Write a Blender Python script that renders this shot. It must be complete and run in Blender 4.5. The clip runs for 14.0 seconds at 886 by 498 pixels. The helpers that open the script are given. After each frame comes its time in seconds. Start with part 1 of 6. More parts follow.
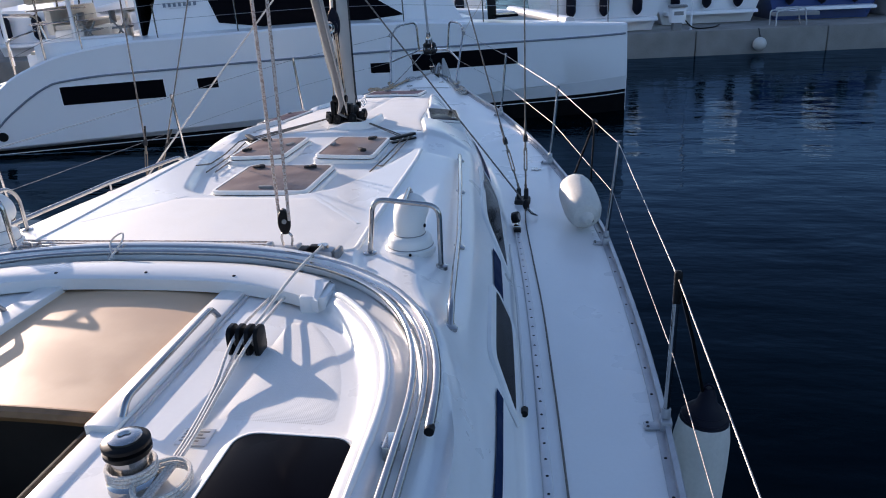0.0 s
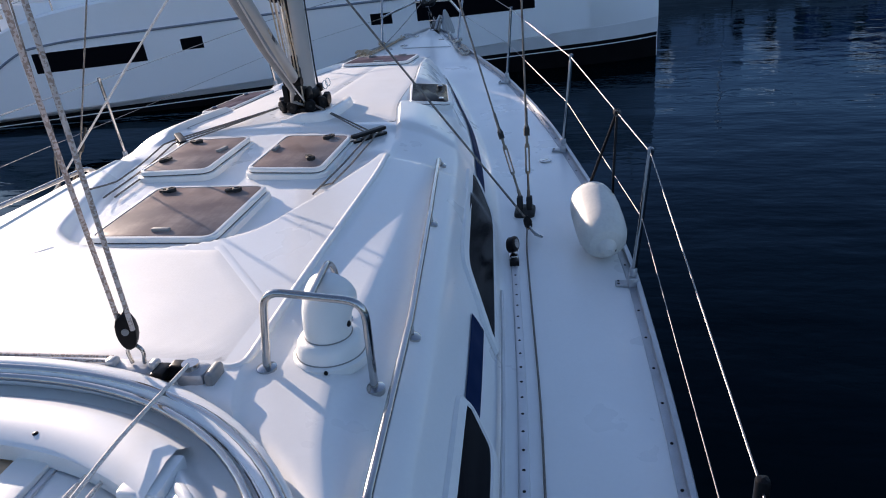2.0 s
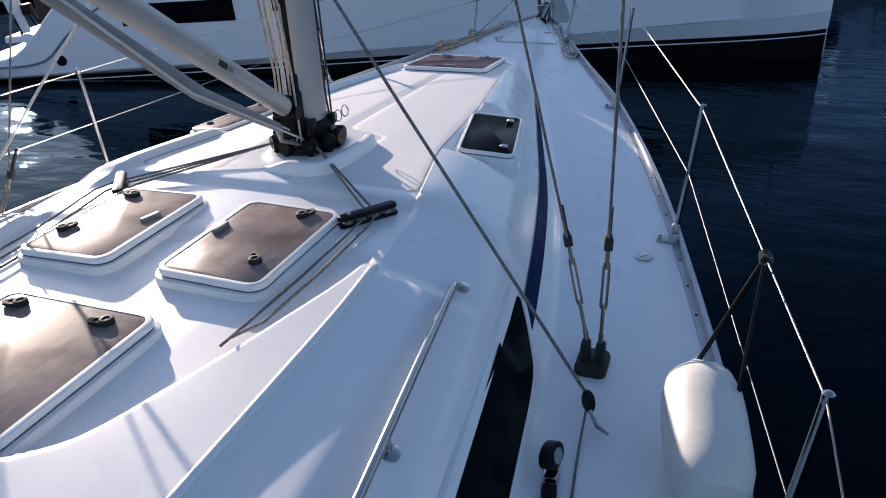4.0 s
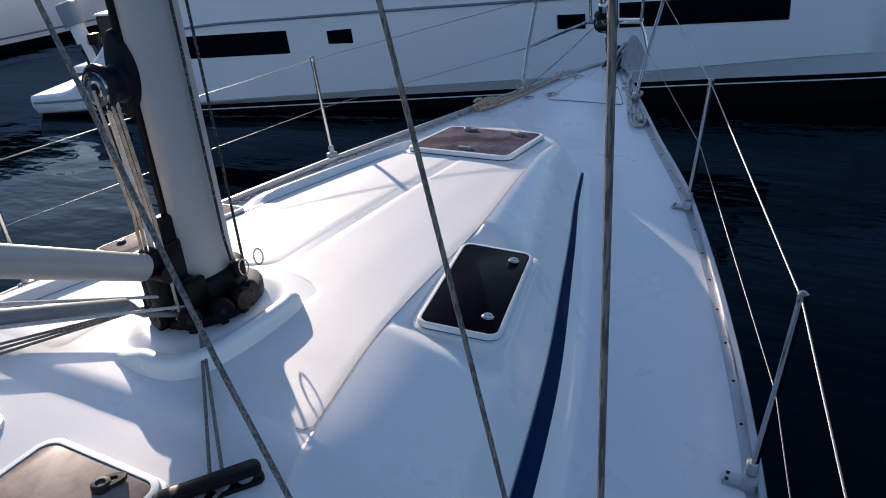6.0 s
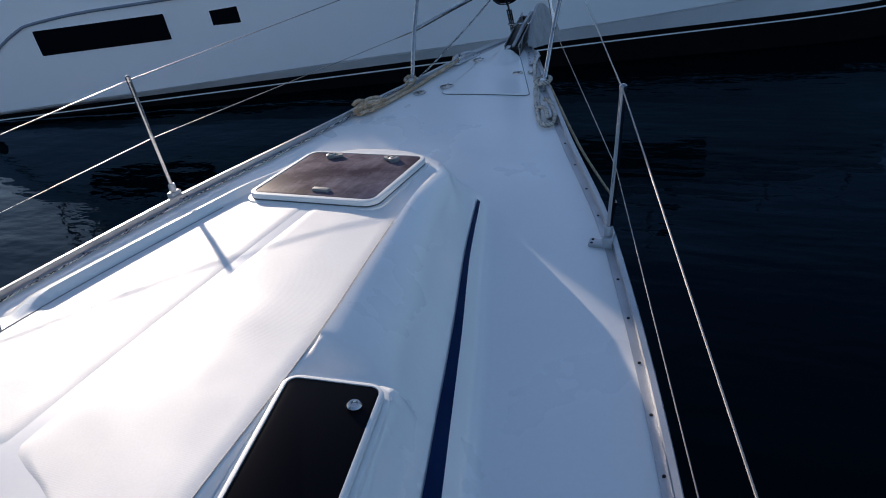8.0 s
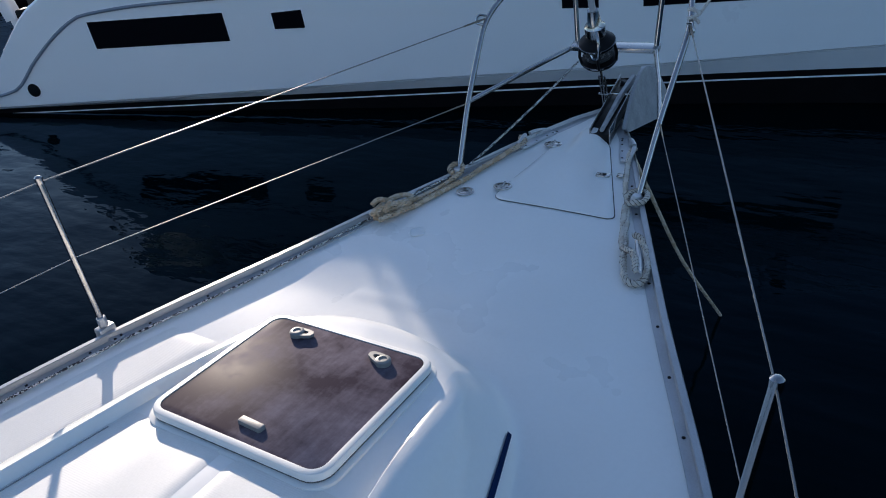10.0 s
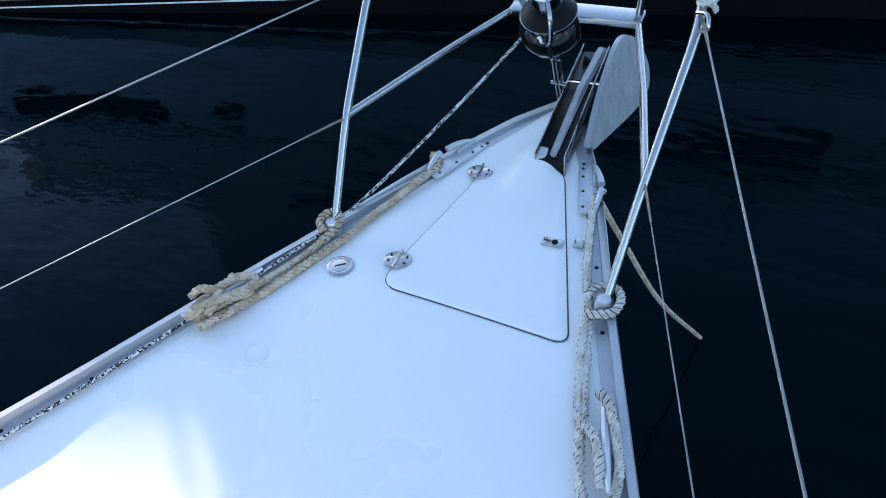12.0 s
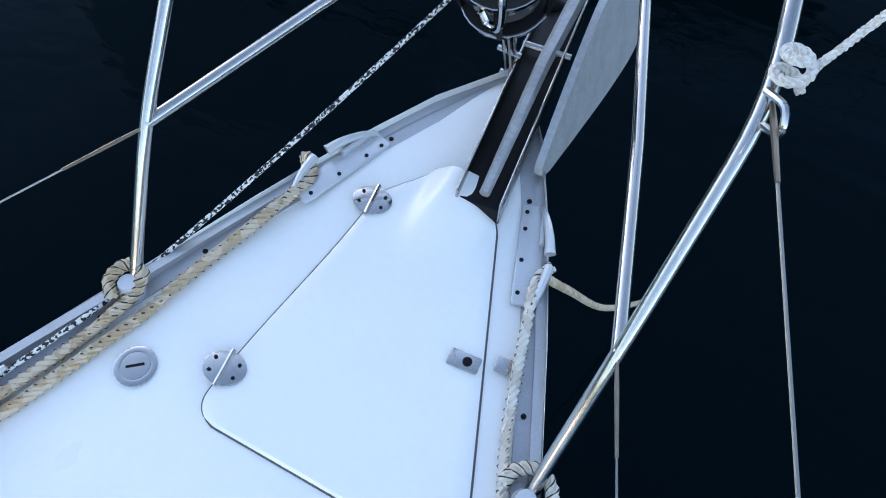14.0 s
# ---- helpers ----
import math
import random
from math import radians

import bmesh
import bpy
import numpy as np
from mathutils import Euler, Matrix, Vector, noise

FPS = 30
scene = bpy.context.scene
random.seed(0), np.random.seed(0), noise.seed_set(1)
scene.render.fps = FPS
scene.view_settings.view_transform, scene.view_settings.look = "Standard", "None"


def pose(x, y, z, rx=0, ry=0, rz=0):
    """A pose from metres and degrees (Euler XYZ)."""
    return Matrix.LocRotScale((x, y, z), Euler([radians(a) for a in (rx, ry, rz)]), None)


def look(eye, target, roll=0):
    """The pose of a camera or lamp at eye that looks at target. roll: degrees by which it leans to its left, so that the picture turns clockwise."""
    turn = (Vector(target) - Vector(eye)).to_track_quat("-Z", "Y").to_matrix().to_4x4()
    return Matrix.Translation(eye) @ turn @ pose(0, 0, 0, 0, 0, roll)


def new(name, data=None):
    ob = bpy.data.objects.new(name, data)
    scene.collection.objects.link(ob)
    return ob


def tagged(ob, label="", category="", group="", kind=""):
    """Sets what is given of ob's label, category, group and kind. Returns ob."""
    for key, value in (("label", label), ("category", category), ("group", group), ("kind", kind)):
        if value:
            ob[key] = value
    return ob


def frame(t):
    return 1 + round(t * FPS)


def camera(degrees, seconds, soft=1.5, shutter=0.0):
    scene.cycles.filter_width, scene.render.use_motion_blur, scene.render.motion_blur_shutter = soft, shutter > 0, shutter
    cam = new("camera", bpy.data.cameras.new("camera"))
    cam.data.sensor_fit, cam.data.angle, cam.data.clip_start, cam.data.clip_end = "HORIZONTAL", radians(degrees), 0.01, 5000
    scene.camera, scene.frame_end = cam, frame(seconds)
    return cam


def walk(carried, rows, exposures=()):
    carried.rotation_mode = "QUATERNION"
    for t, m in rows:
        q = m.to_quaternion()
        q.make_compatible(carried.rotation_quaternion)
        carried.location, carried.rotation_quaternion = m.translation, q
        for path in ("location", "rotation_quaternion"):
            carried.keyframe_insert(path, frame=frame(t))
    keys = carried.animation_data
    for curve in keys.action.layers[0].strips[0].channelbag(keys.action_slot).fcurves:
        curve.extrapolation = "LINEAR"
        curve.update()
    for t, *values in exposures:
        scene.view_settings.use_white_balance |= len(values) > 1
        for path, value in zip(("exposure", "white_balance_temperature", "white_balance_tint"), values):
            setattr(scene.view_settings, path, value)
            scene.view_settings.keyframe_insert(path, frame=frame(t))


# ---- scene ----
cam = camera(60.9, 14.0, soft=1.0)

PATH = [
    (0, (1.79, -4.673, 1.766), (1.495, -2.824, 1.063), -2.6),
    (0.5, (1.907, -4.314, 1.743), (1.634, -2.495, 0.958), -2.7),
    (1, (1.974, -4.073, 1.741), (1.668, -2.294, 0.879), -2.7),
    (1.5, (1.944, -3.667, 1.72), (1.588, -1.903, 0.848), -3.6),
    (2, (1.894, -3.257, 1.779), (1.521, -1.482, 0.938), -5.2),
    (2.5, (1.898, -2.791, 1.765), (1.393, -1.044, 0.935), -3.5),
    (2.7, (1.901, -2.615, 1.767), (1.407, -0.885, 0.894), -2.3),
    (4.8, (1.857, -0.757, 1.765), (1.139, 0.871, 0.852), -3.5),
    (5, (1.825, -0.604, 1.794), (1.15, 1.046, 0.888), -4.2),
    (5.5, (1.774, -0.287, 1.798), (0.972, 1.316, 0.912), -6.6),
    (6, (1.827, 0.074, 1.793), (0.935, 1.635, 0.915), -4.6),
    (6.5, (1.810, 0.398, 1.739), (1.042, 1.987, 0.794), -3.5),
    (7, (1.775, 0.702, 1.752), (1.027, 2.304, 0.809), -8.5),
    (7.2, (1.791, 0.778, 1.770), (1.080, 2.389, 0.815), -9.6),
    (9.3, (1.437, 2.081, 1.791), (0.532, 3.533, 0.756), -7.1),
    (9.5, (1.39, 2.235, 1.821), (0.464, 3.688, 0.805), -8.6),
    (10, (1.321, 2.646, 1.838), (0.365, 4.078, 0.82), -6.8),
    (10.5, (1.187, 2.991, 1.813), (0.313, 4.395, 0.688), -5.6),
    (11, (1.011, 3.307, 1.849), (0.276, 4.708, 0.625), -8.1),
    (11.5, (0.895, 3.707, 1.793), (0.141, 5.066, 0.534), -7.4),
    (12, (0.822, 4.069, 1.769), (0.04, 5.36, 0.457), -5.9),
    (12.5, (0.655, 4.359, 1.759), (0.068, 5.656, 0.354), -1.2),
    (13, (0.548, 4.611, 1.708), (0.062, 5.851, 0.216), -1.9),
    (13.5, (0.495, 4.935, 1.681), (-0.045, 5.994, 0.073), -0.6),
    (14, (0.408, 5.128, 1.66), (-0.013, 6.078, -0.049), 4.9),
]
EXPOSURES = [(0, 0.76, 6500, 22), (1, 0.73, 6500, 22), (2.5, 0.70, 6500, 22), (5, 0.56, 6450, 20), (7, 0.45, 6400, 18), (9.5, 0.45, 6350, 16), (10.5, 1.02, 6300, 14), (11, 1.52, 6350, 13), (11.5, 1.88, 6450, 13), (12, 2.06, 6750, 14), (12.5, 2.22, 7150, 15), (13, 2.33, 7500, 17), (14, 2.42, 7850, 18)]
walk(cam, [(t, look(eye, target, roll)) for t, eye, target, roll in PATH], EXPOSURES)

# ---- world and sun ----
SUN_TO = Vector((-0.775, 0.632, 0.2255)).normalized()
world = bpy.data.worlds.new("world")
scene.world = world
world.use_nodes = True
wn = world.node_tree
sky = wn.nodes.new("ShaderNodeTexSky")
sky.sky_type = "NISHITA"
sky.sun_disc = False
sky.dust_density = 0.6
sky.ozone_density = 2.6
sky.sun_elevation = math.asin(SUN_TO.z)
sky.sun_rotation = math.atan2(SUN_TO.x, SUN_TO.y)
wn.links.new(sky.outputs[0], wn.nodes["Background"].inputs[0])
wn.nodes["Background"].inputs[1].default_value = 0.142
sun = new("sun", bpy.data.lights.new("sun", "SUN"))
sun.data.energy = 5.0
sun.data.angle = radians(0.53)
sun.data.color = (1.0, 0.87, 0.70)
sun.matrix_world = look(SUN_TO * 40, (0, 0, 0))


# ---- materials ----
def mat(name, color, rough=0.5, metal=0.0, vary=0.0, scale=6.0, fine=0.0, fine_scale=300.0, bump=0.0, bump_scale=60.0, coat=0.0, dist=0.002):
    """Principled material: colour varied at two scales, roughness with it, and a noise relief, in metres."""
    m = bpy.data.materials.new(name)
    m.use_nodes = True
    t = m.node_tree
    b = t.nodes["Principled BSDF"]
    b.inputs["Base Color"].default_value = (*color, 1)
    b.inputs["Roughness"].default_value = rough
    b.inputs["Metallic"].default_value = metal
    b.inputs["Coat Weight"].default_value = coat
    b.inputs["Coat Roughness"].default_value = 0.12
    co = t.nodes.new("ShaderNodeTexCoord")
    if vary or fine:
        n1 = t.nodes.new("ShaderNodeTexNoise")
        n1.inputs["Scale"].default_value = scale
        n1.inputs["Detail"].default_value = 6
        n2 = t.nodes.new("ShaderNodeTexNoise")
        n2.inputs["Scale"].default_value = fine_scale
        n2.inputs["Detail"].default_value = 3
        t.links.new(co.outputs["Object"], n1.inputs["Vector"])
        t.links.new(co.outputs["Object"], n2.inputs["Vector"])
        r1 = t.nodes.new("ShaderNodeMapRange")
        r1.inputs[1].default_value, r1.inputs[2].default_value = 0.2, 0.8
        r1.inputs[3].default_value, r1.inputs[4].default_value = 1 - vary, 1.0
        r2 = t.nodes.new("ShaderNodeMapRange")
        r2.inputs[1].default_value, r2.inputs[2].default_value = 0.3, 0.7
        r2.inputs[3].default_value, r2.inputs[4].default_value = 1 - fine, 1.0
        t.links.new(n1.outputs[0], r1.inputs[0])
        t.links.new(n2.outputs[0], r2.inputs[0])
        mu = t.nodes.new("ShaderNodeMath")
        mu.operation = "MULTIPLY"
        t.links.new(r1.outputs[0], mu.inputs[0])
        t.links.new(r2.outputs[0], mu.inputs[1])
        mx = t.nodes.new("ShaderNodeMix")
        mx.data_type = "RGBA"
        mx.blend_type = "MULTIPLY"
        mx.inputs[0].default_value = 1.0
        mx.inputs[6].default_value = (*color, 1)
        t.links.new(mu.outputs[0], mx.inputs[7])
        t.links.new(mx.outputs[2], b.inputs["Base Color"])
        r3 = t.nodes.new("ShaderNodeMapRange")
        r3.inputs[1].default_value, r3.inputs[2].default_value = 0.2, 0.8
        r3.inputs[3].default_value, r3.inputs[4].default_value = min(1, rough * 1.25), rough * 0.85
        t.links.new(n1.outputs[0], r3.inputs[0])
        t.links.new(r3.outputs[0], b.inputs["Roughness"])
    if bump:
        n4 = t.nodes.new("ShaderNodeTexNoise")
        n4.inputs["Scale"].default_value = bump_scale
        n4.inputs["Detail"].default_value = 4
        t.links.new(co.outputs["Object"], n4.inputs["Vector"])
        bp = t.nodes.new("ShaderNodeBump")
        bp.inputs["Strength"].default_value = bump
        bp.inputs["Distance"].default_value = dist
        t.links.new(n4.outputs[0], bp.inputs["Height"])
        t.links.new(bp.outputs[0], b.inputs["Normal"])
    return m


def tread_material(name, color, relief=0.26):
    """Moulded anti-slip gelcoat: a grid of small diamonds 9 mm apart."""
    m = mat(name, color, rough=0.55, vary=0.06, scale=5, fine=0.05, fine_scale=150)
    t = m.node_tree
    co = t.nodes.new("ShaderNodeTexCoord")
    mp = t.nodes.new("ShaderNodeMapping")
    mp.inputs["Rotation"].default_value = (0, 0, radians(45))
    mp.inputs["Scale"].default_value = (700, 700, 0)
    wob = t.nodes.new("ShaderNodeTexNoise")
    wob.inputs["Scale"].default_value, wob.inputs["Detail"].default_value = 5, 2
    t.links.new(co.outputs["Object"], wob.inputs["Vector"])
    wsc = t.nodes.new("ShaderNodeVectorMath")
    wsc.operation = "SCALE"
    wsc.inputs["Scale"].default_value = 0.0015
    t.links.new(wob.outputs["Color"], wsc.inputs[0])
    wad = t.nodes.new("ShaderNodeVectorMath")
    t.links.new(co.outputs["Object"], wad.inputs[0])
    t.links.new(wsc.outputs[0], wad.inputs[1])
    t.links.new(wad.outputs[0], mp.inputs["Vector"])
    sx = t.nodes.new("ShaderNodeSeparateXYZ")
    t.links.new(mp.outputs[0], sx.inputs[0])
    s1, s2, ad = (t.nodes.new("ShaderNodeMath") for _ in range(3))
    s1.operation, s2.operation, ad.operation = "SINE", "SINE", "MULTIPLY"
    t.links.new(sx.outputs[0], s1.inputs[0])
    t.links.new(sx.outputs[1], s2.inputs[0])
    t.links.new(s1.outputs[0], ad.inputs[0])
    t.links.new(s2.outputs[0], ad.inputs[1])
    bp = t.nodes.new("ShaderNodeBump")
    bp.inputs["Strength"].default_value = relief
    bp.inputs["Distance"].default_value = 0.001
    t.links.new(ad.outputs[0], bp.inputs["Height"])
    t.links.new(bp.outputs[0], t.nodes["Principled BSDF"].inputs["Normal"])
    return m


def rope_material(name, color, fleck, scale=120.0, share=0.55):
    """Braided rope: colour with flecks wound round the length."""
    m = mat(name, color, rough=0.85, bump=0.6, bump_scale=500, dist=0.001)
    t = m.node_tree
    co = t.nodes.new("ShaderNodeTexCoord")
    w = t.nodes.new("ShaderNodeTexVoronoi")
    w.inputs["Scale"].default_value = scale
    t.links.new(co.outputs["Object"], w.inputs["Vector"])
    gt = t.nodes.new("ShaderNodeMath")
    gt.operation = "GREATER_THAN"
    gt.inputs[1].default_value = share
    t.links.new(w.outputs["Color"], gt.inputs[0])
    mx = t.nodes.new("ShaderNodeMix")
    mx.data_type = "RGBA"
    mx.inputs[6].default_value, mx.inputs[7].default_value = (*color, 1), (*fleck, 1)
    t.links.new(gt.outputs[0], mx.inputs[0])
    t.links.new(mx.outputs[2], t.nodes["Principled BSDF"].inputs["Base Color"])
    return m


def acrylic_material(name, color, haze, rough=0.12):
    """Tinted acrylic with cloudy patches of a paler colour and fine scratches."""
    m = mat(name, color, rough=rough, coat=0.3)
    t = m.node_tree
    b = t.nodes["Principled BSDF"]
    co = t.nodes.new("ShaderNodeTexCoord")
    n1 = t.nodes.new("ShaderNodeTexNoise")
    n1.inputs["Scale"].default_value, n1.inputs["Detail"].default_value, n1.inputs["Roughness"].default_value = 5, 8, 0.65
    t.links.new(co.outputs["Object"], n1.inputs["Vector"])
    mp = t.nodes.new("ShaderNodeMapping")
    mp.inputs["Scale"].default_value = (70, 9, 9)
    mp.inputs["Rotation"].default_value = (0, 0, 0.5)
    t.links.new(co.outputs["Object"], mp.inputs["Vector"])
    n2 = t.nodes.new("ShaderNodeTexNoise")
    n2.inputs["Scale"].default_value, n2.inputs["Detail"].default_value = 1, 4
    t.links.new(mp.outputs[0], n2.inputs["Vector"])
    dim = t.nodes.new("ShaderNodeMapRange")
    dim.inputs[3].default_value, dim.inputs[4].default_value = 0.8, 1.1
    t.links.new(n2.outputs[0], dim.inputs[0])
    mu = t.nodes.new("ShaderNodeMath")
    mu.operation = "MULTIPLY"
    t.links.new(n1.outputs[0], mu.inputs[0])
    t.links.new(dim.outputs[0], mu.inputs[1])
    rg = t.nodes.new("ShaderNodeMapRange")
    rg.inputs[1].default_value, rg.inputs[2].default_value = 0.40, 0.80
    t.links.new(mu.outputs[0], rg.inputs[0])
    mx = t.nodes.new("ShaderNodeMix")
    mx.data_type = "RGBA"
    mx.inputs[6].default_value, mx.inputs[7].default_value = (*color, 1), (*haze, 1)
    t.links.new(rg.outputs[0], mx.inputs[0])
    t.links.new(mx.outputs[2], b.inputs["Base Color"])
    r2 = t.nodes.new("ShaderNodeMapRange")
    r2.inputs[3].default_value, r2.inputs[4].default_value = rough, rough + 0.35
    t.links.new(rg.outputs[0], r2.inputs[0])
    t.links.new(r2.outputs[0], b.inputs["Roughness"])
    return m


def water_material():
    m = mat("harbour_water", (0.0002, 0.0034, 0.0046), rough=0.6)
    t = m.node_tree
    b = t.nodes["Principled BSDF"]
    b.inputs["Specular IOR Level"].default_value = 0.0
    gl = t.nodes.new("ShaderNodeBsdfGlossy")
    gl.inputs["Color"].default_value = (0.46, 0.71, 1.0, 1)
    gl.inputs["Roughness"].default_value = 0.02
    fr = t.nodes.new("ShaderNodeFresnel")
    fr.inputs["IOR"].default_value = 1.10
    mx = t.nodes.new("ShaderNodeMixShader")
    t.links.new(fr.outputs[0], mx.inputs[0])
    t.links.new(b.outputs[0], mx.inputs[1])
    t.links.new(gl.outputs[0], mx.inputs[2])
    t.links.new(mx.outputs[0], t.nodes["Material Output"].inputs["Surface"])
    co = t.nodes.new("ShaderNodeTexCoord")
    heights = []
    for sc, stretch, w in ((0.9, 0.5, 1.0), (3.6, 0.45, 0.22), (0.25, 0.8, 1.8)):
        mp = t.nodes.new("ShaderNodeMapping")
        mp.inputs["Scale"].default_value = (sc * stretch, sc, sc)
        mp.inputs["Rotation"].default_value = (0, 0, 0.15)
        n = t.nodes.new("ShaderNodeTexNoise")
        n.inputs["Scale"].default_value, n.inputs["Detail"].default_value = 1.6, 3
        t.links.new(co.outputs["Object"], mp.inputs["Vector"])
        t.links.new(mp.outputs[0], n.inputs["Vector"])
        g = t.nodes.new("ShaderNodeMath")
        g.operation = "MULTIPLY"
        g.inputs[1].default_value = w
        t.links.new(n.outputs[0], g.inputs[0])
        heights.append(g)
    ad = t.nodes.new("ShaderNodeMath")
    t.links.new(heights[0].outputs[0], ad.inputs[0])
    t.links.new(heights[1].outputs[0], ad.inputs[1])
    ad2 = t.nodes.new("ShaderNodeMath")
    t.links.new(ad.outputs[0], ad2.inputs[0])
    t.links.new(heights[2].outputs[0], ad2.inputs[1])
    bp = t.nodes.new("ShaderNodeBump")
    bp.inputs["Strength"].default_value = 0.46
    bp.inputs["Distance"].default_value = 0.05
    t.links.new(ad2.outputs[0], bp.inputs["Height"])
    t.links.new(bp.outputs[0], gl.inputs["Normal"])
    t.links.new(bp.outputs[0], fr.inputs["Normal"])
    return m


M_GEL = mat("white_gelcoat", (0.80, 0.80, 0.78), rough=0.28, vary=0.05, scale=2.5, fine=0.02, fine_scale=60, coat=0.25, bump=0.04, bump_scale=9, dist=0.004)
M_TREAD = tread_material("moulded_tread", (0.79, 0.78, 0.75), 0.13)
M_RIBTREAD = tread_material("ribbed_moulded_tread", (0.79, 0.78, 0.75), 0.24)
M_FINETREAD = tread_material("fine_moulded_tread", (0.785, 0.785, 0.765), 0.12)
M_STEEL = mat("stainless_steel", (0.50, 0.49, 0.48), rough=0.15, metal=1.0, vary=0.15, scale=14, fine=0.1, fine_scale=200)
M_MAST = mat("mast_aluminium", (0.50, 0.475, 0.44), rough=0.42, metal=0.25, vary=0.12, scale=5, fine=0.06, fine_scale=180)
M_ALU = mat("anodised_aluminium", (0.62, 0.63, 0.65), rough=0.36, metal=0.45, vary=0.15, scale=9, fine=0.08, fine_scale=220)
M_BRONZE = mat("weathered_bronze", (0.24, 0.20, 0.16), rough=0.35, metal=0.9, vary=0.3, scale=40)
M_RAIL = mat("grey_anodised_rail", (0.50, 0.51, 0.53), rough=0.40, metal=0.55, vary=0.2, scale=9, fine=0.1, fine_scale=200)
M_GALV = mat("galvanised_steel", (0.50, 0.52, 0.54), rough=0.55, metal=0.6, vary=0.3, scale=12, fine=0.2, fine_scale=90, bump=0.3, bump_scale=70)
M_BLACK = mat("black_plastic", (0.006, 0.006, 0.007), rough=0.38, vary=0.3, scale=30, bump=0.1, bump_scale=200)
M_BLACK.node_tree.nodes["Principled BSDF"].inputs["Specular IOR Level"].default_value = 0.16
M_GREY = mat("grey_plastic", (0.25, 0.25, 0.245), rough=0.5, vary=0.2, scale=30)
M_WPLAST = mat("white_plastic", (0.78, 0.78, 0.75), rough=0.38, vary=0.06, scale=12)
M_RUBBER = mat("dark_rubber", (0.016, 0.016, 0.016), rough=0.7, vary=0.2, scale=40)
M_SEAM = mat("pale_grey_seam", (0.34, 0.34, 0.335), rough=0.6, vary=0.2, scale=30)
M_JOINT = mat("grey_joint_rubber", (0.10, 0.10, 0.10), rough=0.7, vary=0.2, scale=40)
# the paler purple is cloudy sky reflection painted into the pane colour
M_SMOKE = acrylic_material("smoked_acrylic", (0.056, 0.042, 0.054), (0.25, 0.22, 0.265), rough=0.42)
M_SMOKE.node_tree.nodes["Principled BSDF"].inputs["Coat Weight"].default_value = 0.0
M_SMOKE.node_tree.nodes["Principled BSDF"].inputs["Specular IOR Level"].default_value = 0.012
M_CLEARSMOKE = acrylic_material("brown_acrylic", (0.19, 0.14, 0.125), (0.40, 0.33, 0.30), rough=0.3)
M_CLEARSMOKE.node_tree.nodes["Principled BSDF"].inputs["Coat Weight"].default_value = 0.0
M_CLEARSMOKE.node_tree.nodes["Principled BSDF"].inputs["Specular IOR Level"].default_value = 0.05
M_TAN = acrylic_material("tan_acrylic", (0.60, 0.40, 0.25), (0.66, 0.47, 0.32), rough=0.35)
M_TAN.node_tree.nodes["Principled BSDF"].inputs["Coat Weight"].default_value = 0.0
M_TAN.node_tree.nodes["Principled BSDF"].inputs["Specular IOR Level"].default_value = 0.25
M_DARKWIN = mat("dark_window", (0.005, 0.005, 0.007), rough=0.18)
M_DARKWIN.node_tree.nodes["Principled BSDF"].inputs["IOR"].default_value = 1.07
M_NAVY = mat("navy_stripe", (0.001, 0.016, 0.066), rough=0.55, vary=0.2, scale=6)
M_NAVY.node_tree.nodes["Principled BSDF"].inputs["Specular IOR Level"].default_value = 0.04
M_BOOT = mat("black_antifouling", (0.003, 0.003, 0.004), rough=0.8, vary=0.3, scale=3)
M_BOOT.node_tree.nodes["Principled BSDF"].inputs["Specular IOR Level"].default_value = 0.1
M_ROPE = rope_material("beige_mooring_rope", (0.54, 0.435, 0.325), (0.45, 0.33, 0.215), 40)
M_PALEROPE = rope_material("pale_mooring_rope", (0.62, 0.575, 0.51), (0.53, 0.47, 0.40), 40)
M_WROPE = rope_material("white_flecked_rope", (0.66, 0.63, 0.58), (0.54, 0.49, 0.45), 260)
M_MSHEET = rope_material("red_flecked_rope", (0.58, 0.50, 0.45), (0.36, 0.27, 0.22), 170, 0.55)
M_CHAINROPE = rope_material("black_and_white_rope", (0.62, 0.62, 0.60), (0.015, 0.015, 0.02), 210, 0.5)
M_DROPE = rope_material("dark_rope", (0.025, 0.027, 0.03), (0.12, 0.12, 0.12), 140, 0.7)
M_GROPE = rope_material("grey_rope", (0.23, 0.205, 0.18), (0.11, 0.097, 0.085), 1.0, 0.5)
gt_ = M_GROPE.node_tree
gm_ = gt_.nodes.new("ShaderNodeMapping")
gm_.inputs["Scale"].default_value = (300, 300, 30)
gc_ = gt_.nodes.new("ShaderNodeTexCoord")
gt_.links.new(gc_.outputs["Object"], gm_.inputs["Vector"])
for nd in gt_.nodes:
    if nd.bl_idname == "ShaderNodeTexVoronoi":
        gt_.links.new(gm_.outputs[0], nd.inputs["Vector"])
M_WIRE = mat("steel_wire", (0.5, 0.5, 0.5), rough=0.3, metal=0.9, fine=0.35, fine_scale=500)
M_LWIRE = mat("white_covered_wire", (0.32, 0.31, 0.30), rough=0.38, metal=0.8, vary=0.2, scale=8)
M_FENDER = mat("white_fender_vinyl", (0.72, 0.70, 0.64), rough=0.45, vary=0.15, scale=7, fine=0.08, fine_scale=60)
M_FNAVY = mat("navy_fender_end", (0.004, 0.005, 0.014), rough=0.5, vary=0.2, scale=9)
M_FNAVY.node_tree.nodes["Principled BSDF"].inputs["Specular IOR Level"].default_value = 0.18
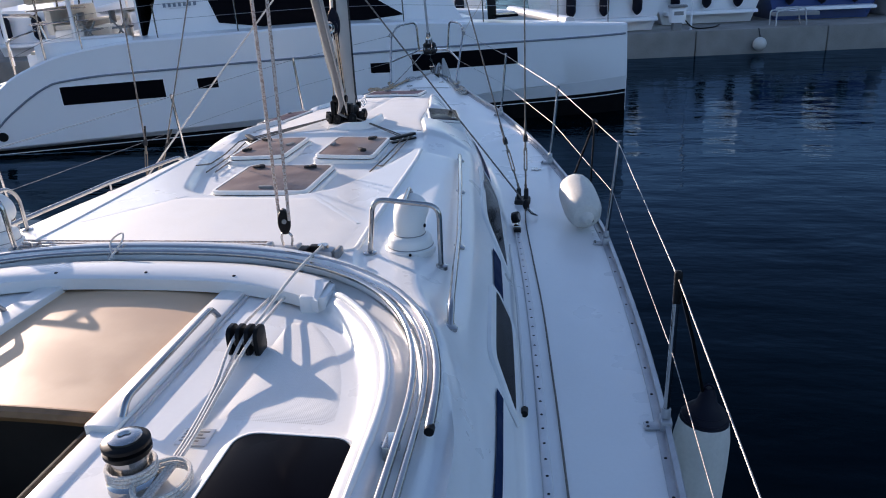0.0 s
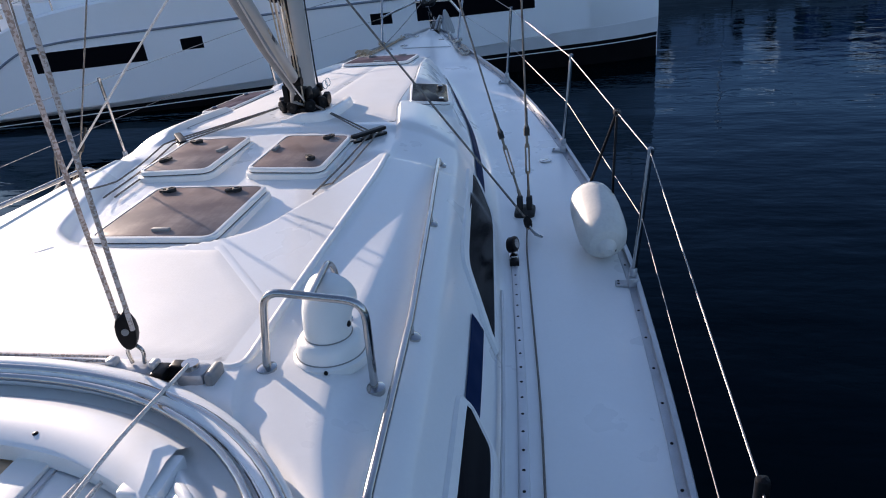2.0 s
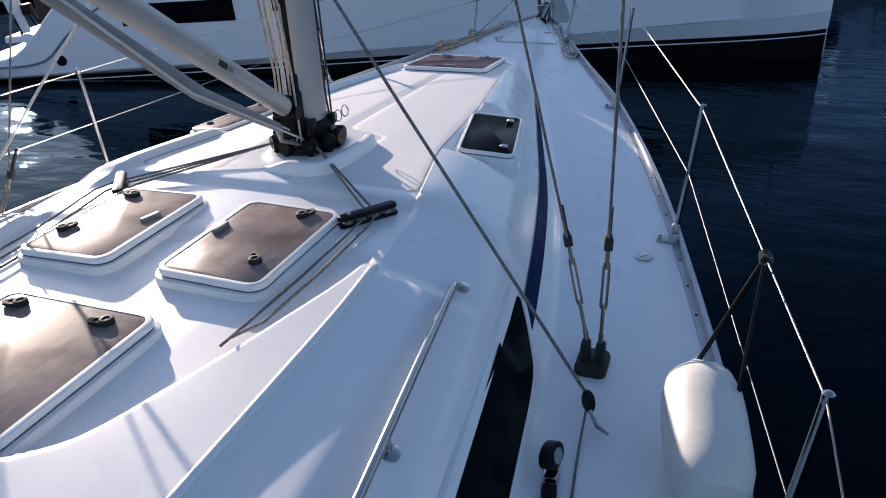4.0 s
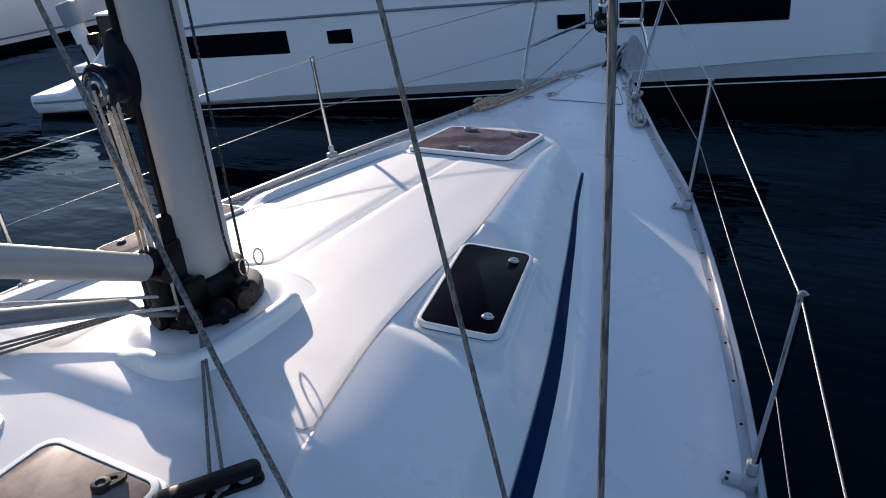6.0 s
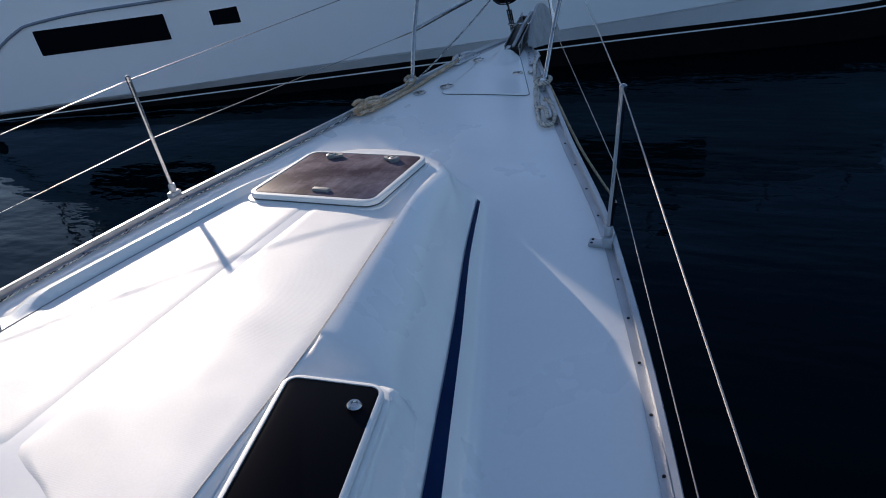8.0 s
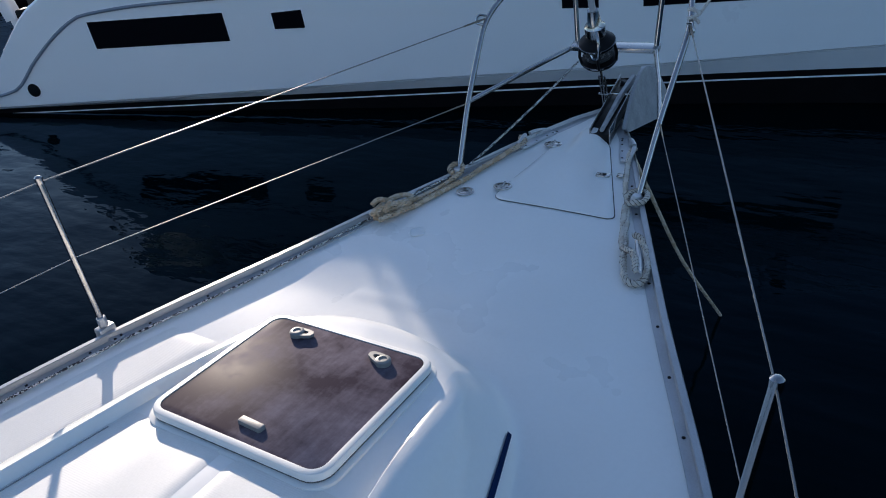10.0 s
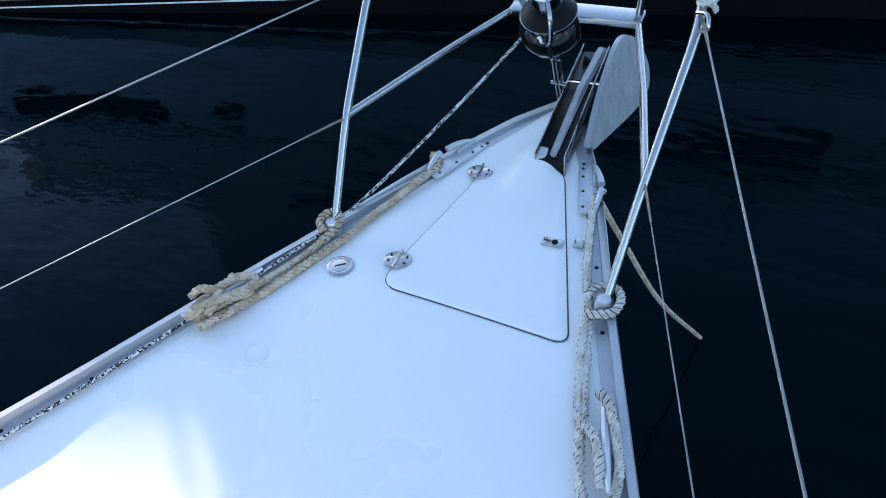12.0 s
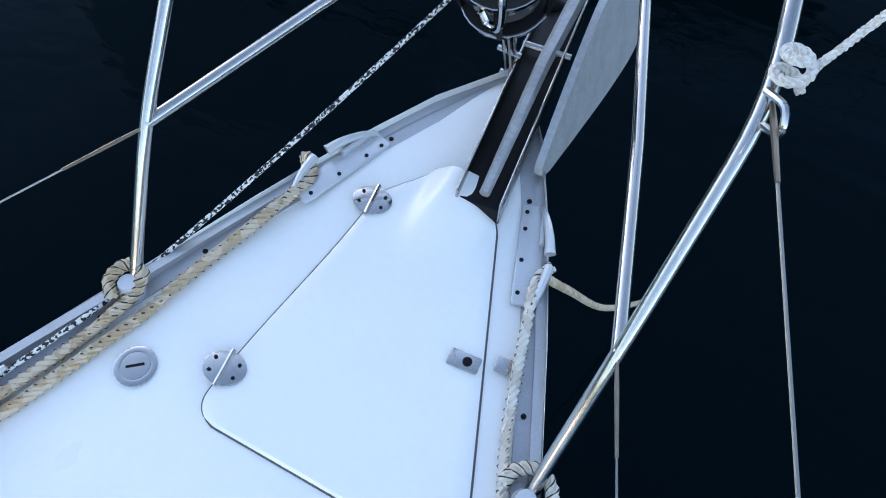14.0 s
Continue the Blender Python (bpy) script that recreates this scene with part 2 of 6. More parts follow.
M_WOOD = mat("varnished_teak", (0.30, 0.15, 0.06), rough=0.35, vary=0.4, scale=25)
# dark brown of thread and locker; also paints the shade inside openings
M_DARKIN = mat("dark_brown_and_interior_shade", (0.05, 0.035, 0.025), rough=0.8, vary=0.3, scale=3)
M_CONC = mat("quay_concrete", (0.34, 0.325, 0.295), rough=0.85, vary=0.35, scale=1.5, fine=0.2, fine_scale=30, bump=0.5, bump_scale=25)
M_CATGEL = mat("pale_hull_gelcoat", (0.885, 0.885, 0.89), rough=0.3, vary=0.05, scale=0.7, coat=0.3)
# pale grey: chine shade put into colour, also outboard and lettering trim
M_CATGREY = mat("grey_chine_shade_and_trim", (0.78, 0.78, 0.79), rough=0.45, vary=0.15, scale=2)
M_RUBSTRIP = mat("grey_rubbing_strip", (0.20, 0.23, 0.28), rough=0.4)
M_TEAKTOP = mat("cream_deck", (0.62, 0.54, 0.42), rough=0.7, vary=0.2, scale=4)
M_HULLBLUE = mat("blue_hull_paint", (0.02, 0.06, 0.22), rough=0.3, vary=0.1, scale=1)
M_HILL = mat("unseen_hillside", (0.045, 0.05, 0.04), rough=1.0, vary=0.5, scale=0.05, fine=0.4, fine_scale=0.6)
M_WATER = water_material()


# ---- geometry helpers: a geo is (verts, faces) ----
def join(*geos):
    vs, fs = [], []
    for v, f in geos:
        n = len(vs)
        vs.extend(v)
        fs.extend(tuple(i + n for i in q) for q in f)
    return vs, fs


def moved(geo, m):
    return [tuple(m @ Vector(v)) for v in geo[0]], geo[1]


def flipx(geo):
    return [(-v[0], v[1], v[2]) for v in geo[0]], [tuple(reversed(f)) for f in geo[1]]


def part(name, geo, material, parent=None, label="", sharp=38):
    """Links a geo as one mesh object under a thing or a part."""
    me = bpy.data.meshes.new(name)
    me.from_pydata(geo[0], [], geo[1])
    me.materials.append(material)
    me.validate()
    me.polygons.foreach_set("use_smooth", [True] * len(me.polygons))
    me.set_sharp_from_angle(angle=radians(sharp))
    ob = new(name, me)
    ob.parent = parent
    if label:
        ob["label"] = label
    return ob


def thing(name, label, category, m=None, group="", kind=""):
    ob = new(name)
    ob.empty_display_size = 0.1
    if m is not None:
        ob.matrix_basis = m
    return tagged(ob, label, category, group, kind)


def tube(pts, r, n=8, closed=False):
    """A round bar swept along points; r a number or one for each point."""
    ps = [Vector(p) for p in pts]
    k = len(ps)
    rs = r if isinstance(r, (list, tuple)) else [r] * k
    vs, fs = [], []
    prev = None
    for i, p in enumerate(ps):
        a = ps[(i - 1) % k] if (closed or i > 0) else p
        b = ps[(i + 1) % k] if (closed or i < k - 1) else p
        d = (b - a).normalized()
        if prev is None:
            side = d.cross(Vector((0, 0, 1)))
            if side.length < 1e-3:
                side = d.cross(Vector((0, 1, 0)))
        else:
            side = prev - d * prev.dot(d)
        side.normalize()
        prev = side
        up = side.cross(d)
        for j in range(n):
            t = 2 * math.pi * j / n
            vs.append(tuple(p + (side * math.cos(t) + up * math.sin(t)) * rs[i]))
    for i in range(k if closed else k - 1):
        for j in range(n):
            a, b = i * n + j, i * n + (j + 1) % n
            c, d = ((i + 1) % k) * n + (j + 1) % n, ((i + 1) % k) * n + j
            fs.append((a, b, c, d))
    if not closed:
        fs.append(tuple(range(n - 1, -1, -1)))
        fs.append(tuple((k - 1) * n + j for j in range(n)))
    return vs, fs


def smooth_path(pts, n=8):
    """Catmull-Rom points through pts."""
    ps = [Vector(p) for p in pts]
    ps = [ps[0] * 2 - ps[1]] + ps + [ps[-1] * 2 - ps[-2]]
    out = []
    for i in range(1, len(ps) - 2):
        a, b, c, d = ps[i - 1:i + 3]
        for j in range(n):
            t = j / n
            out.append(0.5 * ((2 * b) + (c - a) * t + (2 * a - 5 * b + 4 * c - d) * t * t + (3 * b - a - 3 * c + d) * t ** 3))
    out.append(ps[-2])
    return out


def bent(pts, r=0.05, n=5):
    """A polyline with its corners rounded."""
    ps = [Vector(p) for p in pts]
    out = [ps[0]]
    for a, b, c in zip(ps, ps[1:], ps[2:]):
        u, v = (a - b), (c - b)
        q = min(r, u.length * 0.45, v.length * 0.45)
        p0, p1 = b + u.normalized() * q, b + v.normalized() * q
        for j in range(n + 1):
            t = j / n
            out.append(p0 * (1 - t) ** 2 + b * 2 * t * (1 - t) + p1 * t * t)
    out.append(ps[-1])
    return out


def lathe(profile, n=20):
    """Turned shape about z from (radius, height) pairs."""
    vs, fs = [], []
    k = len(profile)
    for r, z in profile:
        for j in range(n):
            t = 2 * math.pi * j / n
            vs.append((r * math.cos(t), r * math.sin(t), z))
    for i in range(k - 1):
        for j in range(n):
            a, b = i * n + j, i * n + (j + 1) % n
            fs.append((a, b, b + n, a + n))
    fs.append(tuple(range(n - 1, -1, -1)))
    fs.append(tuple((k - 1) * n + j for j in range(n)))
    return vs, fs


def rrect(w, h, r, n=5):
    out = []
    for cx, cy, a0 in ((w / 2 - r, h / 2 - r, 0), (-w / 2 + r, h / 2 - r, 90), (-w / 2 + r, -h / 2 + r, 180), (w / 2 - r, -h / 2 + r, 270)):
        for j in range(n + 1):
            t = radians(a0 + 90 * j / n)
            out.append((cx + r * math.cos(t), cy + r * math.sin(t)))
    return out


def inset_poly(poly, d):
    """A convex anticlockwise outline moved inwards by d."""
    n = len(poly)
    out = []
    for i in range(n):
        a, b, c = Vector(poly[i - 1]), Vector(poly[i]), Vector(poly[(i + 1) % n])
        e1, e2 = (b - a), (c - b)
        n1 = Vector((-e1.y, e1.x)).normalized() if e1.length > 1e-6 else Vector((0, 0))
        n2 = Vector((-e2.y, e2.x)).normalized() if e2.length > 1e-6 else n1
        m = (n1 + n2)
        if m.length < 1e-6:
            m = n1
        m.normalize()
        k = max(0.35, m.dot(n1))
        out.append(tuple(b + m * (d / k)))
    return out


def slab(poly, z0, z1, bevel=0.004):
    """An outline raised from z0 to z1, with a rounded upper edge."""
    n = len(poly)
    b = min(bevel, abs(z1 - z0) * 0.45)
    rings = [(poly, z0), (poly, z1 - b), (inset_poly(poly, b * 0.3), z1 - b * 0.3), (inset_poly(poly, b), z1)]
    vs = [(x, y, z) for p, z in rings for x, y in p]
    fs = []
    for i in range(3):
        for j in range(n):
            a, c = i * n + j, i * n + (j + 1) % n
            fs.append((a, c, c + n, a + n))
    fs.append(tuple(range(n - 1, -1, -1)))
    fs.append(tuple(3 * n + j for j in range(n)))
    return vs, fs


def ring(outer, inner, z0, z1):
    """A flat frame between two outlines of equal length."""
    n = len(outer)
    vs = [(x, y, z0) for x, y in outer] + [(x, y, z1) for x, y in outer] + [(x, y, z1) for x, y in inner] + [(x, y, z0) for x, y in inner]
    fs = []
    for i in range(3):
        for j in range(n):
            a, c = i * n + j, i * n + (j + 1) % n
            fs.append((a, c, c + n, a + n))
    return vs, fs


def box(x0, x1, y0, y1, z0, z1, bevel=0.006):
    w, h = x1 - x0, y1 - y0
    return moved(slab(rrect(w, h, min(bevel, w * 0.3, h * 0.3), 2), z0, z1, bevel), Matrix.Translation(((x0 + x1) / 2, (y0 + y1) / 2, 0)))


def strand_rope(pts, r, out=0.52, thick=0.56, sides=5):
    """Three-strand laid rope along points: strands of the given thickness, that far out from the middle."""
    ps = smooth_path(pts, 6)
    step = r * 0.9
    dense = [ps[0]]
    for a, b in zip(ps, ps[1:]):
        k = max(1, int((b - a).length / step))
        dense += [a.lerp(b, (j + 1) / k) for j in range(k)]
    pitch = r * 3.9
    geos = []
    for s in range(3):
        line, run, side = [], 0.0, None
        for i, p in enumerate(dense):
            d = (dense[min(i + 1, len(dense) - 1)] - dense[max(i - 1, 0)]).normalized()
            if side is None:
                side = d.orthogonal()
            side = (side - d * side.dot(d)).normalized()
            up = d.cross(side)
            if i:
                run += (p - dense[i - 1]).length
            t = 2 * math.pi * (run / pitch + s / 3)
            line.append(p + (side * math.cos(t) + up * math.sin(t)) * r * out)
        geos.append(tube(line, r * thick, sides))
    return join(*geos)


def hermite(table):
    """A smooth monotone curve through (x, y) pairs."""
    xs, ys = np.array([p[0] for p in table], float), np.array([p[1] for p in table], float)
    h = np.diff(xs)
    dl = np.diff(ys) / h
    m = np.zeros(len(xs))
    m[0], m[-1] = dl[0], dl[-1]
    for i in range(1, len(xs) - 1):
        m[i] = 0 if dl[i - 1] * dl[i] <= 0 else 2 * dl[i - 1] * dl[i] / (dl[i - 1] + dl[i])

    def at(x):
        x = min(max(x, xs[0]), xs[-1])
        i = min(int(np.searchsorted(xs, x, "right")) - 1, len(xs) - 2)
        t = (x - xs[i]) / h[i]
        return float(ys[i] * (2 * t ** 3 - 3 * t * t + 1) + h[i] * m[i] * (t ** 3 - 2 * t * t + t) + ys[i + 1] * (3 * t * t - 2 * t ** 3) + h[i] * m[i + 1] * (t ** 3 - t * t))
    return at


def step(a, b, x):
    t = min(1, max(0, (x - a) / (b - a)))
    return t * t * (3 - 2 * t)


# ---- the yacht's deck: heights over the plan ----
WATER_Z = -1.30
BEAM = hermite([(-7, 1.98), (-5, 2.14), (-4, 2.2), (-2, 2.235), (0, 2.14), (2, 1.765), (3.86, 1.19), (4.83, 0.755), (5.5, 0.465), (5.9, 0.30), (6.2, 0.155), (6.36, 0.06), (6.41, 0.012)])
DECKZ = hermite([(-7, 0.02), (-2, 0.0), (0, 0.015), (2, 0.06), (3.9, 0.15), (5.4, 0.24), (6.45, 0.29)])
CABIN = hermite([(-7, 1.78), (-3, 1.72), (-2, 1.66), (-1, 1.58), (0, 1.475), (1, 1.355), (2, 1.17), (3, 0.90), (3.54, 0.735), (4.2, 0.545), (4.45, 0.44), (4.72, 0.40)])
EDGE = hermite([(-7, 1.45), (-3, 1.44), (-2.5, 1.34), (-2.1, 1.18), (-1.75, 0.95), (-1.45, 0.86), (-0.85, 0.845), (0.2, 0.84), (0.66, 0.815), (1.16, 0.745), (1.8, 0.62), (2.6, 0.55), (3.3, 0.445), (3.7, 0.385), (4.2, 0.33), (4.5, 0.25), (4.72, 0.18)])
ROOF = hermite([(-7, 0.52), (-1.5, 0.525), (0.58, 0.53), (0.67, 0.498), (1.10, 0.498), (1.18, 0.525), (2.0, 0.495), (3.0, 0.445), (3.6, 0.408), (4.05, 0.383), (4.72, 0.37)])
RECESS = hermite([(-0.65, 0.05), (-0.61, 0.22), (-0.55, 0.36), (-0.42, 0.50), (-0.2, 0.58), (0.2, 0.70), (0.6, 0.785), (1.02, 0.80)])
SIDE_HATCH = (0.748, 2.195, radians(11))


def shoulder(y):
    """Where the roof edge swells above the tread: before and behind the side hatches."""
    return step(0.66, 1.30, y) * (1 - step(1.72, 1.86, y)) + step(2.5, 2.66, y) * (1 - step(3.55, 4.25, y))


def section(y):
    """Outline of half the deck at y: distance from the centreline and height."""
    d, b, e, ze, beam = DECKZ(y), CABIN(y), EDGE(y), ROOF(y), BEAM(y)
    if y > 4.7:
        return [(0, d), (beam * 0.5, d), (beam, d)]
    h = max(0.0, ze - d) * (1 - step(4.36, 4.60, y))
    ze = d + h
    w = shoulder(y)
    k = b - min(0.19, 0.45 * max(0.02, b - e))
    zk = d + h * 0.66
    mid = (e * 0.5 + k * 0.5)
    bulge = h * (0.955 if y < -1.2 else 0.955 + (0.89 - 0.955) * step(-1.2, 0.3, y))
    return [(0, ze + 0.022 * min(1, h / 0.3)), (e * 0.5, ze + 0.019 * min(1, h / 0.3)), (e, ze + 0.008 * min(1, h / 0.3)), (e + 0.016 + 0.006 * w, ze - 0.012 * min(1, h / .3) * (1 - w) + 0.043 * w), (mid, d + bulge + 0.012 * w), (k - 0.03, zk + 0.028 * h / 0.4), (k, zk),
            (k + (b - k) * 0.5, d + h * 0.36), (b - 0.025, d + h * 0.09), (b + 0.012, d + 0.010 * min(1, h / 0.05)), (b + 0.06, d + 0.004 * min(1, h / 0.05)), (max(beam, b + 0.08), d)]


def plan_z(x, y):
    a = abs(x)
    sec = section(y)
    z = sec[-1][1]
    for (x0, z0), (x1, z1) in zip(sec, sec[1:]):
        if a <= x1:
            z = z0 + (z1 - z0) * (a - x0) / max(1e-6, x1 - x0)
            break
    if y > 4.1:
        z += 0.013 * step(4.1, 4.5, y) * max(0.0, 1 - (a / max(0.02, BEAM(y))) ** 2)
    w = shoulder(y)
    if w > 0:
        e, k = sec[3][0], sec[6][0]
        if e < a < k:
            u = (a - e) / (k - e)
            z += 0.030 * w * 4 * u * (1 - u) * min(1.0, (k - e) / 0.12)
    # rounded nose of the cabin roof ahead of the forecabin hatch
    if y > 3.5:
        q = ((a / 0.70) ** 2.2 + ((y - 3.5) / 0.83) ** 2.2) ** (1 / 2.2)
        z -= (z - DECKZ(y)) * step(3.5, 3.95, y) * step(0.81, 1.08, q) * (1 - step(4.5, 4.7, y))
    # sunken well round the three saloon hatches
    if -0.65 < y < 0.76:
        w = RECESS(min(y, 1.02))
        z -= 0.05 * step(0.0, 0.05, w - a) * step(-0.65, -0.585, y) * (1 - step(0.55, 0.75, y))
    # low plinth under the mast
    q = math.hypot((a) / 0.20, (y - 1.62) / 0.27)
    z += 0.012 * (1 - step(0.86, 1.04, q))
    # plinth under each side hatch
    if 1.6 < y < 2.8 and a > 0.4:
        dx, dy = a - SIDE_HATCH[0], y - SIDE_HATCH[1]
        c, s = math.cos(SIDE_HATCH[2]), math.sin(SIDE_HATCH[2])
        px, py = dx * c + dy * s, -dx * s + dy * c
        inside = step(0.0, 0.05, 0.21 - abs(px)) * step(0.0, 0.05, 0.375 - abs(py))
        z = max(z, z * (1 - inside) + (0.446 - 0.01 * dy - 0.12 * dx) * inside)
    # cockpit end of the roof: curved coaming, sunken tread inside
    if y < -1.3:
        f = max(0.0, (y + 2.95)) / 1.30
        q = ((a / 1.32) ** 2.3 + f ** 2.3) ** (1 / 2.3)
        z -= 0.06 * (1 - step(0.905, 0.948, q))
        z += (0.006 * step(0.86, 0.94, a) - 0.03 * (1 - step(0.86, 0.94, a)) * (1 - step(0.96, 1.0, q))) * step(0.905, 0.948, q) * (1 - step(0.97, 1.02, q))
        z -= 0.036 * step(0.985, 1.02, q) * (1 - step(1.12, 1.16, q))
        # trough under the sliding hatch, companionway and cockpit
        z -= 0.09 * (1 - step(0.37, 0.39, a)) * (1 - step(-1.74, -1.70, y))
        z -= 1.1 * (1 - step(0.355, 0.375, a)) * (1 - step(-2.62, -2.60, y))
        z -= 0.95 * (1 - step(1.34, 1.40, a)) * (1 - step(-3.52, -3.48, y)) * (1 - (1 - step(0.355, 0.375, a)))
    return z


def deck_columns(y):
    sec = section(y)
    counts = (38, 44, 1, 7, 7, 2, 4, 5, 3, 3, 10) if len(sec) > 4 else (62, 62)
    xs = [0.0]
    for (x0, _), (x1, _), n in zip(sec, sec[1:], counts):
        xs += [x0 + (x1 - x0) * (j + 1) / n for j in range(n)]
    return xs


def deck_geo():
    ys = [-6.2 + 0.06 * i for i in range(44)] + [-3.56 + 0.02 * i for i in range(498)] + [6.402, 6.41]
    ys = [y for i, y in enumerate(ys) if i == 0 or y > ys[i - 1] + 0.001]
    rows = []
    for y in ys:
        half = deck_columns(y)
        rows.append([(-x, y, plan_z(-x, y)) for x in reversed(half[1:])] + [(x, y, plan_z(x, y)) for x in half])
    n = len(rows[0])
    vs = [v for r in rows for v in r]
    fs = [(i * n + j, i * n + j + 1, (i + 1) * n + j + 1, (i + 1) * n + j) for i in range(len(rows) - 1) for j in range(n - 1)]
    return vs, fs


deck = tagged(part("deck", deck_geo(), M_GEL, None, sharp=60), "glossy white moulded fibreglass deck and cabin roof of a sailing yacht", "boat deck", kind="structure")


def hull_geo():
    ys = [-6.2 + 0.15 * i for i in range(84)] + [6.41]
    vs, fs = [], []
    for y in ys:
        b, d = BEAM(y) + 0.012, DECKZ(y)
        t = max(0.0, (6.41 - y))
        for f, drop in ((1.0, 0.03), (1.0, -0.03), (0.985, -0.35), (0.95, -0.75), (0.88, -1.15), (0.72, -1.6), (0.0, -2.0)):
            rake = (0.0 if drop > -0.03 else -drop * 0.12) * math.exp(-t)
            vs.append((b * f, y - rake * 0.6, d + drop))
    n = 7
    fs = [(i * n + j, (i + 1) * n + j, (i + 1) * n + j + 1, i * n + j + 1) for i in range(len(ys) - 1) for j in range(n - 1)]
    one = (vs, [tuple(reversed(f)) for f in fs])
    transom = [(v[0], v[1], v[2]) for v in vs[:7]]
    tr = (transom + [(-v[0], v[1], v[2]) for v in reversed(transom)], [tuple(range(14))])
    return join(one, flipx(one), tr)


hull = tagged(part("hull", hull_geo(), M_GEL), "white fibreglass yacht hull floating on the water", "boat hull", kind="structure")


def strip(y0, y1, xl, xr, lift, nx=12, dy=0.03, thick=0.004):
    """A panel that follows the deck between two edges."""
    ny = max(2, int((y1 - y0) / dy))
    vs, fs = [], []
    for i in range(ny + 1):
        y = y0 + (y1 - y0) * i / ny
        a, b = xl(y), xr(y)
        for j in range(nx + 1):
            x = a + (b - a) * j / nx
            rim = i in (0, ny) or j in (0, nx)
            vs.append((x, y, plan_z(x, y) + (lift - thick if rim else lift)))
    n = nx + 1
    fs = [(i * n + j, i * n + j + 1, (i + 1) * n + j + 1, (i + 1) * n + j) for i in range(ny) for j in range(nx)]
    return vs, fs


water = new("water")
me = bpy.data.meshes.new("water")
me.from_pydata([(-900, -900, WATER_Z), (900, -900, WATER_Z), (900, 900, WATER_Z), (-900, 900, WATER_Z)], [], [(0, 1, 2, 3)])
me.materials.append(M_WATER)
bpy.data.objects.remove(water)
water = tagged(new("water", me), "dark rippled harbour water with broken reflections", "water", kind="structure")

# ---- tread panels, stripes and windows moulded into the deck ----
def deck_part(name, geo, material, label="", sharp=38):
    return part(name, geo, material, deck, label, sharp)


tread_label = "off-white anti-slip tread panel"


def inner(y):
    return 0.025 + 0.245 * (1 - step(1.88, 2.02, y))


def side_in(y):
    return (CABIN(y) + 0.175) * (1 - step(4.1, 4.8, y)) + 0.03 * step(4.1, 4.8, y)


deck_part("tread_panel", strip(1.24, 3.53, inner, lambda y: EDGE(y) - 0.008, 0.004, 20), M_TREAD, tread_label)
deck_part("tread_panel", strip(1.24, 3.53, lambda y: -EDGE(y) + 0.008, lambda y: -inner(y), 0.004, 20), M_TREAD, tread_label)
deck_part("tread_panel", strip(-3.4, 2.84, lambda y: -BEAM(y) + 0.075, lambda y: -side_in(y), 0.004, 8, 0.06), M_FINETREAD, tread_label)


def roof_x(y):
    return min(0.79, 0.36 + (-0.60 - y) * 0.84)


deck_part("tread_panel", strip(-1.44, -0.66, lambda y: -roof_x(y), roof_x, 0.004, 30), M_TREAD, tread_label)
for s in (1, -1):
    ys_ = [-0.62 - 0.02 * i for i in range(24)]
    deck_part("moulding_line", tube([(s * (roof_x(y) + 0.012), y, plan_z(roof_x(y) + 0.012, y) - 0.0775) for y in ys_], 0.08, 24), M_GEL)
    # rounded bead along the roof edge, turned in at its aft end
    line = [(EDGE(y), y) for y in [0.62 - 0.04 * i for i in range(51)]] + [(0.855, -1.425), (0.845, -1.452), (0.82, -1.468), (0.77, -1.466)]
    deck_part("moulding_line", tube([(s * x, y, plan_z(x, y) - 0.006) for x, y in line], 0.0135, 10), M_GEL)
    line = [(EDGE(y) - 0.010, y) for y in [3.45 - 0.05 * i for i in range(44)]] + [(EDGE(1.25) - 0.014, 1.262), (EDGE(1.25) - 0.026, 1.243), (EDGE(1.25) - 0.05, 1.236)]
    deck_part("joint_line", tube([(s * x, y, plan_z(x, y) + 0.0022) for x, y in line], 0.0018, 6), M_SEAM, "fine grey joint")


def well_x(y):
    return 1.32 * max(0.1, 0.885 ** 2.3 - (max(0.0, y + 2.95) / 1.30) ** 2.3) ** (1 / 2.3) - 0.035


deck_part("tread_panel", strip(-2.80, -2.12, lambda y: 0.76, lambda y: well_x(y), 0.004, 10), M_RIBTREAD, tread_label)
deck_part("tread_panel", strip(-2.80, -2.12, lambda y: -well_x(y), lambda y: -0.76, 0.004, 10), M_RIBTREAD, tread_label)
deck_part("tread_panel", strip(2.9, 4.1, lambda y: -BEAM(y) + 0.12, lambda y: -(CABIN(y) + 0.14), 0.004, 8), M_FINETREAD, tread_label)


def navy(side, y0, y1):
    """One length of the painted stripe along the cabin side."""
    n = int((y1 - y0) / 0.04)
    ys = [y0 + (y1 - y0) * i / n for i in range(n + 1)]
    vs, fs = [], []
    for y in ys:
        w = 0.0225 * (1 - 0.72 * step(1.8, 4.1, y)) * (0.5 + 0.5 * step(-2.4, -1.2, y))
        b = CABIN(y)
        x0 = b - 0.045 - (0.045 if y < 2.5 else 0.045 - 0.02 * step(2.5, 4, y))
        for j in range(7):
            x = x0 - w + w * j / 3
            vs.append((side * (x + 0.004), y, plan_z(x, y) + 0.005))
    fs = [(7 * i + j, 7 * i + j + 1, 7 * i + j + 8, 7 * i + j + 7) for i in range(len(ys) - 1) for j in range(6)]
    if side < 0:
        fs = [tuple(reversed(f)) for f in fs]
    return vs, fs


for sd in (1, -1):
    for y0, y1 in ((-3.3, -2.10), (-1.215, -0.60), (0.86, 4.1)):
        deck_part("stripe", navy(sd, y0, y1), M_NAVY, "dark navy cabin-side stripe")


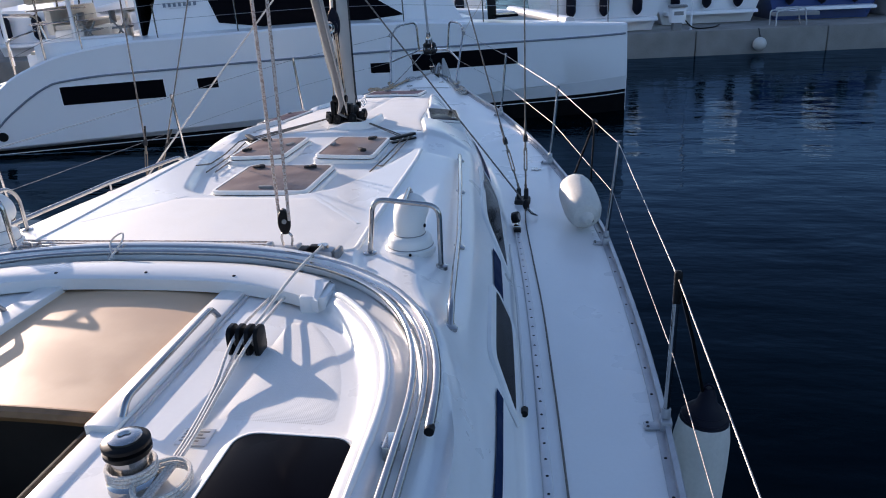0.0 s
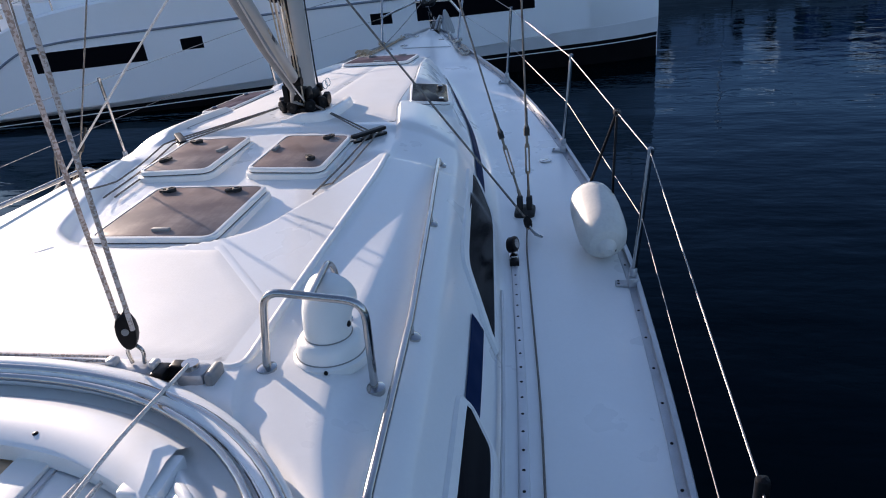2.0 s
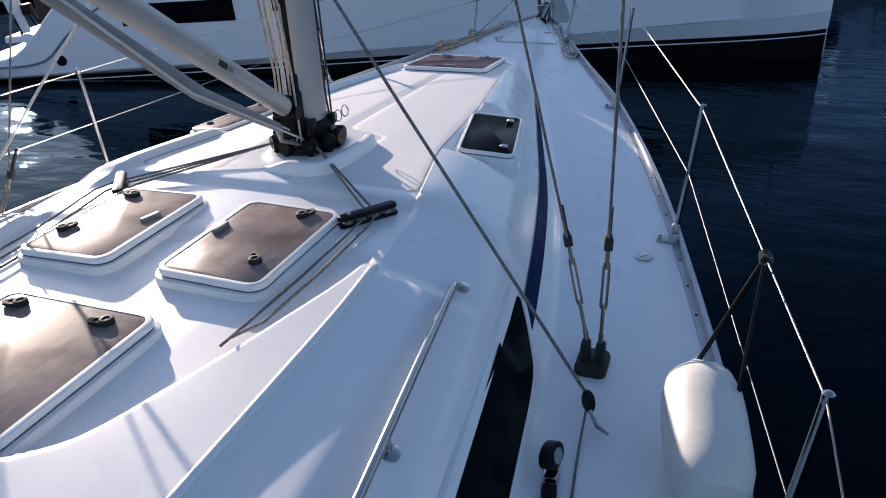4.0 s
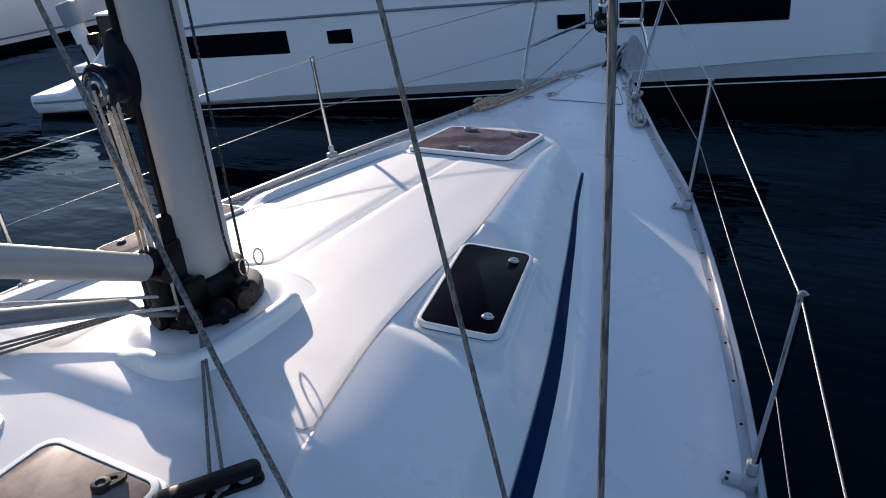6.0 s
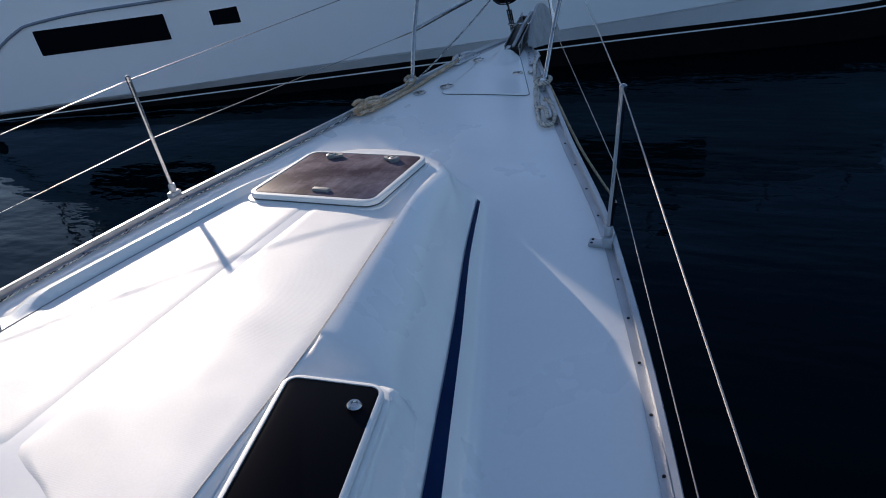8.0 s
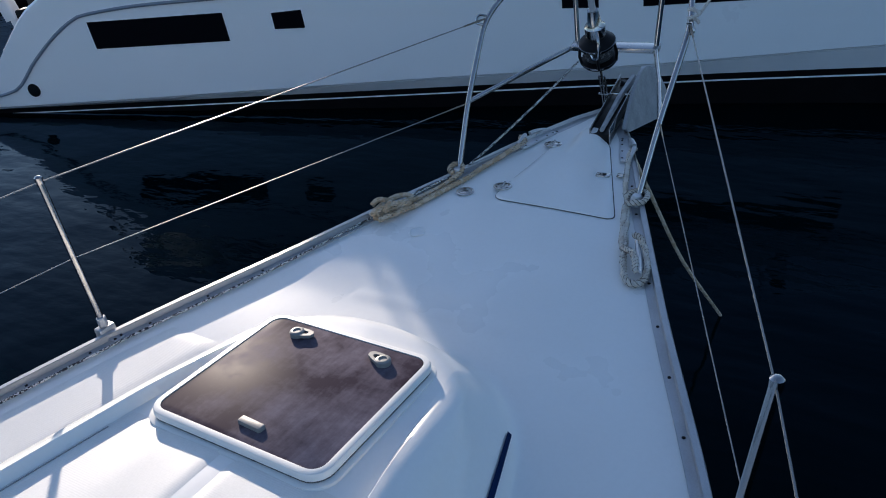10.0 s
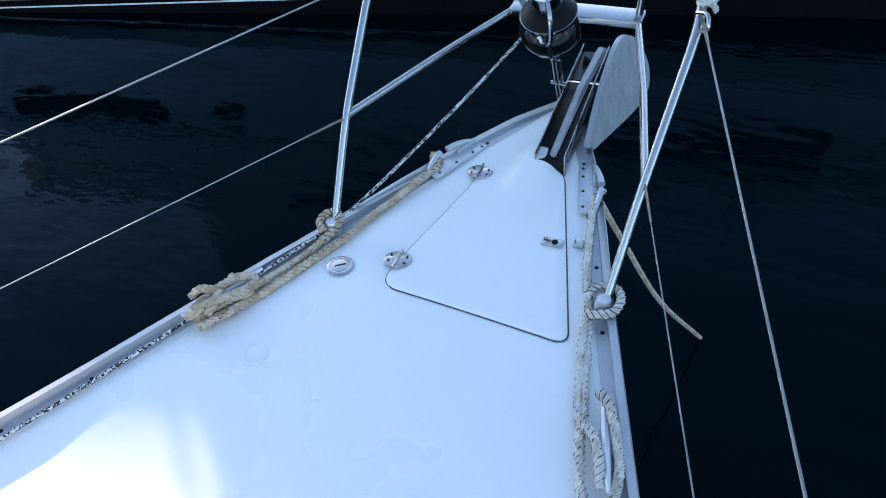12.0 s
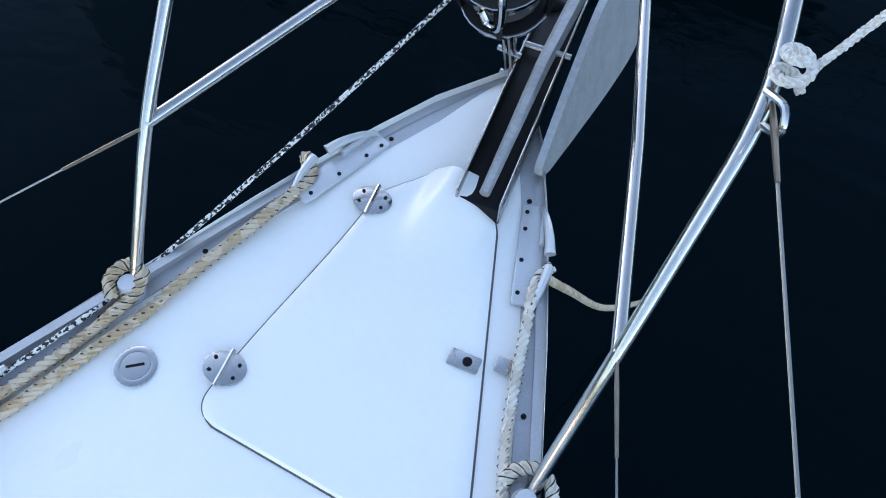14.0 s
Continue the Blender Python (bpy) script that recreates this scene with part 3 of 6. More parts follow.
def side_window(side, corners):
    """A long cabin-side window laid on the sloping side: (y, share of the slope) corners."""
    def at(y, s, lift):
        b = CABIN(y)
        x = b - 0.03 - s * 0.15
        n = Vector((0.86, 0.1, 0.5)).normalized() * lift
        return Vector((x, y, plan_z(x, y))) + n
    pts = [Vector(c) for c in corners]
    out = []
    n = len(pts)
    for i in range(n):
        a, b, c = pts[i - 1], pts[i], pts[(i + 1) % n]
        for t in (0, .25, .5, .75, 1):
            p0, p1 = b + (a - b) * 0.16, b + (c - b) * 0.16
            out.append(p0 * (1 - t) ** 2 + b * 2 * t * (1 - t) + p1 * t * t)
    k = len(out)
    flat = [(p.x, p.y * 0.15) for p in out]
    turn = sum(a[0] * b[1] - b[0] * a[1] for a, b in zip(flat, flat[1:] + flat[:1]))
    if turn < 0:
        flat.reverse()
    rim = []
    for inset, lift in ((-0.019, 0.001), (-0.015, 0.016), (0.003, 0.020), (0.008, 0.008)):
        rim += [tuple(at(y, w / 0.15, lift)) for y, w in inset_poly(flat, inset)]
    fs = [(i * k + j, i * k + (j + 1) % k, (i + 1) * k + (j + 1) % k, (i + 1) * k + j) for i in range(3) for j in range(k)]
    rim = [(side * v[0], v[1], v[2]) for v in rim]
    if side < 0:
        fs = [tuple(reversed(f)) for f in fs]
    cols = 48
    gv, gf = [], []
    ys = [min(p.x for p in out) + (max(p.x for p in out) - min(p.x for p in out)) * i / cols for i in range(cols + 1)]
    for y in ys:
        hits = []
        for i in range(k):
            a, b = out[i], out[(i + 1) % k]
            if (a.x - y) * (b.x - y) <= 0 and abs(a.x - b.x) > 1e-9:
                hits.append(a.y + (b.y - a.y) * (y - a.x) / (b.x - a.x))
        lo, hi = (min(hits), max(hits)) if hits else (0.5, 0.5)
        for s in [lo + (hi - lo) * j / 6 for j in range(7)]:
            p = at(y, s, 0.013)
            gv.append((side * p.x, p.y, p.z))
    for i in range(cols):
        for j in range(6):
            q = (i * 7 + j, i * 7 + j + 1, (i + 1) * 7 + j + 1, (i + 1) * 7 + j)
            gf.append(q if side < 0 else tuple(reversed(q)))
    w = part("window", (gv, gf), M_DARKWIN, deck, "long dark tinted cabin window")
    part("window_frame", (rim, fs), M_WPLAST, w, "white moulded window frame")


for sd in (1, -1):
    side_window(sd, [(0.97, 0.80), (0.98, 0.62), (0.72, 0.02), (-0.60, -0.02), (-0.56, 0.14), (-0.25, 0.80)])
    side_window(sd, [(-1.21, 0.60), (-1.20, 0.45), (-1.26, 0.0), (-2.09, -0.02), (-2.07, 0.14), (-1.90, 0.62)])


# ---- toe rails, cleats, fairleads ----
def toe_rail(side):
    ys = [-6.1 + 0.1 * i for i in range(124)] + [6.34, 6.40]
    prof = [(-0.043, 0.001), (-0.043, 0.006), (-0.012, 0.007), (-0.008, 0.030), (-0.012, 0.036), (0.008, 0.036), (0.012, 0.030), (0.010, -0.03)]
    vs, fs = [], []
    n = len(prof)
    for y in ys:
        slope = (BEAM(y + 0.02) - BEAM(y - 0.02)) / 0.04
        nx, ny = 1 / math.hypot(1, slope), -slope / math.hypot(1, slope)
        low = 1 - 0.75 * step(5.2, 6.1, y)
        for o, z in prof:
            z = z * low if z > 0.007 else z
            x = BEAM(y) + o * nx
            vs.append((max(0.0, x) * side, y + o * ny, DECKZ(y) + z))
    fs = [(i * n + j, i * n + (j + 1) % n, (i + 1) * n + (j + 1) % n, (i + 1) * n + j) for i in range(len(ys) - 1) for j in range(n)]
    if side > 0:
        fs = [tuple(reversed(f)) for f in fs]
    return vs, fs


for sd in (1, -1):
    rail = tagged(part("toe_rail", toe_rail(sd), M_RAIL), "grey anodised aluminium toe rail along the deck edge", "toe rail", kind="structure")
    bolt = lathe([(0.006, 0.0), (0.006, 0.003), (0.003, 0.004)], 8)
    first = None
    for i in range(42):
        y = -2.9 + 0.225 * i
        if y > 6.2:
            break
        p = Matrix.Translation(((BEAM(y) - 0.028) * sd, y, DECKZ(y) + 0.006))
        if first is None:
            first = part("bolt", bolt, M_BLACK, rail)
            first.matrix_basis = p
        else:
            o = new("bolt", first.data)
            o.parent = rail
            o.matrix_basis = p


def cleat_geo():
    horn = tube(smooth_path([(0, -0.135, 0.044), (0, -0.07, 0.037), (0, 0, 0.034), (0, 0.07, 0.037), (0, 0.135, 0.044)], 4), [0.006, .007, .008, .009, .010, .011, .011, .012, .012, .012, .011, .011, .010, .009, .008, .007, .006], 8)
    feet = join(box(-0.011, 0.011, -0.04, -0.015, 0, 0.034), box(-0.011, 0.011, 0.015, 0.04, 0, 0.034), box(-0.018, 0.018, -0.055, 0.055, 0, 0.006))
    return horn, feet


for x, y, rz in ((0.585, 5.09, 20.6), (-0.583, 5.125, -20), (2.0, -4.1, 0), (-2.0, -4.1, 0)):
    c = thing("mooring_cleat", "polished aluminium mooring cleat bolted beside the toe rail", "cleat", pose(x, y, plan_z(x, y) + 0.006, 0, 0, rz), "deck cleats")
    h, f = cleat_geo()
    part("horn", h, M_ALU, c)
    part("foot", f, M_ALU, c)

for sd in (1, -1):
    c = thing("fairlead", "silver open bow fairlead with two curled lips on the toe rail", "fairlead", pose(sd * 0.236, 5.975, DECKZ(5.975) + 0.007, 0, 0, sd * 19), "bow fairleads")
    plate = part("base_plate", slab(rrect(0.056, 0.25, 0.008, 3), 0, 0.010, 0.003), M_ALU, c)
    part("lip", tube(smooth_path([(sd * 0.016, 0.118, 0.012), (sd * 0.026, 0.085, 0.026), (sd * 0.036, 0.035, 0.034), (sd * 0.040, 0.0, 0.032), (sd * 0.041, -0.008, 0.031)], 4), [0.007 + 0.0004 * j for j in range(17)], 8), M_ALU, c)
    part("lip", tube(smooth_path([(sd * 0.018, -0.118, 0.012), (sd * 0.029, -0.090, 0.026), (sd * 0.037, -0.060, 0.034), (sd * 0.041, -0.042, 0.034)], 4), [0.008 + 0.0003 * j for j in range(13)], 8), M_ALU, c)
    part("web", box(sd * 0.022 - 0.006, sd * 0.022 + 0.006, 0.02, 0.115, 0.008, 0.024, 0.004), M_ALU, c)
    part("web", box(sd * 0.024 - 0.006, sd * 0.024 + 0.006, -0.115, -0.06, 0.008, 0.024, 0.004), M_ALU, c)
    for yy in (-0.10, -0.02, 0.06, 0.105):
        part("screw", moved(lathe([(0.005, 0), (0.005, 0.002)], 8), Matrix.Translation((-sd * 0.016, yy, 0.010))), M_BLACK, plate)


# ---- hatches ----
def knob_handle(hatch, x, y, z, turn, material=M_GREY):
    m = pose(x, y, z, 0, 0, turn)
    tip = [(-0.012, -0.021), (0.012, -0.022), (0.036, -0.018), (0.054, -0.012), (0.060, 0.0), (0.054, 0.012), (0.036, 0.018), (0.012, 0.022), (-0.012, 0.021), (-0.022, 0.0)]
    hole = [(0.018 + (x - 0.018) * 0.55, y * 0.50) for x, y in tip]
    hole = [(max(0.018, x), y) for x, y in hole]
    boss = lathe([(0.024, 0), (0.024, 0.016), (0.020, 0.019), (0.013, 0.019), (0.009, 0.013)], 18)
    part("handle", moved(join(boss, ring(tip, hole, 0.005, 0.016)), m), material, hatch, "grey plastic locking handle")


def deck_hatch(m, w, l, pane_mat, label, handles, bar=None, height=0.05, corner=0.06):
    edge = 0.042 if height > 0.04 else 0.03
    h = thing("deck_hatch", label, "deck hatch", m, "deck hatches")
    part("flange", slab(rrect(w + 0.035, l + 0.035, corner + 0.02, 6), -0.03, 0.014 if height < 0.04 else 0.021, 0.004), M_WPLAST, h)
    part("seal", slab(rrect(w - 0.004, l - 0.004, corner, 6), 0.010, 0.020 if height < 0.04 else 0.0285, 0.001), M_JOINT, h, "dark rubber seal")
    o, i = rrect(w, l, corner, 6), rrect(w - edge, l - edge, max(0.02, corner - 0.02), 6)
    rim = []
    for poly, z in ((o, 0.019 if height < 0.04 else 0.028), (o, height - 0.008), (inset_poly(o, 0.003), height - 0.002), (inset_poly(o, 0.009), height), (i, height), (i, height - 0.012)):
        rim += [(x, y, z) for x, y in poly]
    k = len(o)
    part("frame", (rim, [(a * k + j, a * k + (j + 1) % k, (a + 1) * k + (j + 1) % k, (a + 1) * k + j) for a in range(5) for j in range(k)]), M_WPLAST, h, "white hatch frame")
    part("pane", slab(inset_poly(i, 0.0015), 0.015, height - 0.002, 0.002), pane_mat, h, "tinted acrylic pane")
    for x, y, t in handles:
        if height < 0.04:
            part("knob", moved(lathe([(0.020, 0), (0.021, 0.008), (0.016, 0.014), (0.010, 0.014), (0.008, 0.010)], 16), pose(x, y, height - 0.003)), M_STEEL, h, "round steel knob")
            continue
        knob_handle(h, x, y, height - 0.003, t, M_RUBBER if pane_mat is M_CLEARSMOKE else M_GREY)
    if bar:
        part("latch", moved(slab(rrect(0.085, 0.026, 0.006, 3), 0, 0.014, 0.004), pose(bar[0], bar[1], height - 0.003, 0, 0, bar[2])), M_GREY, h, "grey latch plate")
    return h


deck_hatch(pose(0.03, -0.235, plan_z(0.03, -0.235) + 0.006), 0.61, 0.65, M_CLEARSMOKE, "large square smoked acrylic hatch with white frame, closed", [(-0.19, 0.25, 200), (0.17, 0.24, 200)], (0.02, -0.24, 0))
deck_hatch(pose(0.315, 0.635, plan_z(0.315, 0.635) + 0.008, 0, 1.5, 0), 0.43, 0.62, M_CLEARSMOKE, "smoked acrylic saloon hatch with white frame, closed", [(0.075, 0.225, 60), (0.105, -0.155, 130)], (-0.17, 0.035, 90))
deck_hatch(pose(-0.325, 0.635, plan_z(0.325, 0.635) + 0.008, 0, -1.5, 0), 0.43, 0.62, M_CLEARSMOKE, "smoked acrylic saloon hatch with white frame, closed", [(-0.10, 0.225, 175), (-0.15, -0.125, 60)], (0.135, 0.045, 75))
deck_hatch(pose(-0.02, 3.802, 0.392, -4.5, 0, 0), 0.632, 0.565, M_SMOKE, "square dark smoked forecabin hatch with white frame, closed", [(-0.16, 0.20, 10), (0.18, 0.19, 165)], (0.02, -0.20, -3))
deck_hatch(pose(0.756, 2.182, 0.454, -0.6, 7, 11), 0.290, 0.625, M_DARKWIN, "narrow dark side hatch with white frame, closed", [(0.080, 0.213, 20), (0.080, -0.205, 20)], None, 0.035, 0.05)
deck_hatch(pose(-0.756, 2.182, 0.454, -0.6, -7, -11), 0.290, 0.625, M_SMOKE, "narrow side hatch with white frame, closed", [(-0.080, 0.213, 160), (-0.080, -0.205, 160)], None, 0.035, 0.05)
for sd in (1, -1):
    deck_hatch(pose(sd * 1.06, -3.12, plan_z(1.0, -3.12) + 0.012, 0, sd * 1, 0), 0.38, 0.44, M_DARKWIN, "small dark cabin hatch beside the companionway", [], None, 0.03, 0.085)

# anchor locker lid on the foredeck
lid = thing("anchor_locker_lid", "white moulded anchor locker lid with a rubber joint, closed", "locker lid")


def lid_left(y):
    return -0.182 + 0.055 * step(5.36, 5.95, y) + 0.09 * step(5.93, 6.09, y) + 0.05 * (1 - math.sqrt(max(0.0, 1 - (1 - min(1.0, max(0.0, (y - 5.35) / 0.05))) ** 2)))


def lid_right(y):
    return 0.395 - 0.265 * (y - 5.36) / 0.68 - 0.04 * (1 - math.sqrt(max(0.0, 1 - (1 - min(1.0, max(0.0, (y - 5.35) / 0.04))) ** 2))) - 0.02 * step(5.98, 6.06, y)


lv, lf = strip(5.35, 6.07, lid_left, lid_right, 0.010, 24, 0.006, 0.006)
lv = [(x, y, z + 0.048 * step(5.80, 6.03, y) * math.exp(-((x - 0.045) / 0.07) ** 4)) for x, y, z in lv]
part("panel", (lv, lf), M_GEL, lid)
part("joint", strip(5.3465, 6.074, lambda y: lid_left(max(5.35, min(6.07, y))) - 0.0035, lambda y: lid_right(max(5.35, min(6.07, y))) + 0.005, 0.0045, 10, 0.006, 0.003), M_JOINT, lid, "dark rubber joint")
for x, y, rz in ((-0.178, 5.453, 8), (-0.125, 5.925, 8)):
    hinge = part("hinge", moved(slab([(0.045 * math.cos(t * math.pi / 10), 0.036 * math.sin(t * math.pi / 10)) for t in range(20)], 0, 0.005, 0.002), pose(x, y, plan_z(x, y) + 0.010, 0, 0, rz)), M_STEEL, lid, "oval stainless hinge")
    part("pin", moved(tube([(0, -0.04, 0.006), (0, 0.04, 0.006)], 0.005, 8), pose(x, y, plan_z(x, y) + 0.010, 0, 0, rz)), M_STEEL, hinge)
    for sx, sy in ((0.026, 0.014), (0.026, -0.014), (-0.026, 0.014), (-0.026, -0.014)):
        part("screw", moved(lathe([(0.004, 0), (0.004, 0.002)], 8), pose(x, y, plan_z(x, y) + 0.0150, 0, 0, rz) @ Matrix.Translation((sx, sy, 0))), M_BLACK, hinge)
latch = part("latch", moved(slab(rrect(0.066, 0.036, 0.005, 2), 0, 0.006, 0.002), pose(0.225, 5.69, plan_z(0.22, 5.69) + 0.010, 0, 0, 5)), M_STEEL, lid, "stainless latch plate")
part("latch_hole", moved(lathe([(0.010, 0), (0.010, 0.002), (0.006, 0.003)], 12), pose(0.232, 5.69, plan_z(0.22, 5.69) + 0.016)), M_BLACK, latch)
part("strike_plate", moved(slab(rrect(0.032, 0.034, 0.004, 2), 0, 0.005, 0.002), pose(0.297, 5.722, plan_z(0.297, 5.722) + 0.006, 0, 0, 5)), M_STEEL, lid)

for x, y in ((-0.338, 5.376), (1.615, 1.815)):
    fl = thing("deck_filler", "round stainless filler cap set flush in the deck", "filler cap", pose(x, y, plan_z(x, y) + 0.002, 0, 0, 40), "deck fillers")
    part("rim", lathe([(0.042, 0), (0.042, 0.004), (0.036, 0.006), (0.030, 0.005), (0.030, 0.003)], 24), M_STEEL, fl)
    part("cap", lathe([(0.029, 0.002), (0.029, 0.005), (0.020, 0.006)], 20), M_STEEL, fl)
    part("slot", box(-0.018, 0.018, -0.003, 0.003, 0.0055, 0.0068, 0.001), M_BLACK, fl)

# ---- stanchions and lifelines ----
STANCHIONS = [(2.225, -4.1), (2.230, -2.02), (2.115, 0.05), (1.735, 2.01), (1.165, 3.86)]


def stanchion(x, y, side, label):
    z = DECKZ(y) + 0.006
    s = thing("stanchion", label, "stanchion", pose(side * x, y, z), "lifeline stanchions")
    foot = join(slab(rrect(0.046, 0.070, 0.008, 3), 0, 0.046, 0.006), moved(slab(rrect(0.075, 0.05, 0.006, 3), 0, 0.010, 0.003), Matrix.Translation((-side * 0.045, 0, 0))), lathe([(0.019, 0.05), (0.019, 0.085), (0.016, 0.09)], 14))
    b = part("base", foot, M_RAIL, s, "cast aluminium base")
    for yy in (-0.014, 0.014):
        part("screw", moved(lathe([(0.006, 0), (0.006, 0.003)], 8), Matrix.Translation((-side * 0.068, yy, 0.010))), M_BLACK, b)
    lean = Vector((side * (0.062 if y > -1 else 0.012), 0.015, 0.668 if y > -1 else 0.65))
    part("post", tube([Vector((0, 0, 0.05)), lean * 0.5, lean], 0.0125, 12), M_STEEL, s)
    part("cap", moved(lathe([(0.0135, -0.02), (0.0145, -0.012), (0.0145, 0.008), (0.008, 0.014), (0.002, 0.015)], 12), Matrix.Translation(lean)), M_STEEL, s)
    return Vector((side * x, y, z)) + lean * 0.985, Vector((side * x, y, z)) + lean * 0.52


tops = {1: [], -1: []}
lows = {1: [], -1: []}
for sd in (1, -1):
    for x, y in STANCHIONS:
        if sd < 0 and y > 3:
            x, y = 1.19, 3.955
        tp, lw = stanchion(x, y, sd, "stainless stanchion standing in a cast base on the toe rail")
        tops[sd].append(tp)
        lows[sd].append(lw)
    line = thing("lifeline", "thin white covered upper lifeline wire strung between stanchions", "lifeline", None, "lifelines")
    end = Vector((sd * 0.505, 6.0, 0.885))
    part("wire", tube(tops[sd] + [end + (tops[sd][-1] - end).normalized() * 0.13], 0.0028, 6), M_LWIRE, line)
    part("turnbuckle", tube([end + (tops[sd][-1] - end).normalized() * q for q in (0.14, 0.04, 0.0)], [0.004, 0.0055, 0.004], 8), M_BRONZE, line)
    line = thing("lifeline", "thin bare steel lower lifeline wire strung between stanchions", "lifeline", None, "lifelines")
    end = Vector((sd * 0.473, 5.70, 0.555))
    part("wire", tube(lows[sd] + [end + (lows[sd][-1] - end).normalized() * 0.15], 0.0019, 6), M_LWIRE, line)
    part("turnbuckle", tube([end + (lows[sd][-1] - end).normalized() * q for q in (0.16, 0.05, 0.0)], [0.003, 0.0042, 0.003], 8), M_BRONZE, line)

# ---- pulpit, furler, bow roller, anchor ----
pulpit = thing("bow_pulpit", "polished stainless tube pulpit round the bow", "pulpit")
for sd in (1, -1):
    s = sd
    part("tube_leg", tube(bent([(s * 0.445, 5.50, 0.25), (s * 0.472, 5.705, 0.56), (s * 0.505, 6.0, 0.885), (s * 0.45, 6.22, 1.0), (s * 0.24, 6.52, 1.02), (s * 0.215, 6.50, 0.64)], 0.10), 0.0135, 12), M_STEEL, pulpit)
    part("tube_brace", tube([(s * 0.472, 5.705, 0.56), (s * 0.35, 6.1, 0.592), (s * 0.215, 6.49, 0.625)], 0.0125, 12), M_STEEL, pulpit)
    part("foot", moved(lathe([(0.026, -0.02), (0.026, 0.03), (0.019, 0.05)], 14), pose(s * 0.445, 5.50, 0.25)), M_ALU, pulpit)
    part("shackle", tube(smooth_path([(s * 0.50, 5.98, 0.86), (s * 0.53, 5.95, 0.88), (s * 0.52, 5.97, 0.91), (s * 0.49, 6.0, 0.90)], 4), 0.006, 8), M_STEEL, pulpit)
part("bow_plate", moved(slab(rrect(0.47, 0.085, 0.015, 3), -0.012, 0.012, 0.004), pose(0.0, 6.48, 0.63, 8, 0, 4)), M_STEEL, pulpit, "flat aluminium cross plate")

furler = thing("headsail_furler", "black furling drum on the forestay above the bow", "furler")
fd = (Vector((0.02, 1.78, 13.0)) - Vector((-0.020, 6.42, 0.29))).normalized()
fm = Matrix.Translation((-0.020, 6.42, 0.29)) @ Vector((0, 0, 1)).rotation_difference(fd).to_matrix().to_4x4()
part("toggle", moved(join(tube([(0.014, 0, -0.05), (0.014, 0, 0.24)], 0.006, 8), tube([(-0.014, 0, -0.05), (-0.014, 0, 0.24)], 0.006, 8), tube([(-0.03, 0, 0.0), (0.03, 0, 0.0)], 0.007, 8), tube([(-0.03, 0, 0.12), (0.03, 0, 0.12)], 0.007, 8), tube([(0, 0, 0.0), (0, 0, 0.34)], 0.007, 8)), fm), M_STEEL, furler)
part("drum", moved(lathe([(0.03, 0.33), (0.085, 0.335), (0.092, 0.345), (0.092, 0.362), (0.06, 0.37), (0.06, 0.435), (0.092, 0.442), (0.092, 0.462), (0.07, 0.48), (0.05, 0.49)], 28), fm), M_BLACK, furler)
for j in range(5):
    a = 2 * math.pi * j / 5
    part("cage_bar", moved(tube([(0.09 * math.cos(a), 0.09 * math.sin(a), 0.35), (0.098 * math.cos(a), 0.098 * math.sin(a), 0.40), (0.09 * math.cos(a), 0.09 * math.sin(a), 0.45)], 0.008, 6), fm), M_BLACK, furler)
part("line_turns", moved(join(*[tube([(0.068 * math.cos(2 * math.pi * j / 18), 0.068 * math.sin(2 * math.pi * j / 18), z) for j in range(18)], 0.007, 6, True) for z in (0.38, 0.392, 0.404, 0.416, 0.427)]), fm), M_DROPE, furler)
for z in (0.352, 0.452):
    part("drum_ring", moved(lathe([(0.0925, z - 0.005), (0.0945, z - 0.004), (0.0945, z + 0.004), (0.0925, z + 0.005)], 28), fm), M_STEEL, furler, "polished drum edge ring")
part("swivel", moved(lathe([(0.05, 0.49), (0.052, 0.50), (0.052, 0.55), (0.036, 0.57), (0.026, 0.64)], 20), fm), M_STEEL, furler)
part("shackle", moved(tube(smooth_path([(0.03, -0.06, 0.56), (0.05, -0.10, 0.53), (0.05, -0.12, 0.46), (0.02, -0.11, 0.43), (-0.0, -0.10, 0.45)], 4), 0.008, 8), fm), M_STEEL, furler)
part("foil", moved(tube([(0, 0, 0.6), (0, 0, 13.4)], 0.017, 10), fm), M_ALU, furler)
fl = thing("furling_line", "black and white flecked furling line from drum to pulpit foot", "rope")
part("rope", tube(smooth_path([(-0.08, 6.34, 0.655), (-0.25, 6.0, 0.46), (-0.435, 5.60, 0.275), (-0.50, 5.35, 0.27), (-0.66, 4.95, 0.235)] + [(-(BEAM(y) - 0.060), y, DECKZ(y) + 0.012) for y in (4.5, 4, 3.4, 2.6, 1.6, 0.5, -0.8, -2, -3)], 5), 0.0055, 8), M_CHAINROPE, fl)

roller = thing("bow_roller", "black-lined stainless bow roller channel", "bow roller", pose(0.100, 6.0, 0.325, 4, 0, 6.5))
part("cheek", box(-0.058, -0.052, 0, 0.70, -0.04, 0.040, 0.003), M_STEEL, roller)
part("cheek", box(0.040, 0.046, 0, 0.70, -0.04, 0.040, 0.003), M_STEEL, roller)
part("channel", box(-0.052, 0.040, 0.0, 0.69, -0.045, 0.012, 0.004), M_BLACK, roller, "black channel floor")
part("wheel", moved(lathe([(0.035, -0.034), (0.022, -0.012), (0.022, 0.012), (0.035, 0.034)], 18), pose(0, 0.62, 0.0, 0, 90, 0)), M_BLACK, roller)
part("pin", tube([(-0.06, 0.45, 0.03), (0.06, 0.45, 0.03)], 0.008, 8), M_STEEL, roller)
anchor = thing("anchor", "dull galvanised plough anchor stowed in the bow roller", "anchor")
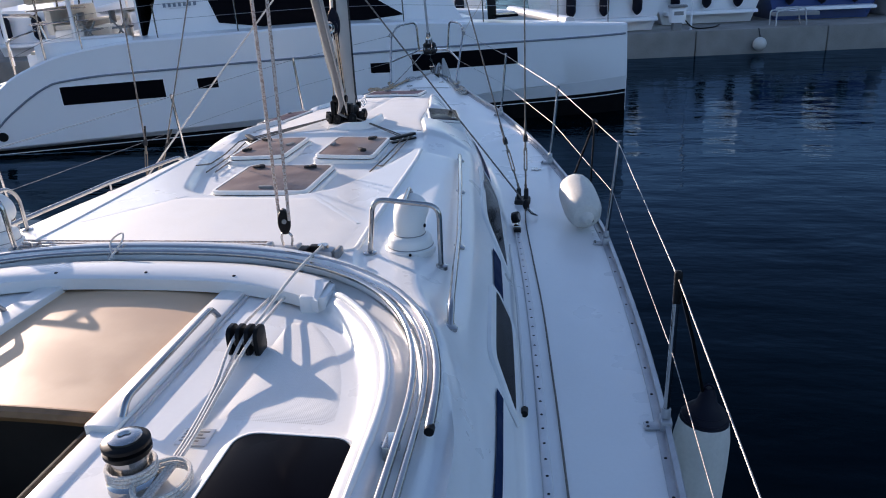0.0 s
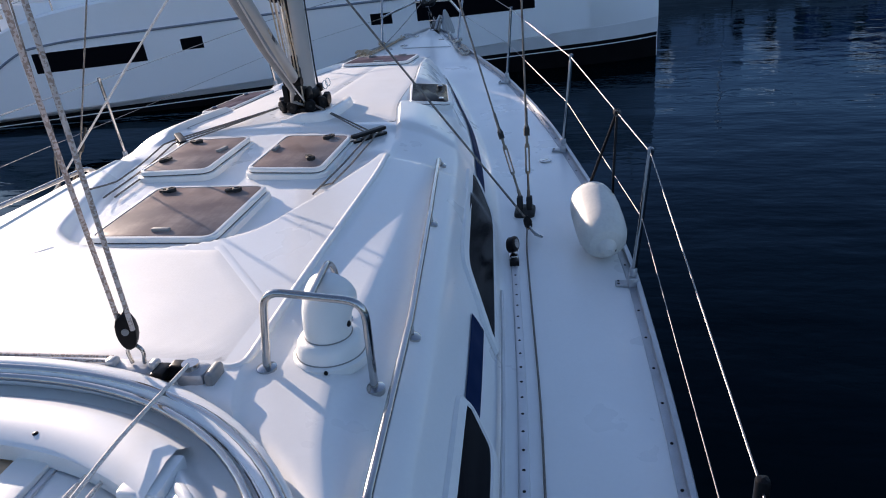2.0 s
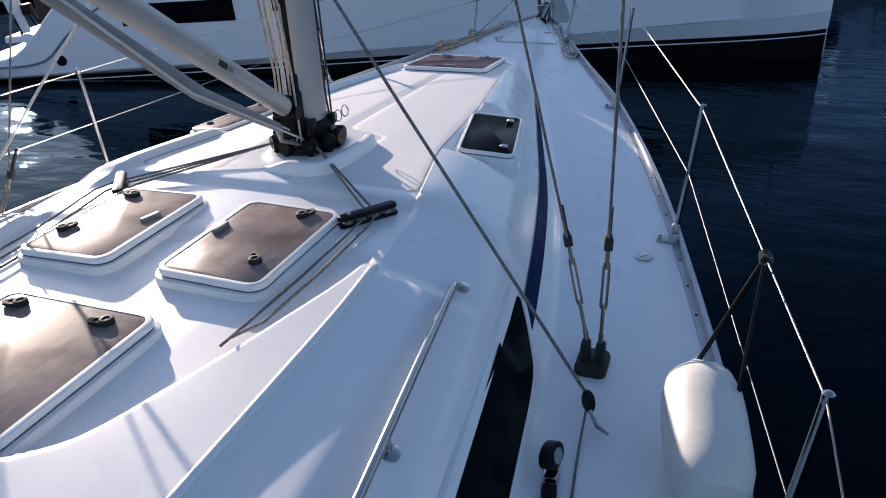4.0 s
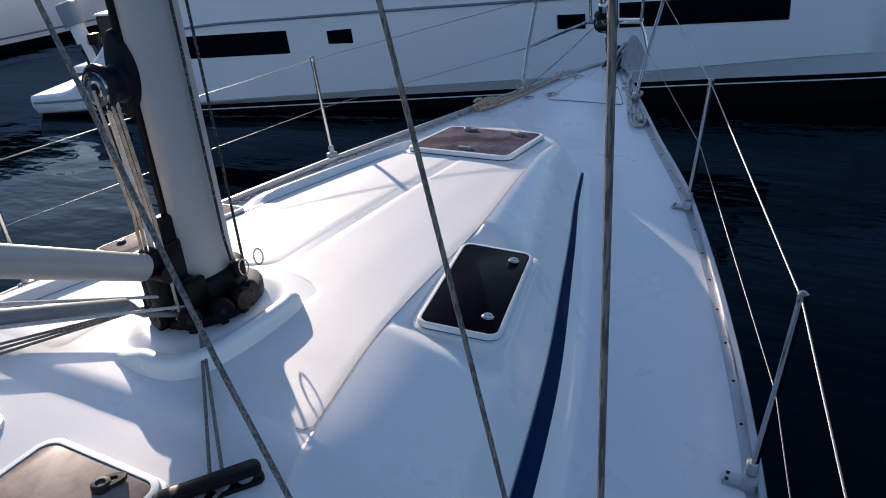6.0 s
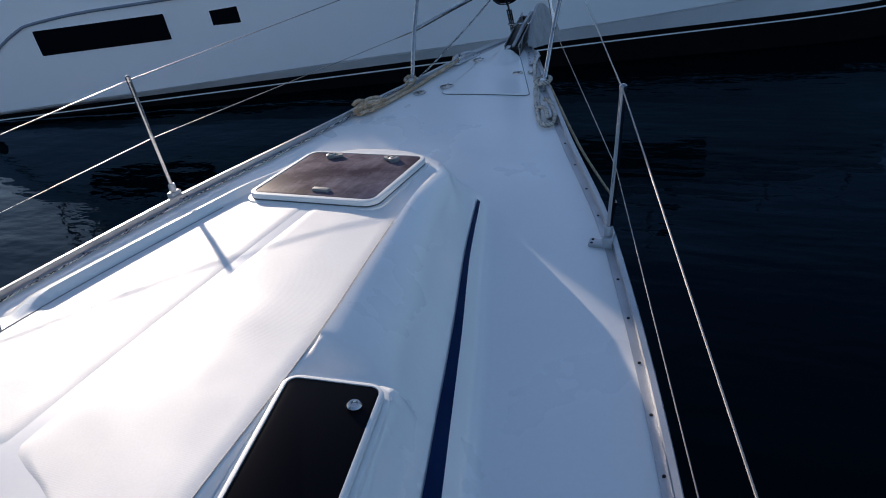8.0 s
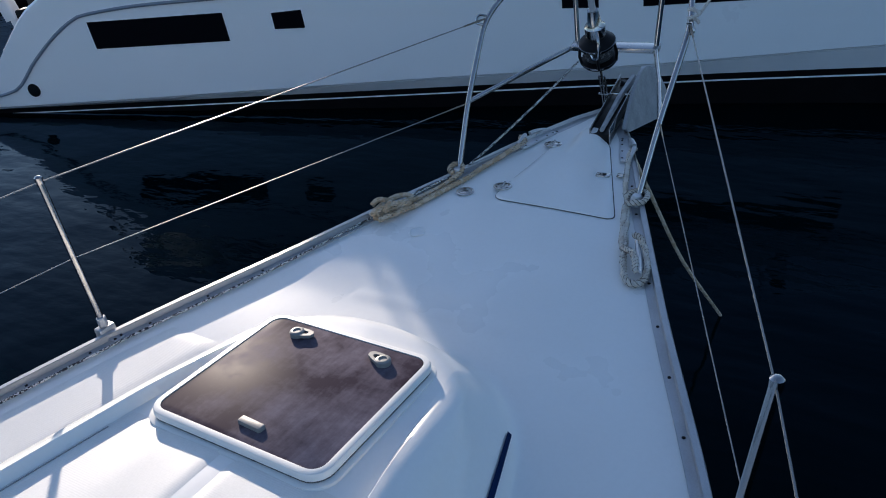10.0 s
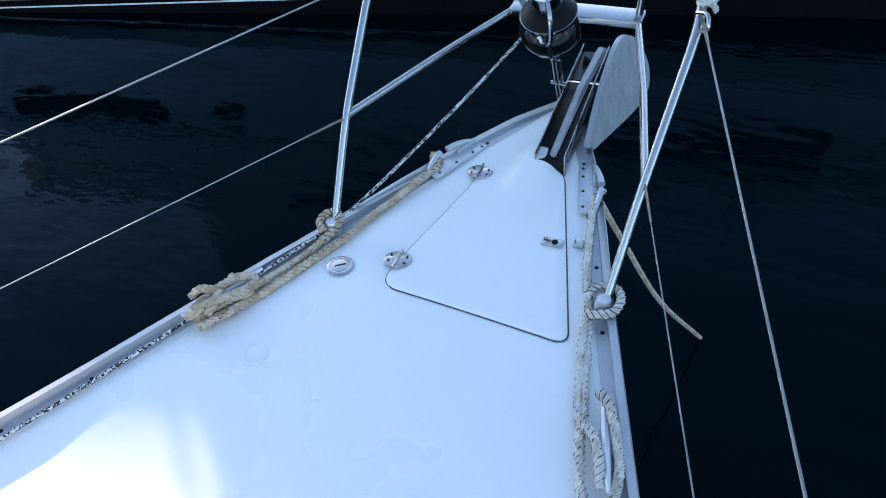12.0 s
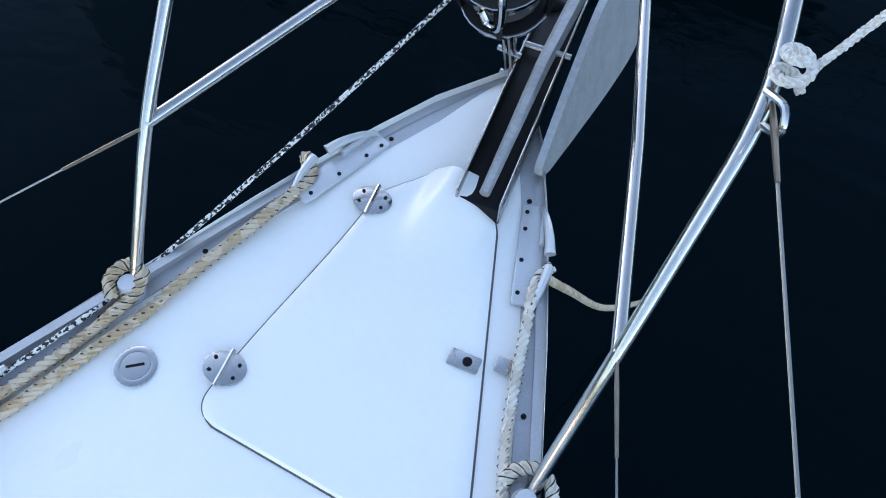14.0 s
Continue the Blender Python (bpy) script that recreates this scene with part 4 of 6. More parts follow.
part("shank", tube([(0.098, 6.02, 0.352), (0.06, 6.40, 0.385), (0.045, 6.66, 0.40), (0.08, 6.84, 0.30)], [0.012, 0.018, 0.022, 0.024], 6), M_GALV, anchor)
AV = [(0.168, 6.12, 0.295), (0.155, 6.24, 0.385), (0.140, 6.40, 0.47), (0.12, 6.60, 0.505), (0.12, 6.78, 0.43), (0.14, 6.88, 0.33), (0.17, 6.92, 0.22), (0.19, 6.84, 0.15), (0.19, 6.60, 0.195), (0.18, 6.35, 0.25)]
for _ in range(2):
    AV = [tuple(p[i] * (1 - f) + q[i] * f for i in range(3)) for p, q in zip(AV, AV[1:] + AV[:1]) for f in (0.25, 0.75)]
an = len(AV)
part("fluke", ([(x - 0.008, y, z) for x, y, z in AV] + [(x + 0.010, y, z) for x, y, z in AV], [tuple(range(an)), tuple(range(2 * an - 1, an - 1, -1))] + [(j, j + an, (j + 1) % an + an, (j + 1) % an) for j in range(an)]), M_GALV, anchor)

# ---- mooring ropes at the bow ----
def coil_knot(cx, cy, cz, rz, size, r, seed):
    rnd = random.Random(seed)
    geos = []
    for i in range(5):
        a, w = size * rnd.uniform(0.75, 1.05), size * rnd.uniform(0.14, 0.25)
        off = rnd.uniform(-0.014, 0.014)
        pts = [Vector((w * math.sin(t) + off, a * math.cos(t), 0.018 + 0.009 * i + 0.012 * math.sin(2 * t + i))) for t in [2 * math.pi * j / 14 for j in range(15)]]
        geos.append(moved(strand_rope(pts, r), pose(cx, cy, cz, 0, 0, rz + rnd.uniform(-5, 5))))
    for s in (-1, 1):
        pts = [Vector((s * 0.05 * math.cos(t * 3.1), size * 0.9 * (t - 0.5) * 1.4, 0.055 + 0.02 * math.sin(t * 6))) for t in [j / 8 for j in range(9)]]
        geos.append(moved(strand_rope(pts, r), pose(cx, cy, cz, 0, 0, rz)))
    return geos


def laid(name, points, r, paint, parent):
    """A laid rope resting on the deck through plan points, each with a lift of its own where given, with a dark thread on each strand."""
    line = [(p[0], p[1], plan_z(p[0], p[1]) + r + (p[2] if len(p) > 2 else 0.0)) for p in points]
    rope = part(name, strand_rope(line, r), paint, parent)
    part("tracer", strand_rope(line, r, 1.02, 0.13, 3), M_DARKIN, rope, "dark brown tracer thread")


mr = thing("mooring_rope", "worn beige three-strand mooring rope belayed on the bow cleat", "rope", None, "mooring ropes")
for g in coil_knot(-0.583, 5.115, plan_z(-0.58, 5.12) - 0.004, -20, 0.112, 0.0125, 4):
    part("turn", g, M_ROPE, mr)
laid("rope", [(-0.575, 5.00, 0.014), (-0.535, 5.08, 0.010), (-0.500, 5.17), (-0.463, 5.27), (-0.424, 5.38), (-0.386, 5.488), (-0.36, 5.611), (-0.325, 5.72, 0.004), (-0.297, 5.817, 0.008), (-0.278, 5.89, 0.006), (-0.286, 5.93, 0.008), (-0.325, 5.96, -0.03), (-0.335, 6.0, -0.5), (-0.335, 6.0, -1.6)], 0.0145, M_ROPE, mr)
laid("rope", [(-0.57, 5.06, 0.030), (-0.532, 5.16, 0.018), (-0.496, 5.27, 0.006), (-0.462, 5.37, 0.004), (-0.438, 5.45, 0.012), (-0.425, 5.50, 0.025), (-0.437, 5.535, 0.038), (-0.470, 5.53, 0.044), (-0.480, 5.49, 0.04), (-0.455, 5.462, 0.03)], 0.0140, M_ROPE, mr)
mr = thing("mooring_rope", "pale three-strand mooring rope looped over the bow cleat", "rope", None, "mooring ropes")
laid("rope", [(0.292, 5.955, 0.024), (0.279, 5.91, 0.016), (0.305, 5.80, 0.006), (0.332, 5.70), (0.368, 5.59), (0.402, 5.50), (0.436, 5.40), (0.472, 5.28), (0.505, 5.176, 0.004), (0.523, 5.10, 0.012), (0.545, 5.03, 0.012), (0.578, 4.955, 0.006), (0.615, 4.937, 0.004), (0.645, 4.965, 0.008), (0.635, 5.04, 0.022), (0.600, 5.12, 0.036), (0.560, 5.185, 0.040), (0.528, 5.215, 0.028)], 0.0135, M_PALEROPE, mr)
laid("rope", [(0.412, 5.435, 0.012), (0.444, 5.33, 0.002), (0.478, 5.215), (0.507, 5.135, 0.014), (0.555, 5.09, 0.036), (0.590, 5.03, 0.044), (0.610, 4.975, 0.034)], 0.0130, M_PALEROPE, mr)
laid("loop", [(0.395, 5.515, 0.014), (0.408, 5.545, 0.022), (0.440, 5.560, 0.030), (0.474, 5.545, 0.034), (0.488, 5.508, 0.034), (0.478, 5.470, 0.030), (0.448, 5.452, 0.028), (0.416, 5.446, 0.022)], 0.0130, M_PALEROPE, mr)
mr = thing("mooring_rope", "pale bow line leading from the fairlead down into the water", "rope", None, "mooring ropes")
part("rope", strand_rope([(0.285, 5.95, 0.262), (0.33, 6.1, 0.0), (0.44, 6.45, -0.6), (0.586, 6.966, -1.29), (0.64, 7.2, -1.6)], 0.011), M_ROPE, mr)
kn = thing("furled_line_end", "white rope tied round the pulpit top", "rope")
part("knot", join(*[strand_rope([(0.51 + 0.022 * math.cos(t), 6.02 + 0.022 * math.sin(t), 0.90 + 0.006 * t) for t in [j * 0.6 for j in range(20)]], 0.008)]), M_WROPE, kn)
part("tail", strand_rope([(0.53, 6.03, 0.93), (0.60, 6.10, 1.05), (0.70, 6.2, 1.2), (0.78, 6.3, 1.4)], 0.007), M_WROPE, kn)

# small marks on the foredeck
pad = thing("deck_patch", "pale worn adhesive mark stuck on the foredeck", "deck patch", pose(-0.375, 5.0, plan_z(-0.375, 5.0), 0, 0, 30))
part("patch", slab(rrect(0.062, 0.070, 0.024, 5), -0.004, 0.0012, 0.0005), M_GEL, pad)
part("rim", tube([(x, y, 0.001) for x, y in rrect(0.064, 0.072, 0.025, 5)], 0.0028, 6, True), M_WPLAST, pad, "bright raised rim")
deck_part("moulding_line", tube(smooth_path([(x, y, plan_z(x, y)) for x, y in ((-0.46, 4.18), (-0.42, 4.29), (-0.36, 4.36), (-0.30, 4.37), (-0.27, 4.33), (-0.20, 4.29))], 6), 0.0022, 6), M_GEL)

# ---- mast, boom vang, boom ----
def oval(a, b, n=20):
    return [(a * math.cos(2 * math.pi * j / n), b * math.sin(2 * math.pi * j / n)) for j in range(n)]


MY = 1.66
mast = thing("mast", "tall silver anodised aluminium mast stepped on the cabin roof", "mast", pose(0, MY, plan_z(0, MY)))
part("extrusion", slab(oval(0.068, 0.112, 28), 0.05, 12.9, 0.004), M_MAST, mast)
part("luff_groove", box(-0.011, 0.011, -0.122, -0.105, 0.28, 12.6, 0.003), M_BLACK, mast, "dark sail track groove")
part("step", join(slab(oval(0.145, 0.20, 24), 0.0, 0.04, 0.01), slab(oval(0.098, 0.145, 24), 0.035, 0.135, 0.02)), M_BLACK, mast, "black mast step collar")
part("spreader", join(tube([(0.05, 0, 4.9), (1.545, -0.60, 5.0)], [0.035, 0.018], 8), tube([(-0.05, 0, 4.9), (-1.545, -0.60, 5.0)], [0.035, 0.018], 8)), M_ALU, mast)
rnd = random.Random(3)
for a, d in ((-100, 0.20), (-130, 0.205), (-60, 0.20), (-30, 0.185), (-155, 0.19), (10, 0.165), (-5, 0.175)):
    x, y = d * 0.85 * math.cos(radians(a)), d * 1.05 * math.sin(radians(a))
    b = part("foot_block", moved(join(lathe([(0.034, -0.020), (0.040, -0.012), (0.040, 0.012), (0.034, 0.020)], 14), box(-0.014, 0.014, -0.052, 0.0, -0.014, 0.014)), pose(x, y, 0.055, 90, 0, a + 90)), M_BLACK, mast, "black turning block")
    part("sheave", moved(lathe([(0.010, -0.0215), (0.010, 0.0215)], 10), pose(x, y, 0.055, 90, 0, a + 90)), M_RUBBER, b)
bracket = part("gooseneck_bracket", join(box(-0.032, 0.032, -0.225, -0.10, 0.10, 0.30, 0.012), box(-0.055, 0.055, -0.19, -0.10, 0.13, 0.17, 0.01), box(-0.022, 0.022, -0.155, -0.10, 0.28, 0.38, 0.010)), M_BLACK, mast, "black vang bracket on the mast")
part("pivot", moved(lathe([(0.03, -0.06), (0.03, 0.06)], 12), pose(0, -0.20, 0.22, 0, 90, 0)), M_BLACK, bracket)
part("cheek_block", box(-0.09, -0.05, -0.20, -0.10, 0.08, 0.20, 0.01), M_BLACK, mast)
part("cheek_block", box(0.05, 0.08, -0.16, -0.08, 0.08, 0.165, 0.01), M_BLACK, mast)
pad = part("winch_pad", moved(slab([(0.050 * math.cos(t) * (1 - 0.25 * abs(math.sin(t)) ** 3), 0.128 * math.sin(t)) for t in [2 * math.pi * q / 28 for q in range(28)]], 0.0, 0.036, 0.010), pose(-0.020, -0.098, 0.815, 90, 0, 0)), M_FNAVY, mast, "dark navy winch pad")
wm = pose(-0.030, -0.112, 0.792, 90, 0, -4)
part("drum", moved(lathe([(0.058, 0.0), (0.060, 0.020), (0.050, 0.032), (0.050, 0.055), (0.066, 0.066), (0.070, 0.082), (0.062, 0.090), (0.052, 0.088)], 28), wm), M_FNAVY, pad, "dark winch drum")
part("drum_top", moved(lathe([(0.053, 0.086), (0.050, 0.095), (0.034, 0.090), (0.020, 0.092), (0.018, 0.094)], 28), wm), M_STEEL, pad, "polished winch top")
part("handle_socket", moved(lathe([(0.0175, 0.080), (0.0175, 0.0945), (0.008, 0.0955)], 12), wm), M_BLACK, pad)
for dx, dy, tx in ((-0.045, -0.02, -0.05), (-0.025, -0.01, -0.03), (0.0, 0.0, 0.0), (0.02, 0.0, 0.02), (-0.035, 0.02, -0.01), (0.03, 0.01, 0.04)):
    part("halyard", tube([(dx - 0.015, -0.20 + dy, 0.79), (tx, -0.185, 0.40), (tx * 1.2, -0.19, 0.08)], 0.0054, 8), M_WROPE if dx in (0.0, -0.035) else M_ROPE, mast)
part("halyard", tube([(0.075, 0.02, 3.0), (0.078, 0.03, 0.25), (0.085, 0.04, 0.10)], 0.005, 8), M_DROPE, mast)
part("halyard", tube([(0.030, 0.118, 3.0), (0.045, 0.125, 0.10)], 0.005, 8), M_DROPE, mast)
for x, y in ((0.095, 0.10), (0.10, 0.02)):
    part("ring", moved(tube([(0.016 * math.cos(t), 0.028 * math.sin(t), 0) for t in [2 * math.pi * j / 14 for j in range(14)]], 0.003, 6, True), pose(x + 0.03, y + 0.02, 0.14, 80, 0, 30)), M_STEEL, mast)
part("shackle_body", moved(slab(rrect(0.035, 0.05, 0.008, 3), 0, 0.05, 0.01), pose(0.088, 0.05, 0.10)), M_BLACK, mast)

vang = thing("boom_vang", "silver rigid boom vang sloping up from the mast foot", "boom vang")
V0, V1 = Vector((0.0, 1.50, 0.755)), Vector((0.40, -0.30, 1.79))
vd = (V1 - V0)
vm = Matrix.Translation(V0) @ Vector((0, 0, 1)).rotation_difference(vd.normalized()).to_matrix().to_4x4()
part("tube", moved(slab(oval(0.036, 0.043, 20), 0.11, vd.length, 0.004), vm), M_MAST, vang)
part("joint", moved(join(lathe([(0.03, -0.03), (0.034, 0.0), (0.03, 0.06)], 12), box(-0.016, 0.016, -0.05, 0.05, -0.06, 0.02), box(-0.010, 0.010, -0.03, 0.03, 0.02, 0.12)), vm), M_BLACK, vang, "black gooseneck joint")
part("label_mark", moved(box(0.020, 0.040, -0.008, 0.008, 0.74, 0.78, 0.001), vm), M_GREY, vang)
for z0, z1, w in ((0.79, 0.86, 0.011), (0.865, 0.96, 0.008)):
    part("label_bar", moved(([(0.0365, -w, z0), (0.0365, w, z0), (0.0365, w, z1), (0.0365, -w, z1), (0.035, -w, z0), (0.035, w, z0), (0.035, w, z1), (0.035, -w, z1)], [(0, 1, 2, 3), (4, 7, 6, 5), (0, 4, 5, 1), (1, 5, 6, 2), (2, 6, 7, 3), (3, 7, 4, 0)]), vm), M_BLACK if z0 < 0.86 else M_ROPE, vang)
part("tackle", join(tube([V0 + Vector((0.04, 0.0, -0.13)), V0.lerp(V1, 0.55) + Vector((0.05, 0, -0.19)), V1 + Vector((0.02, 0, -0.06))], 0.005, 8), tube([V0 + Vector((0.0, 0.0, -0.10)), V0.lerp(V1, 0.5) + Vector((-0.02, 0, -0.13)), V1 + Vector((-0.02, 0, -0.05))], 0.005, 8)), M_WROPE, vang)
part("purchase", tube([V0 + Vector((0.05, 0.02, -0.17)), V0 + Vector((0.0, -0.12, -0.10)), V0.lerp(V1, 0.12) + Vector((0.01, 0, -0.125)), V0.lerp(V1, 0.5) + Vector((0.03, 0, -0.17)), V1 + Vector((0, 0, -0.07))], [0.008, 0.010, 0.020, 0.026, 0.024], 10), M_GREY, vang, "grey spring tube of the vang")
boom = thing("boom", "silver aluminium boom carried aft from the mast", "boom")
b0, b1 = Vector((0.0, 1.52, 1.75)), Vector((1.0, -3.6, 2.75))
bmx = Matrix.Translation(b0) @ Vector((0, 0, 1)).rotation_difference((b1 - b0).normalized()).to_matrix().to_4x4()
part("extrusion", moved(slab(oval(0.06, 0.09, 20), 0.0, (b1 - b0).length, 0.01), bmx), M_ALU, boom)

# ---- standing rigging ----
def turnbuckle(parent, a, b):
    a, b = Vector(a), Vector(b)
    d = b - a
    part("rigging_screw", join(tube([a, a + d * 0.12], 0.010, 8), tube([a + d * 0.10, a + d * 0.40], 0.007, 8), tube([a + d * 0.38, a + d * 0.42], 0.013, 8), tube([a + d * 0.40 + Vector((0.010, 0, 0)), a + d * 0.80 + Vector((0.010, 0, 0))], 0.005, 6), tube([a + d * 0.40 - Vector((0.010, 0, 0)), a + d * 0.80 - Vector((0.010, 0, 0))], 0.005, 6), tube([a + d * 0.78, a + d * 0.84], 0.013, 8), tube([a + d * 0.82, b], 0.008, 8)), M_BRONZE, parent, "weathered bronze rigging screw")
    part("terminal", tube([b - d * 0.04, b + d * 0.06, b + d * 0.12], [0.017, 0.018, 0.010], 8), M_RUBBER, parent, "dark boot over the terminal")
    part("sleeve", tube([b + d * 0.10, b + d * 0.38], 0.0085, 8), M_RUBBER, parent)


for sd in (1, -1):
    s = sd
    cp = thing("chainplate", "dark rubber-covered chainplate on the side deck", "chainplate", pose(s * 1.535, 0.93, DECKZ(0.93)), "chainplates")
    part("cover", join(slab(rrect(0.12, 0.16, 0.03, 4), 0, 0.03, 0.01), moved(slab(rrect(0.035, 0.05, 0.01, 3), 0.02, 0.11, 0.01), Matrix.Translation((0.028 * s, 0.0, 0))), moved(slab(rrect(0.035, 0.05, 0.01, 3), 0.02, 0.11, 0.01), Matrix.Translation((-0.028 * s, 0.0, 0)))), M_RUBBER, cp)
    cap = thing("shroud", "grey steel cap shroud rising to the spreader", "shroud", None, "shrouds")
    turnbuckle(cap, (s * 1.56, 0.93, 0.13), (s * 1.555, 1.02, 0.50))
    part("wire", tube([(s * 1.555, 1.02, 0.52), (s * 1.551, 1.03, 2.0), (s * 1.55, 1.06, 5.55), (s * 0.06, 1.66, 12.6)], 0.0062, 8), M_GROPE, cap)
    low = thing("shroud", "grey steel lower shroud slanting in to the mast", "shroud", None, "shrouds")
    turnbuckle(low, (s * 1.51, 0.94, 0.13), (s * 1.40, 1.07, 0.47))
    part("wire", tube([(s * 1.395, 1.065, 0.49), (s * 0.98, 1.27, 2.0), (s * 0.07, 1.66, 5.2)], 0.0055, 8), M_GROPE, low)
    car = thing("sheet_block", "small block on a snap shackle at the chainplate", "block", None, "sheet blocks")
    part("cheek", moved(slab(oval(0.022, 0.04, 14), -0.012, 0.012, 0.006), pose(s * 1.575, 0.63, 0.10, 60, 0, s * 30)), M_BLACK, car)
    part("shackle", tube([(s * 1.585, 0.60, 0.085), (s * 1.62, 0.56, 0.06), (s * 1.66, 0.54, 0.05)], [0.008, 0.010, 0.006], 8), M_STEEL, car)
    part("rope", tube([(s * 1.56, 0.65, 0.12), (s * 0.83, 0.91, 1.0), (s * 0.04, 1.23, 1.95)], 0.0062, 8), M_GROPE if s > 0 else M_WROPE, car)
    gs = thing("jib_sheet", "dark flecked sheet lying along the side deck", "rope", None, "jib sheets")
    part("rope", tube(smooth_path([(s * 1.57, 0.64, 0.085), (s * 1.575, 0.50, 0.045)] + [(s * (CABIN(y) + 0.150 + 0.001 * math.sin(5 * y)), y, DECKZ(y) + 0.010) for y in (0.3, -0.3, -0.9, -1.5, -2.1, -2.8, -3.6, -4.6)], 5), 0.0044, 8), M_GROPE, gs)
    # sheet track with its holes
    tr = thing("sheet_track", "grey aluminium sheet track with a row of stop holes", "track", None, "sheet tracks")
    ys = [0.28 - 0.1 * i for i in range(40)]
    pr = [(-0.020, 0.003), (-0.018, 0.012), (-0.012, 0.016), (0.012, 0.016), (0.018, 0.012), (0.020, 0.003)]
    tv = [(s * (CABIN(y) + 0.082 + o), y, DECKZ(y) + z) for y in ys for o, z in pr]
    tf = [(i * 6 + j, i * 6 + j + 1, (i + 1) * 6 + j + 1, (i + 1) * 6 + j) for i in range(len(ys) - 1) for j in range(5)]
    part("bar", (tv, tf if s > 0 else [tuple(reversed(f)) for f in tf]), M_ALU, tr)
    hole = lathe([(0.0062, 0), (0.0062, 0.0008)], 8)
    base = None
    for i in range(36):
        y = 0.22 - 0.1 * i
        p = Matrix.Translation((s * (CABIN(y) + 0.082), y, DECKZ(y) + 0.0160))
        if base is None:
            base = part("hole", hole, M_BLACK, tr)
            base.matrix_basis = p
        else:
            o = new("hole", base.data)
            o.parent, o.matrix_basis = tr, p
    tc = thing("track_car", "black and steel sheet lead car at the head of the track", "track car", pose(s * (CABIN(0.30) + 0.075), 0.33, DECKZ(0.3) + 0.012, 0, 0, s * 8), "track cars")
    part("slider", box(-0.026, 0.026, -0.055, 0.055, 0.004, 0.03, 0.006), M_STEEL, tc)
    part("cheek", moved(slab(oval(0.038, 0.052, 16), -0.02, 0.02, 0.008), pose(0.0, 0.0, 0.075, 20, 70, 0)), M_BLACK, tc)
    part("sheave", moved(lathe([(0.026, -0.023), (0.026, 0.023)], 14), pose(0, 0.0, 0.075, 20, 70, 0)), M_STEEL, tc)
    part("end_stop", box(-0.024, 0.024, -0.11, -0.07, 0.0, 0.028, 0.006), M_BLACK, tc)
    rod = thing("guard_rod", "thin grey rail with a black end along the cabin side", "rail", None, "cabin side rails")
    part("rod", tube([(s * (CABIN(y) + 0.012), y, DECKZ(y) + 0.045) for y in (-2.0, -1.5, -1.0, -0.5, -0.1)], 0.008, 8), M_ALU, rod)
    part("end_cap", tube([(s * (CABIN(-2.0) + 0.012), -2.03, DECKZ(-2) + 0.045), (s * (CABIN(-2.0) + 0.012), -1.99, DECKZ(-2) + 0.045)], 0.015, 10), M_BLACK, rod)
    # handrail on the cabin roof
    hr = thing("handrail", "long polished stainless handrail along the cabin roof", "handrail", None, "roof handrails")
    hp = [(1.384, -2.03), (1.303, -1.09), (1.193, -0.127), (1.087, 0.74)]
    line = [(s * hp[0][0], hp[0][1], plan_z(hp[0][0], hp[0][1])), (s * (hp[0][0] - 0.004), hp[0][1] + 0.07, plan_z(*hp[0]) + 0.065)] + [(s * x, y, plan_z(x, y) + 0.068) for x, y in hp[1:3]] + [(s * (hp[3][0] + 0.004), hp[3][1] - 0.07, plan_z(*hp[3]) + 0.062), (s * hp[3][0], hp[3][1], plan_z(*hp[3]))]
    part("bar", tube(bent(line, 0.05), 0.0142, 12), M_STEEL, hr)
    for i, (x, y) in enumerate(hp):
        part("foot", moved(lathe([(0.030, -0.01), (0.030, 0.006), (0.016, 0.012)], 16), pose(s * x, y, plan_z(x, y), 0, s * 15, 0)), M_STEEL, hr)
        if i in (1, 2):
            part("post", tube([(s * x, y, plan_z(x, y)), (s * x, y, plan_z(x, y) + 0.066)], 0.008, 8), M_STEEL, hr)
    # cowl ventilator inside its guard
    cz = plan_z(1.10, -1.36)
    cowl = thing("cowl_ventilator", "white plastic cowl ventilator on the cabin roof", "ventilator", pose(s * 1.10, -1.33, cz), "cowl ventilators")
    part("base", lathe([(0.122, -0.02), (0.122, 0.008), (0.116, 0.014), (0.109, 0.016), (0.104, 0.050), (0.096, 0.064), (0.078, 0.072)], 32), M_WPLAST, cowl)
    hood, hf = tube(smooth_path([(0, 0, 0.05), (0, 0.0, 0.10), (0, 0.012, 0.14), (0, 0.04, 0.165), (0, 0.075, 0.172)], 5), [0.072 + 0.0006 * i for i in range(21)], 24)
    part("hood", (hood, hf), M_WPLAST, cowl)
    for r, z in ((0.1095, 0.0165), (0.0745, 0.0735)):
        part("seam", tube([(r * math.cos(2 * math.pi * j / 32), r * math.sin(2 * math.pi * j / 32), z) for j in range(32)], 0.0024, 6, True), M_GREY, cowl, "dark seam round the cowl")
    part("knob", moved(lathe([(0.010, -0.004), (0.010, 0.006), (0.006, 0.010)], 12), pose(0.071 * s, -0.012, 0.115, 0, s * 90, 0)), M_BLACK, cowl, "black clamping knob")
    part("drain", moved(lathe([(0.007, -0.002), (0.007, 0.002)], 10), pose(0.02 * s, -0.1235, 0.006, 90, 0, 0)), M_BLACK, cowl)
    # flat disc on the closed hood, its dark colour standing for inner shade
    part("mouth", moved(lathe([(0.076, 0), (0.076, 0.004)], 24), pose(0, 0.076, 0.172, -85, 0, 0)), M_DARKIN, cowl, "dark disc painted as the shaded cowl opening")
    gd = thing("ventilator_guard", "stainless hoop guarding the cowl ventilator", "guard rail", None, "ventilator guards")
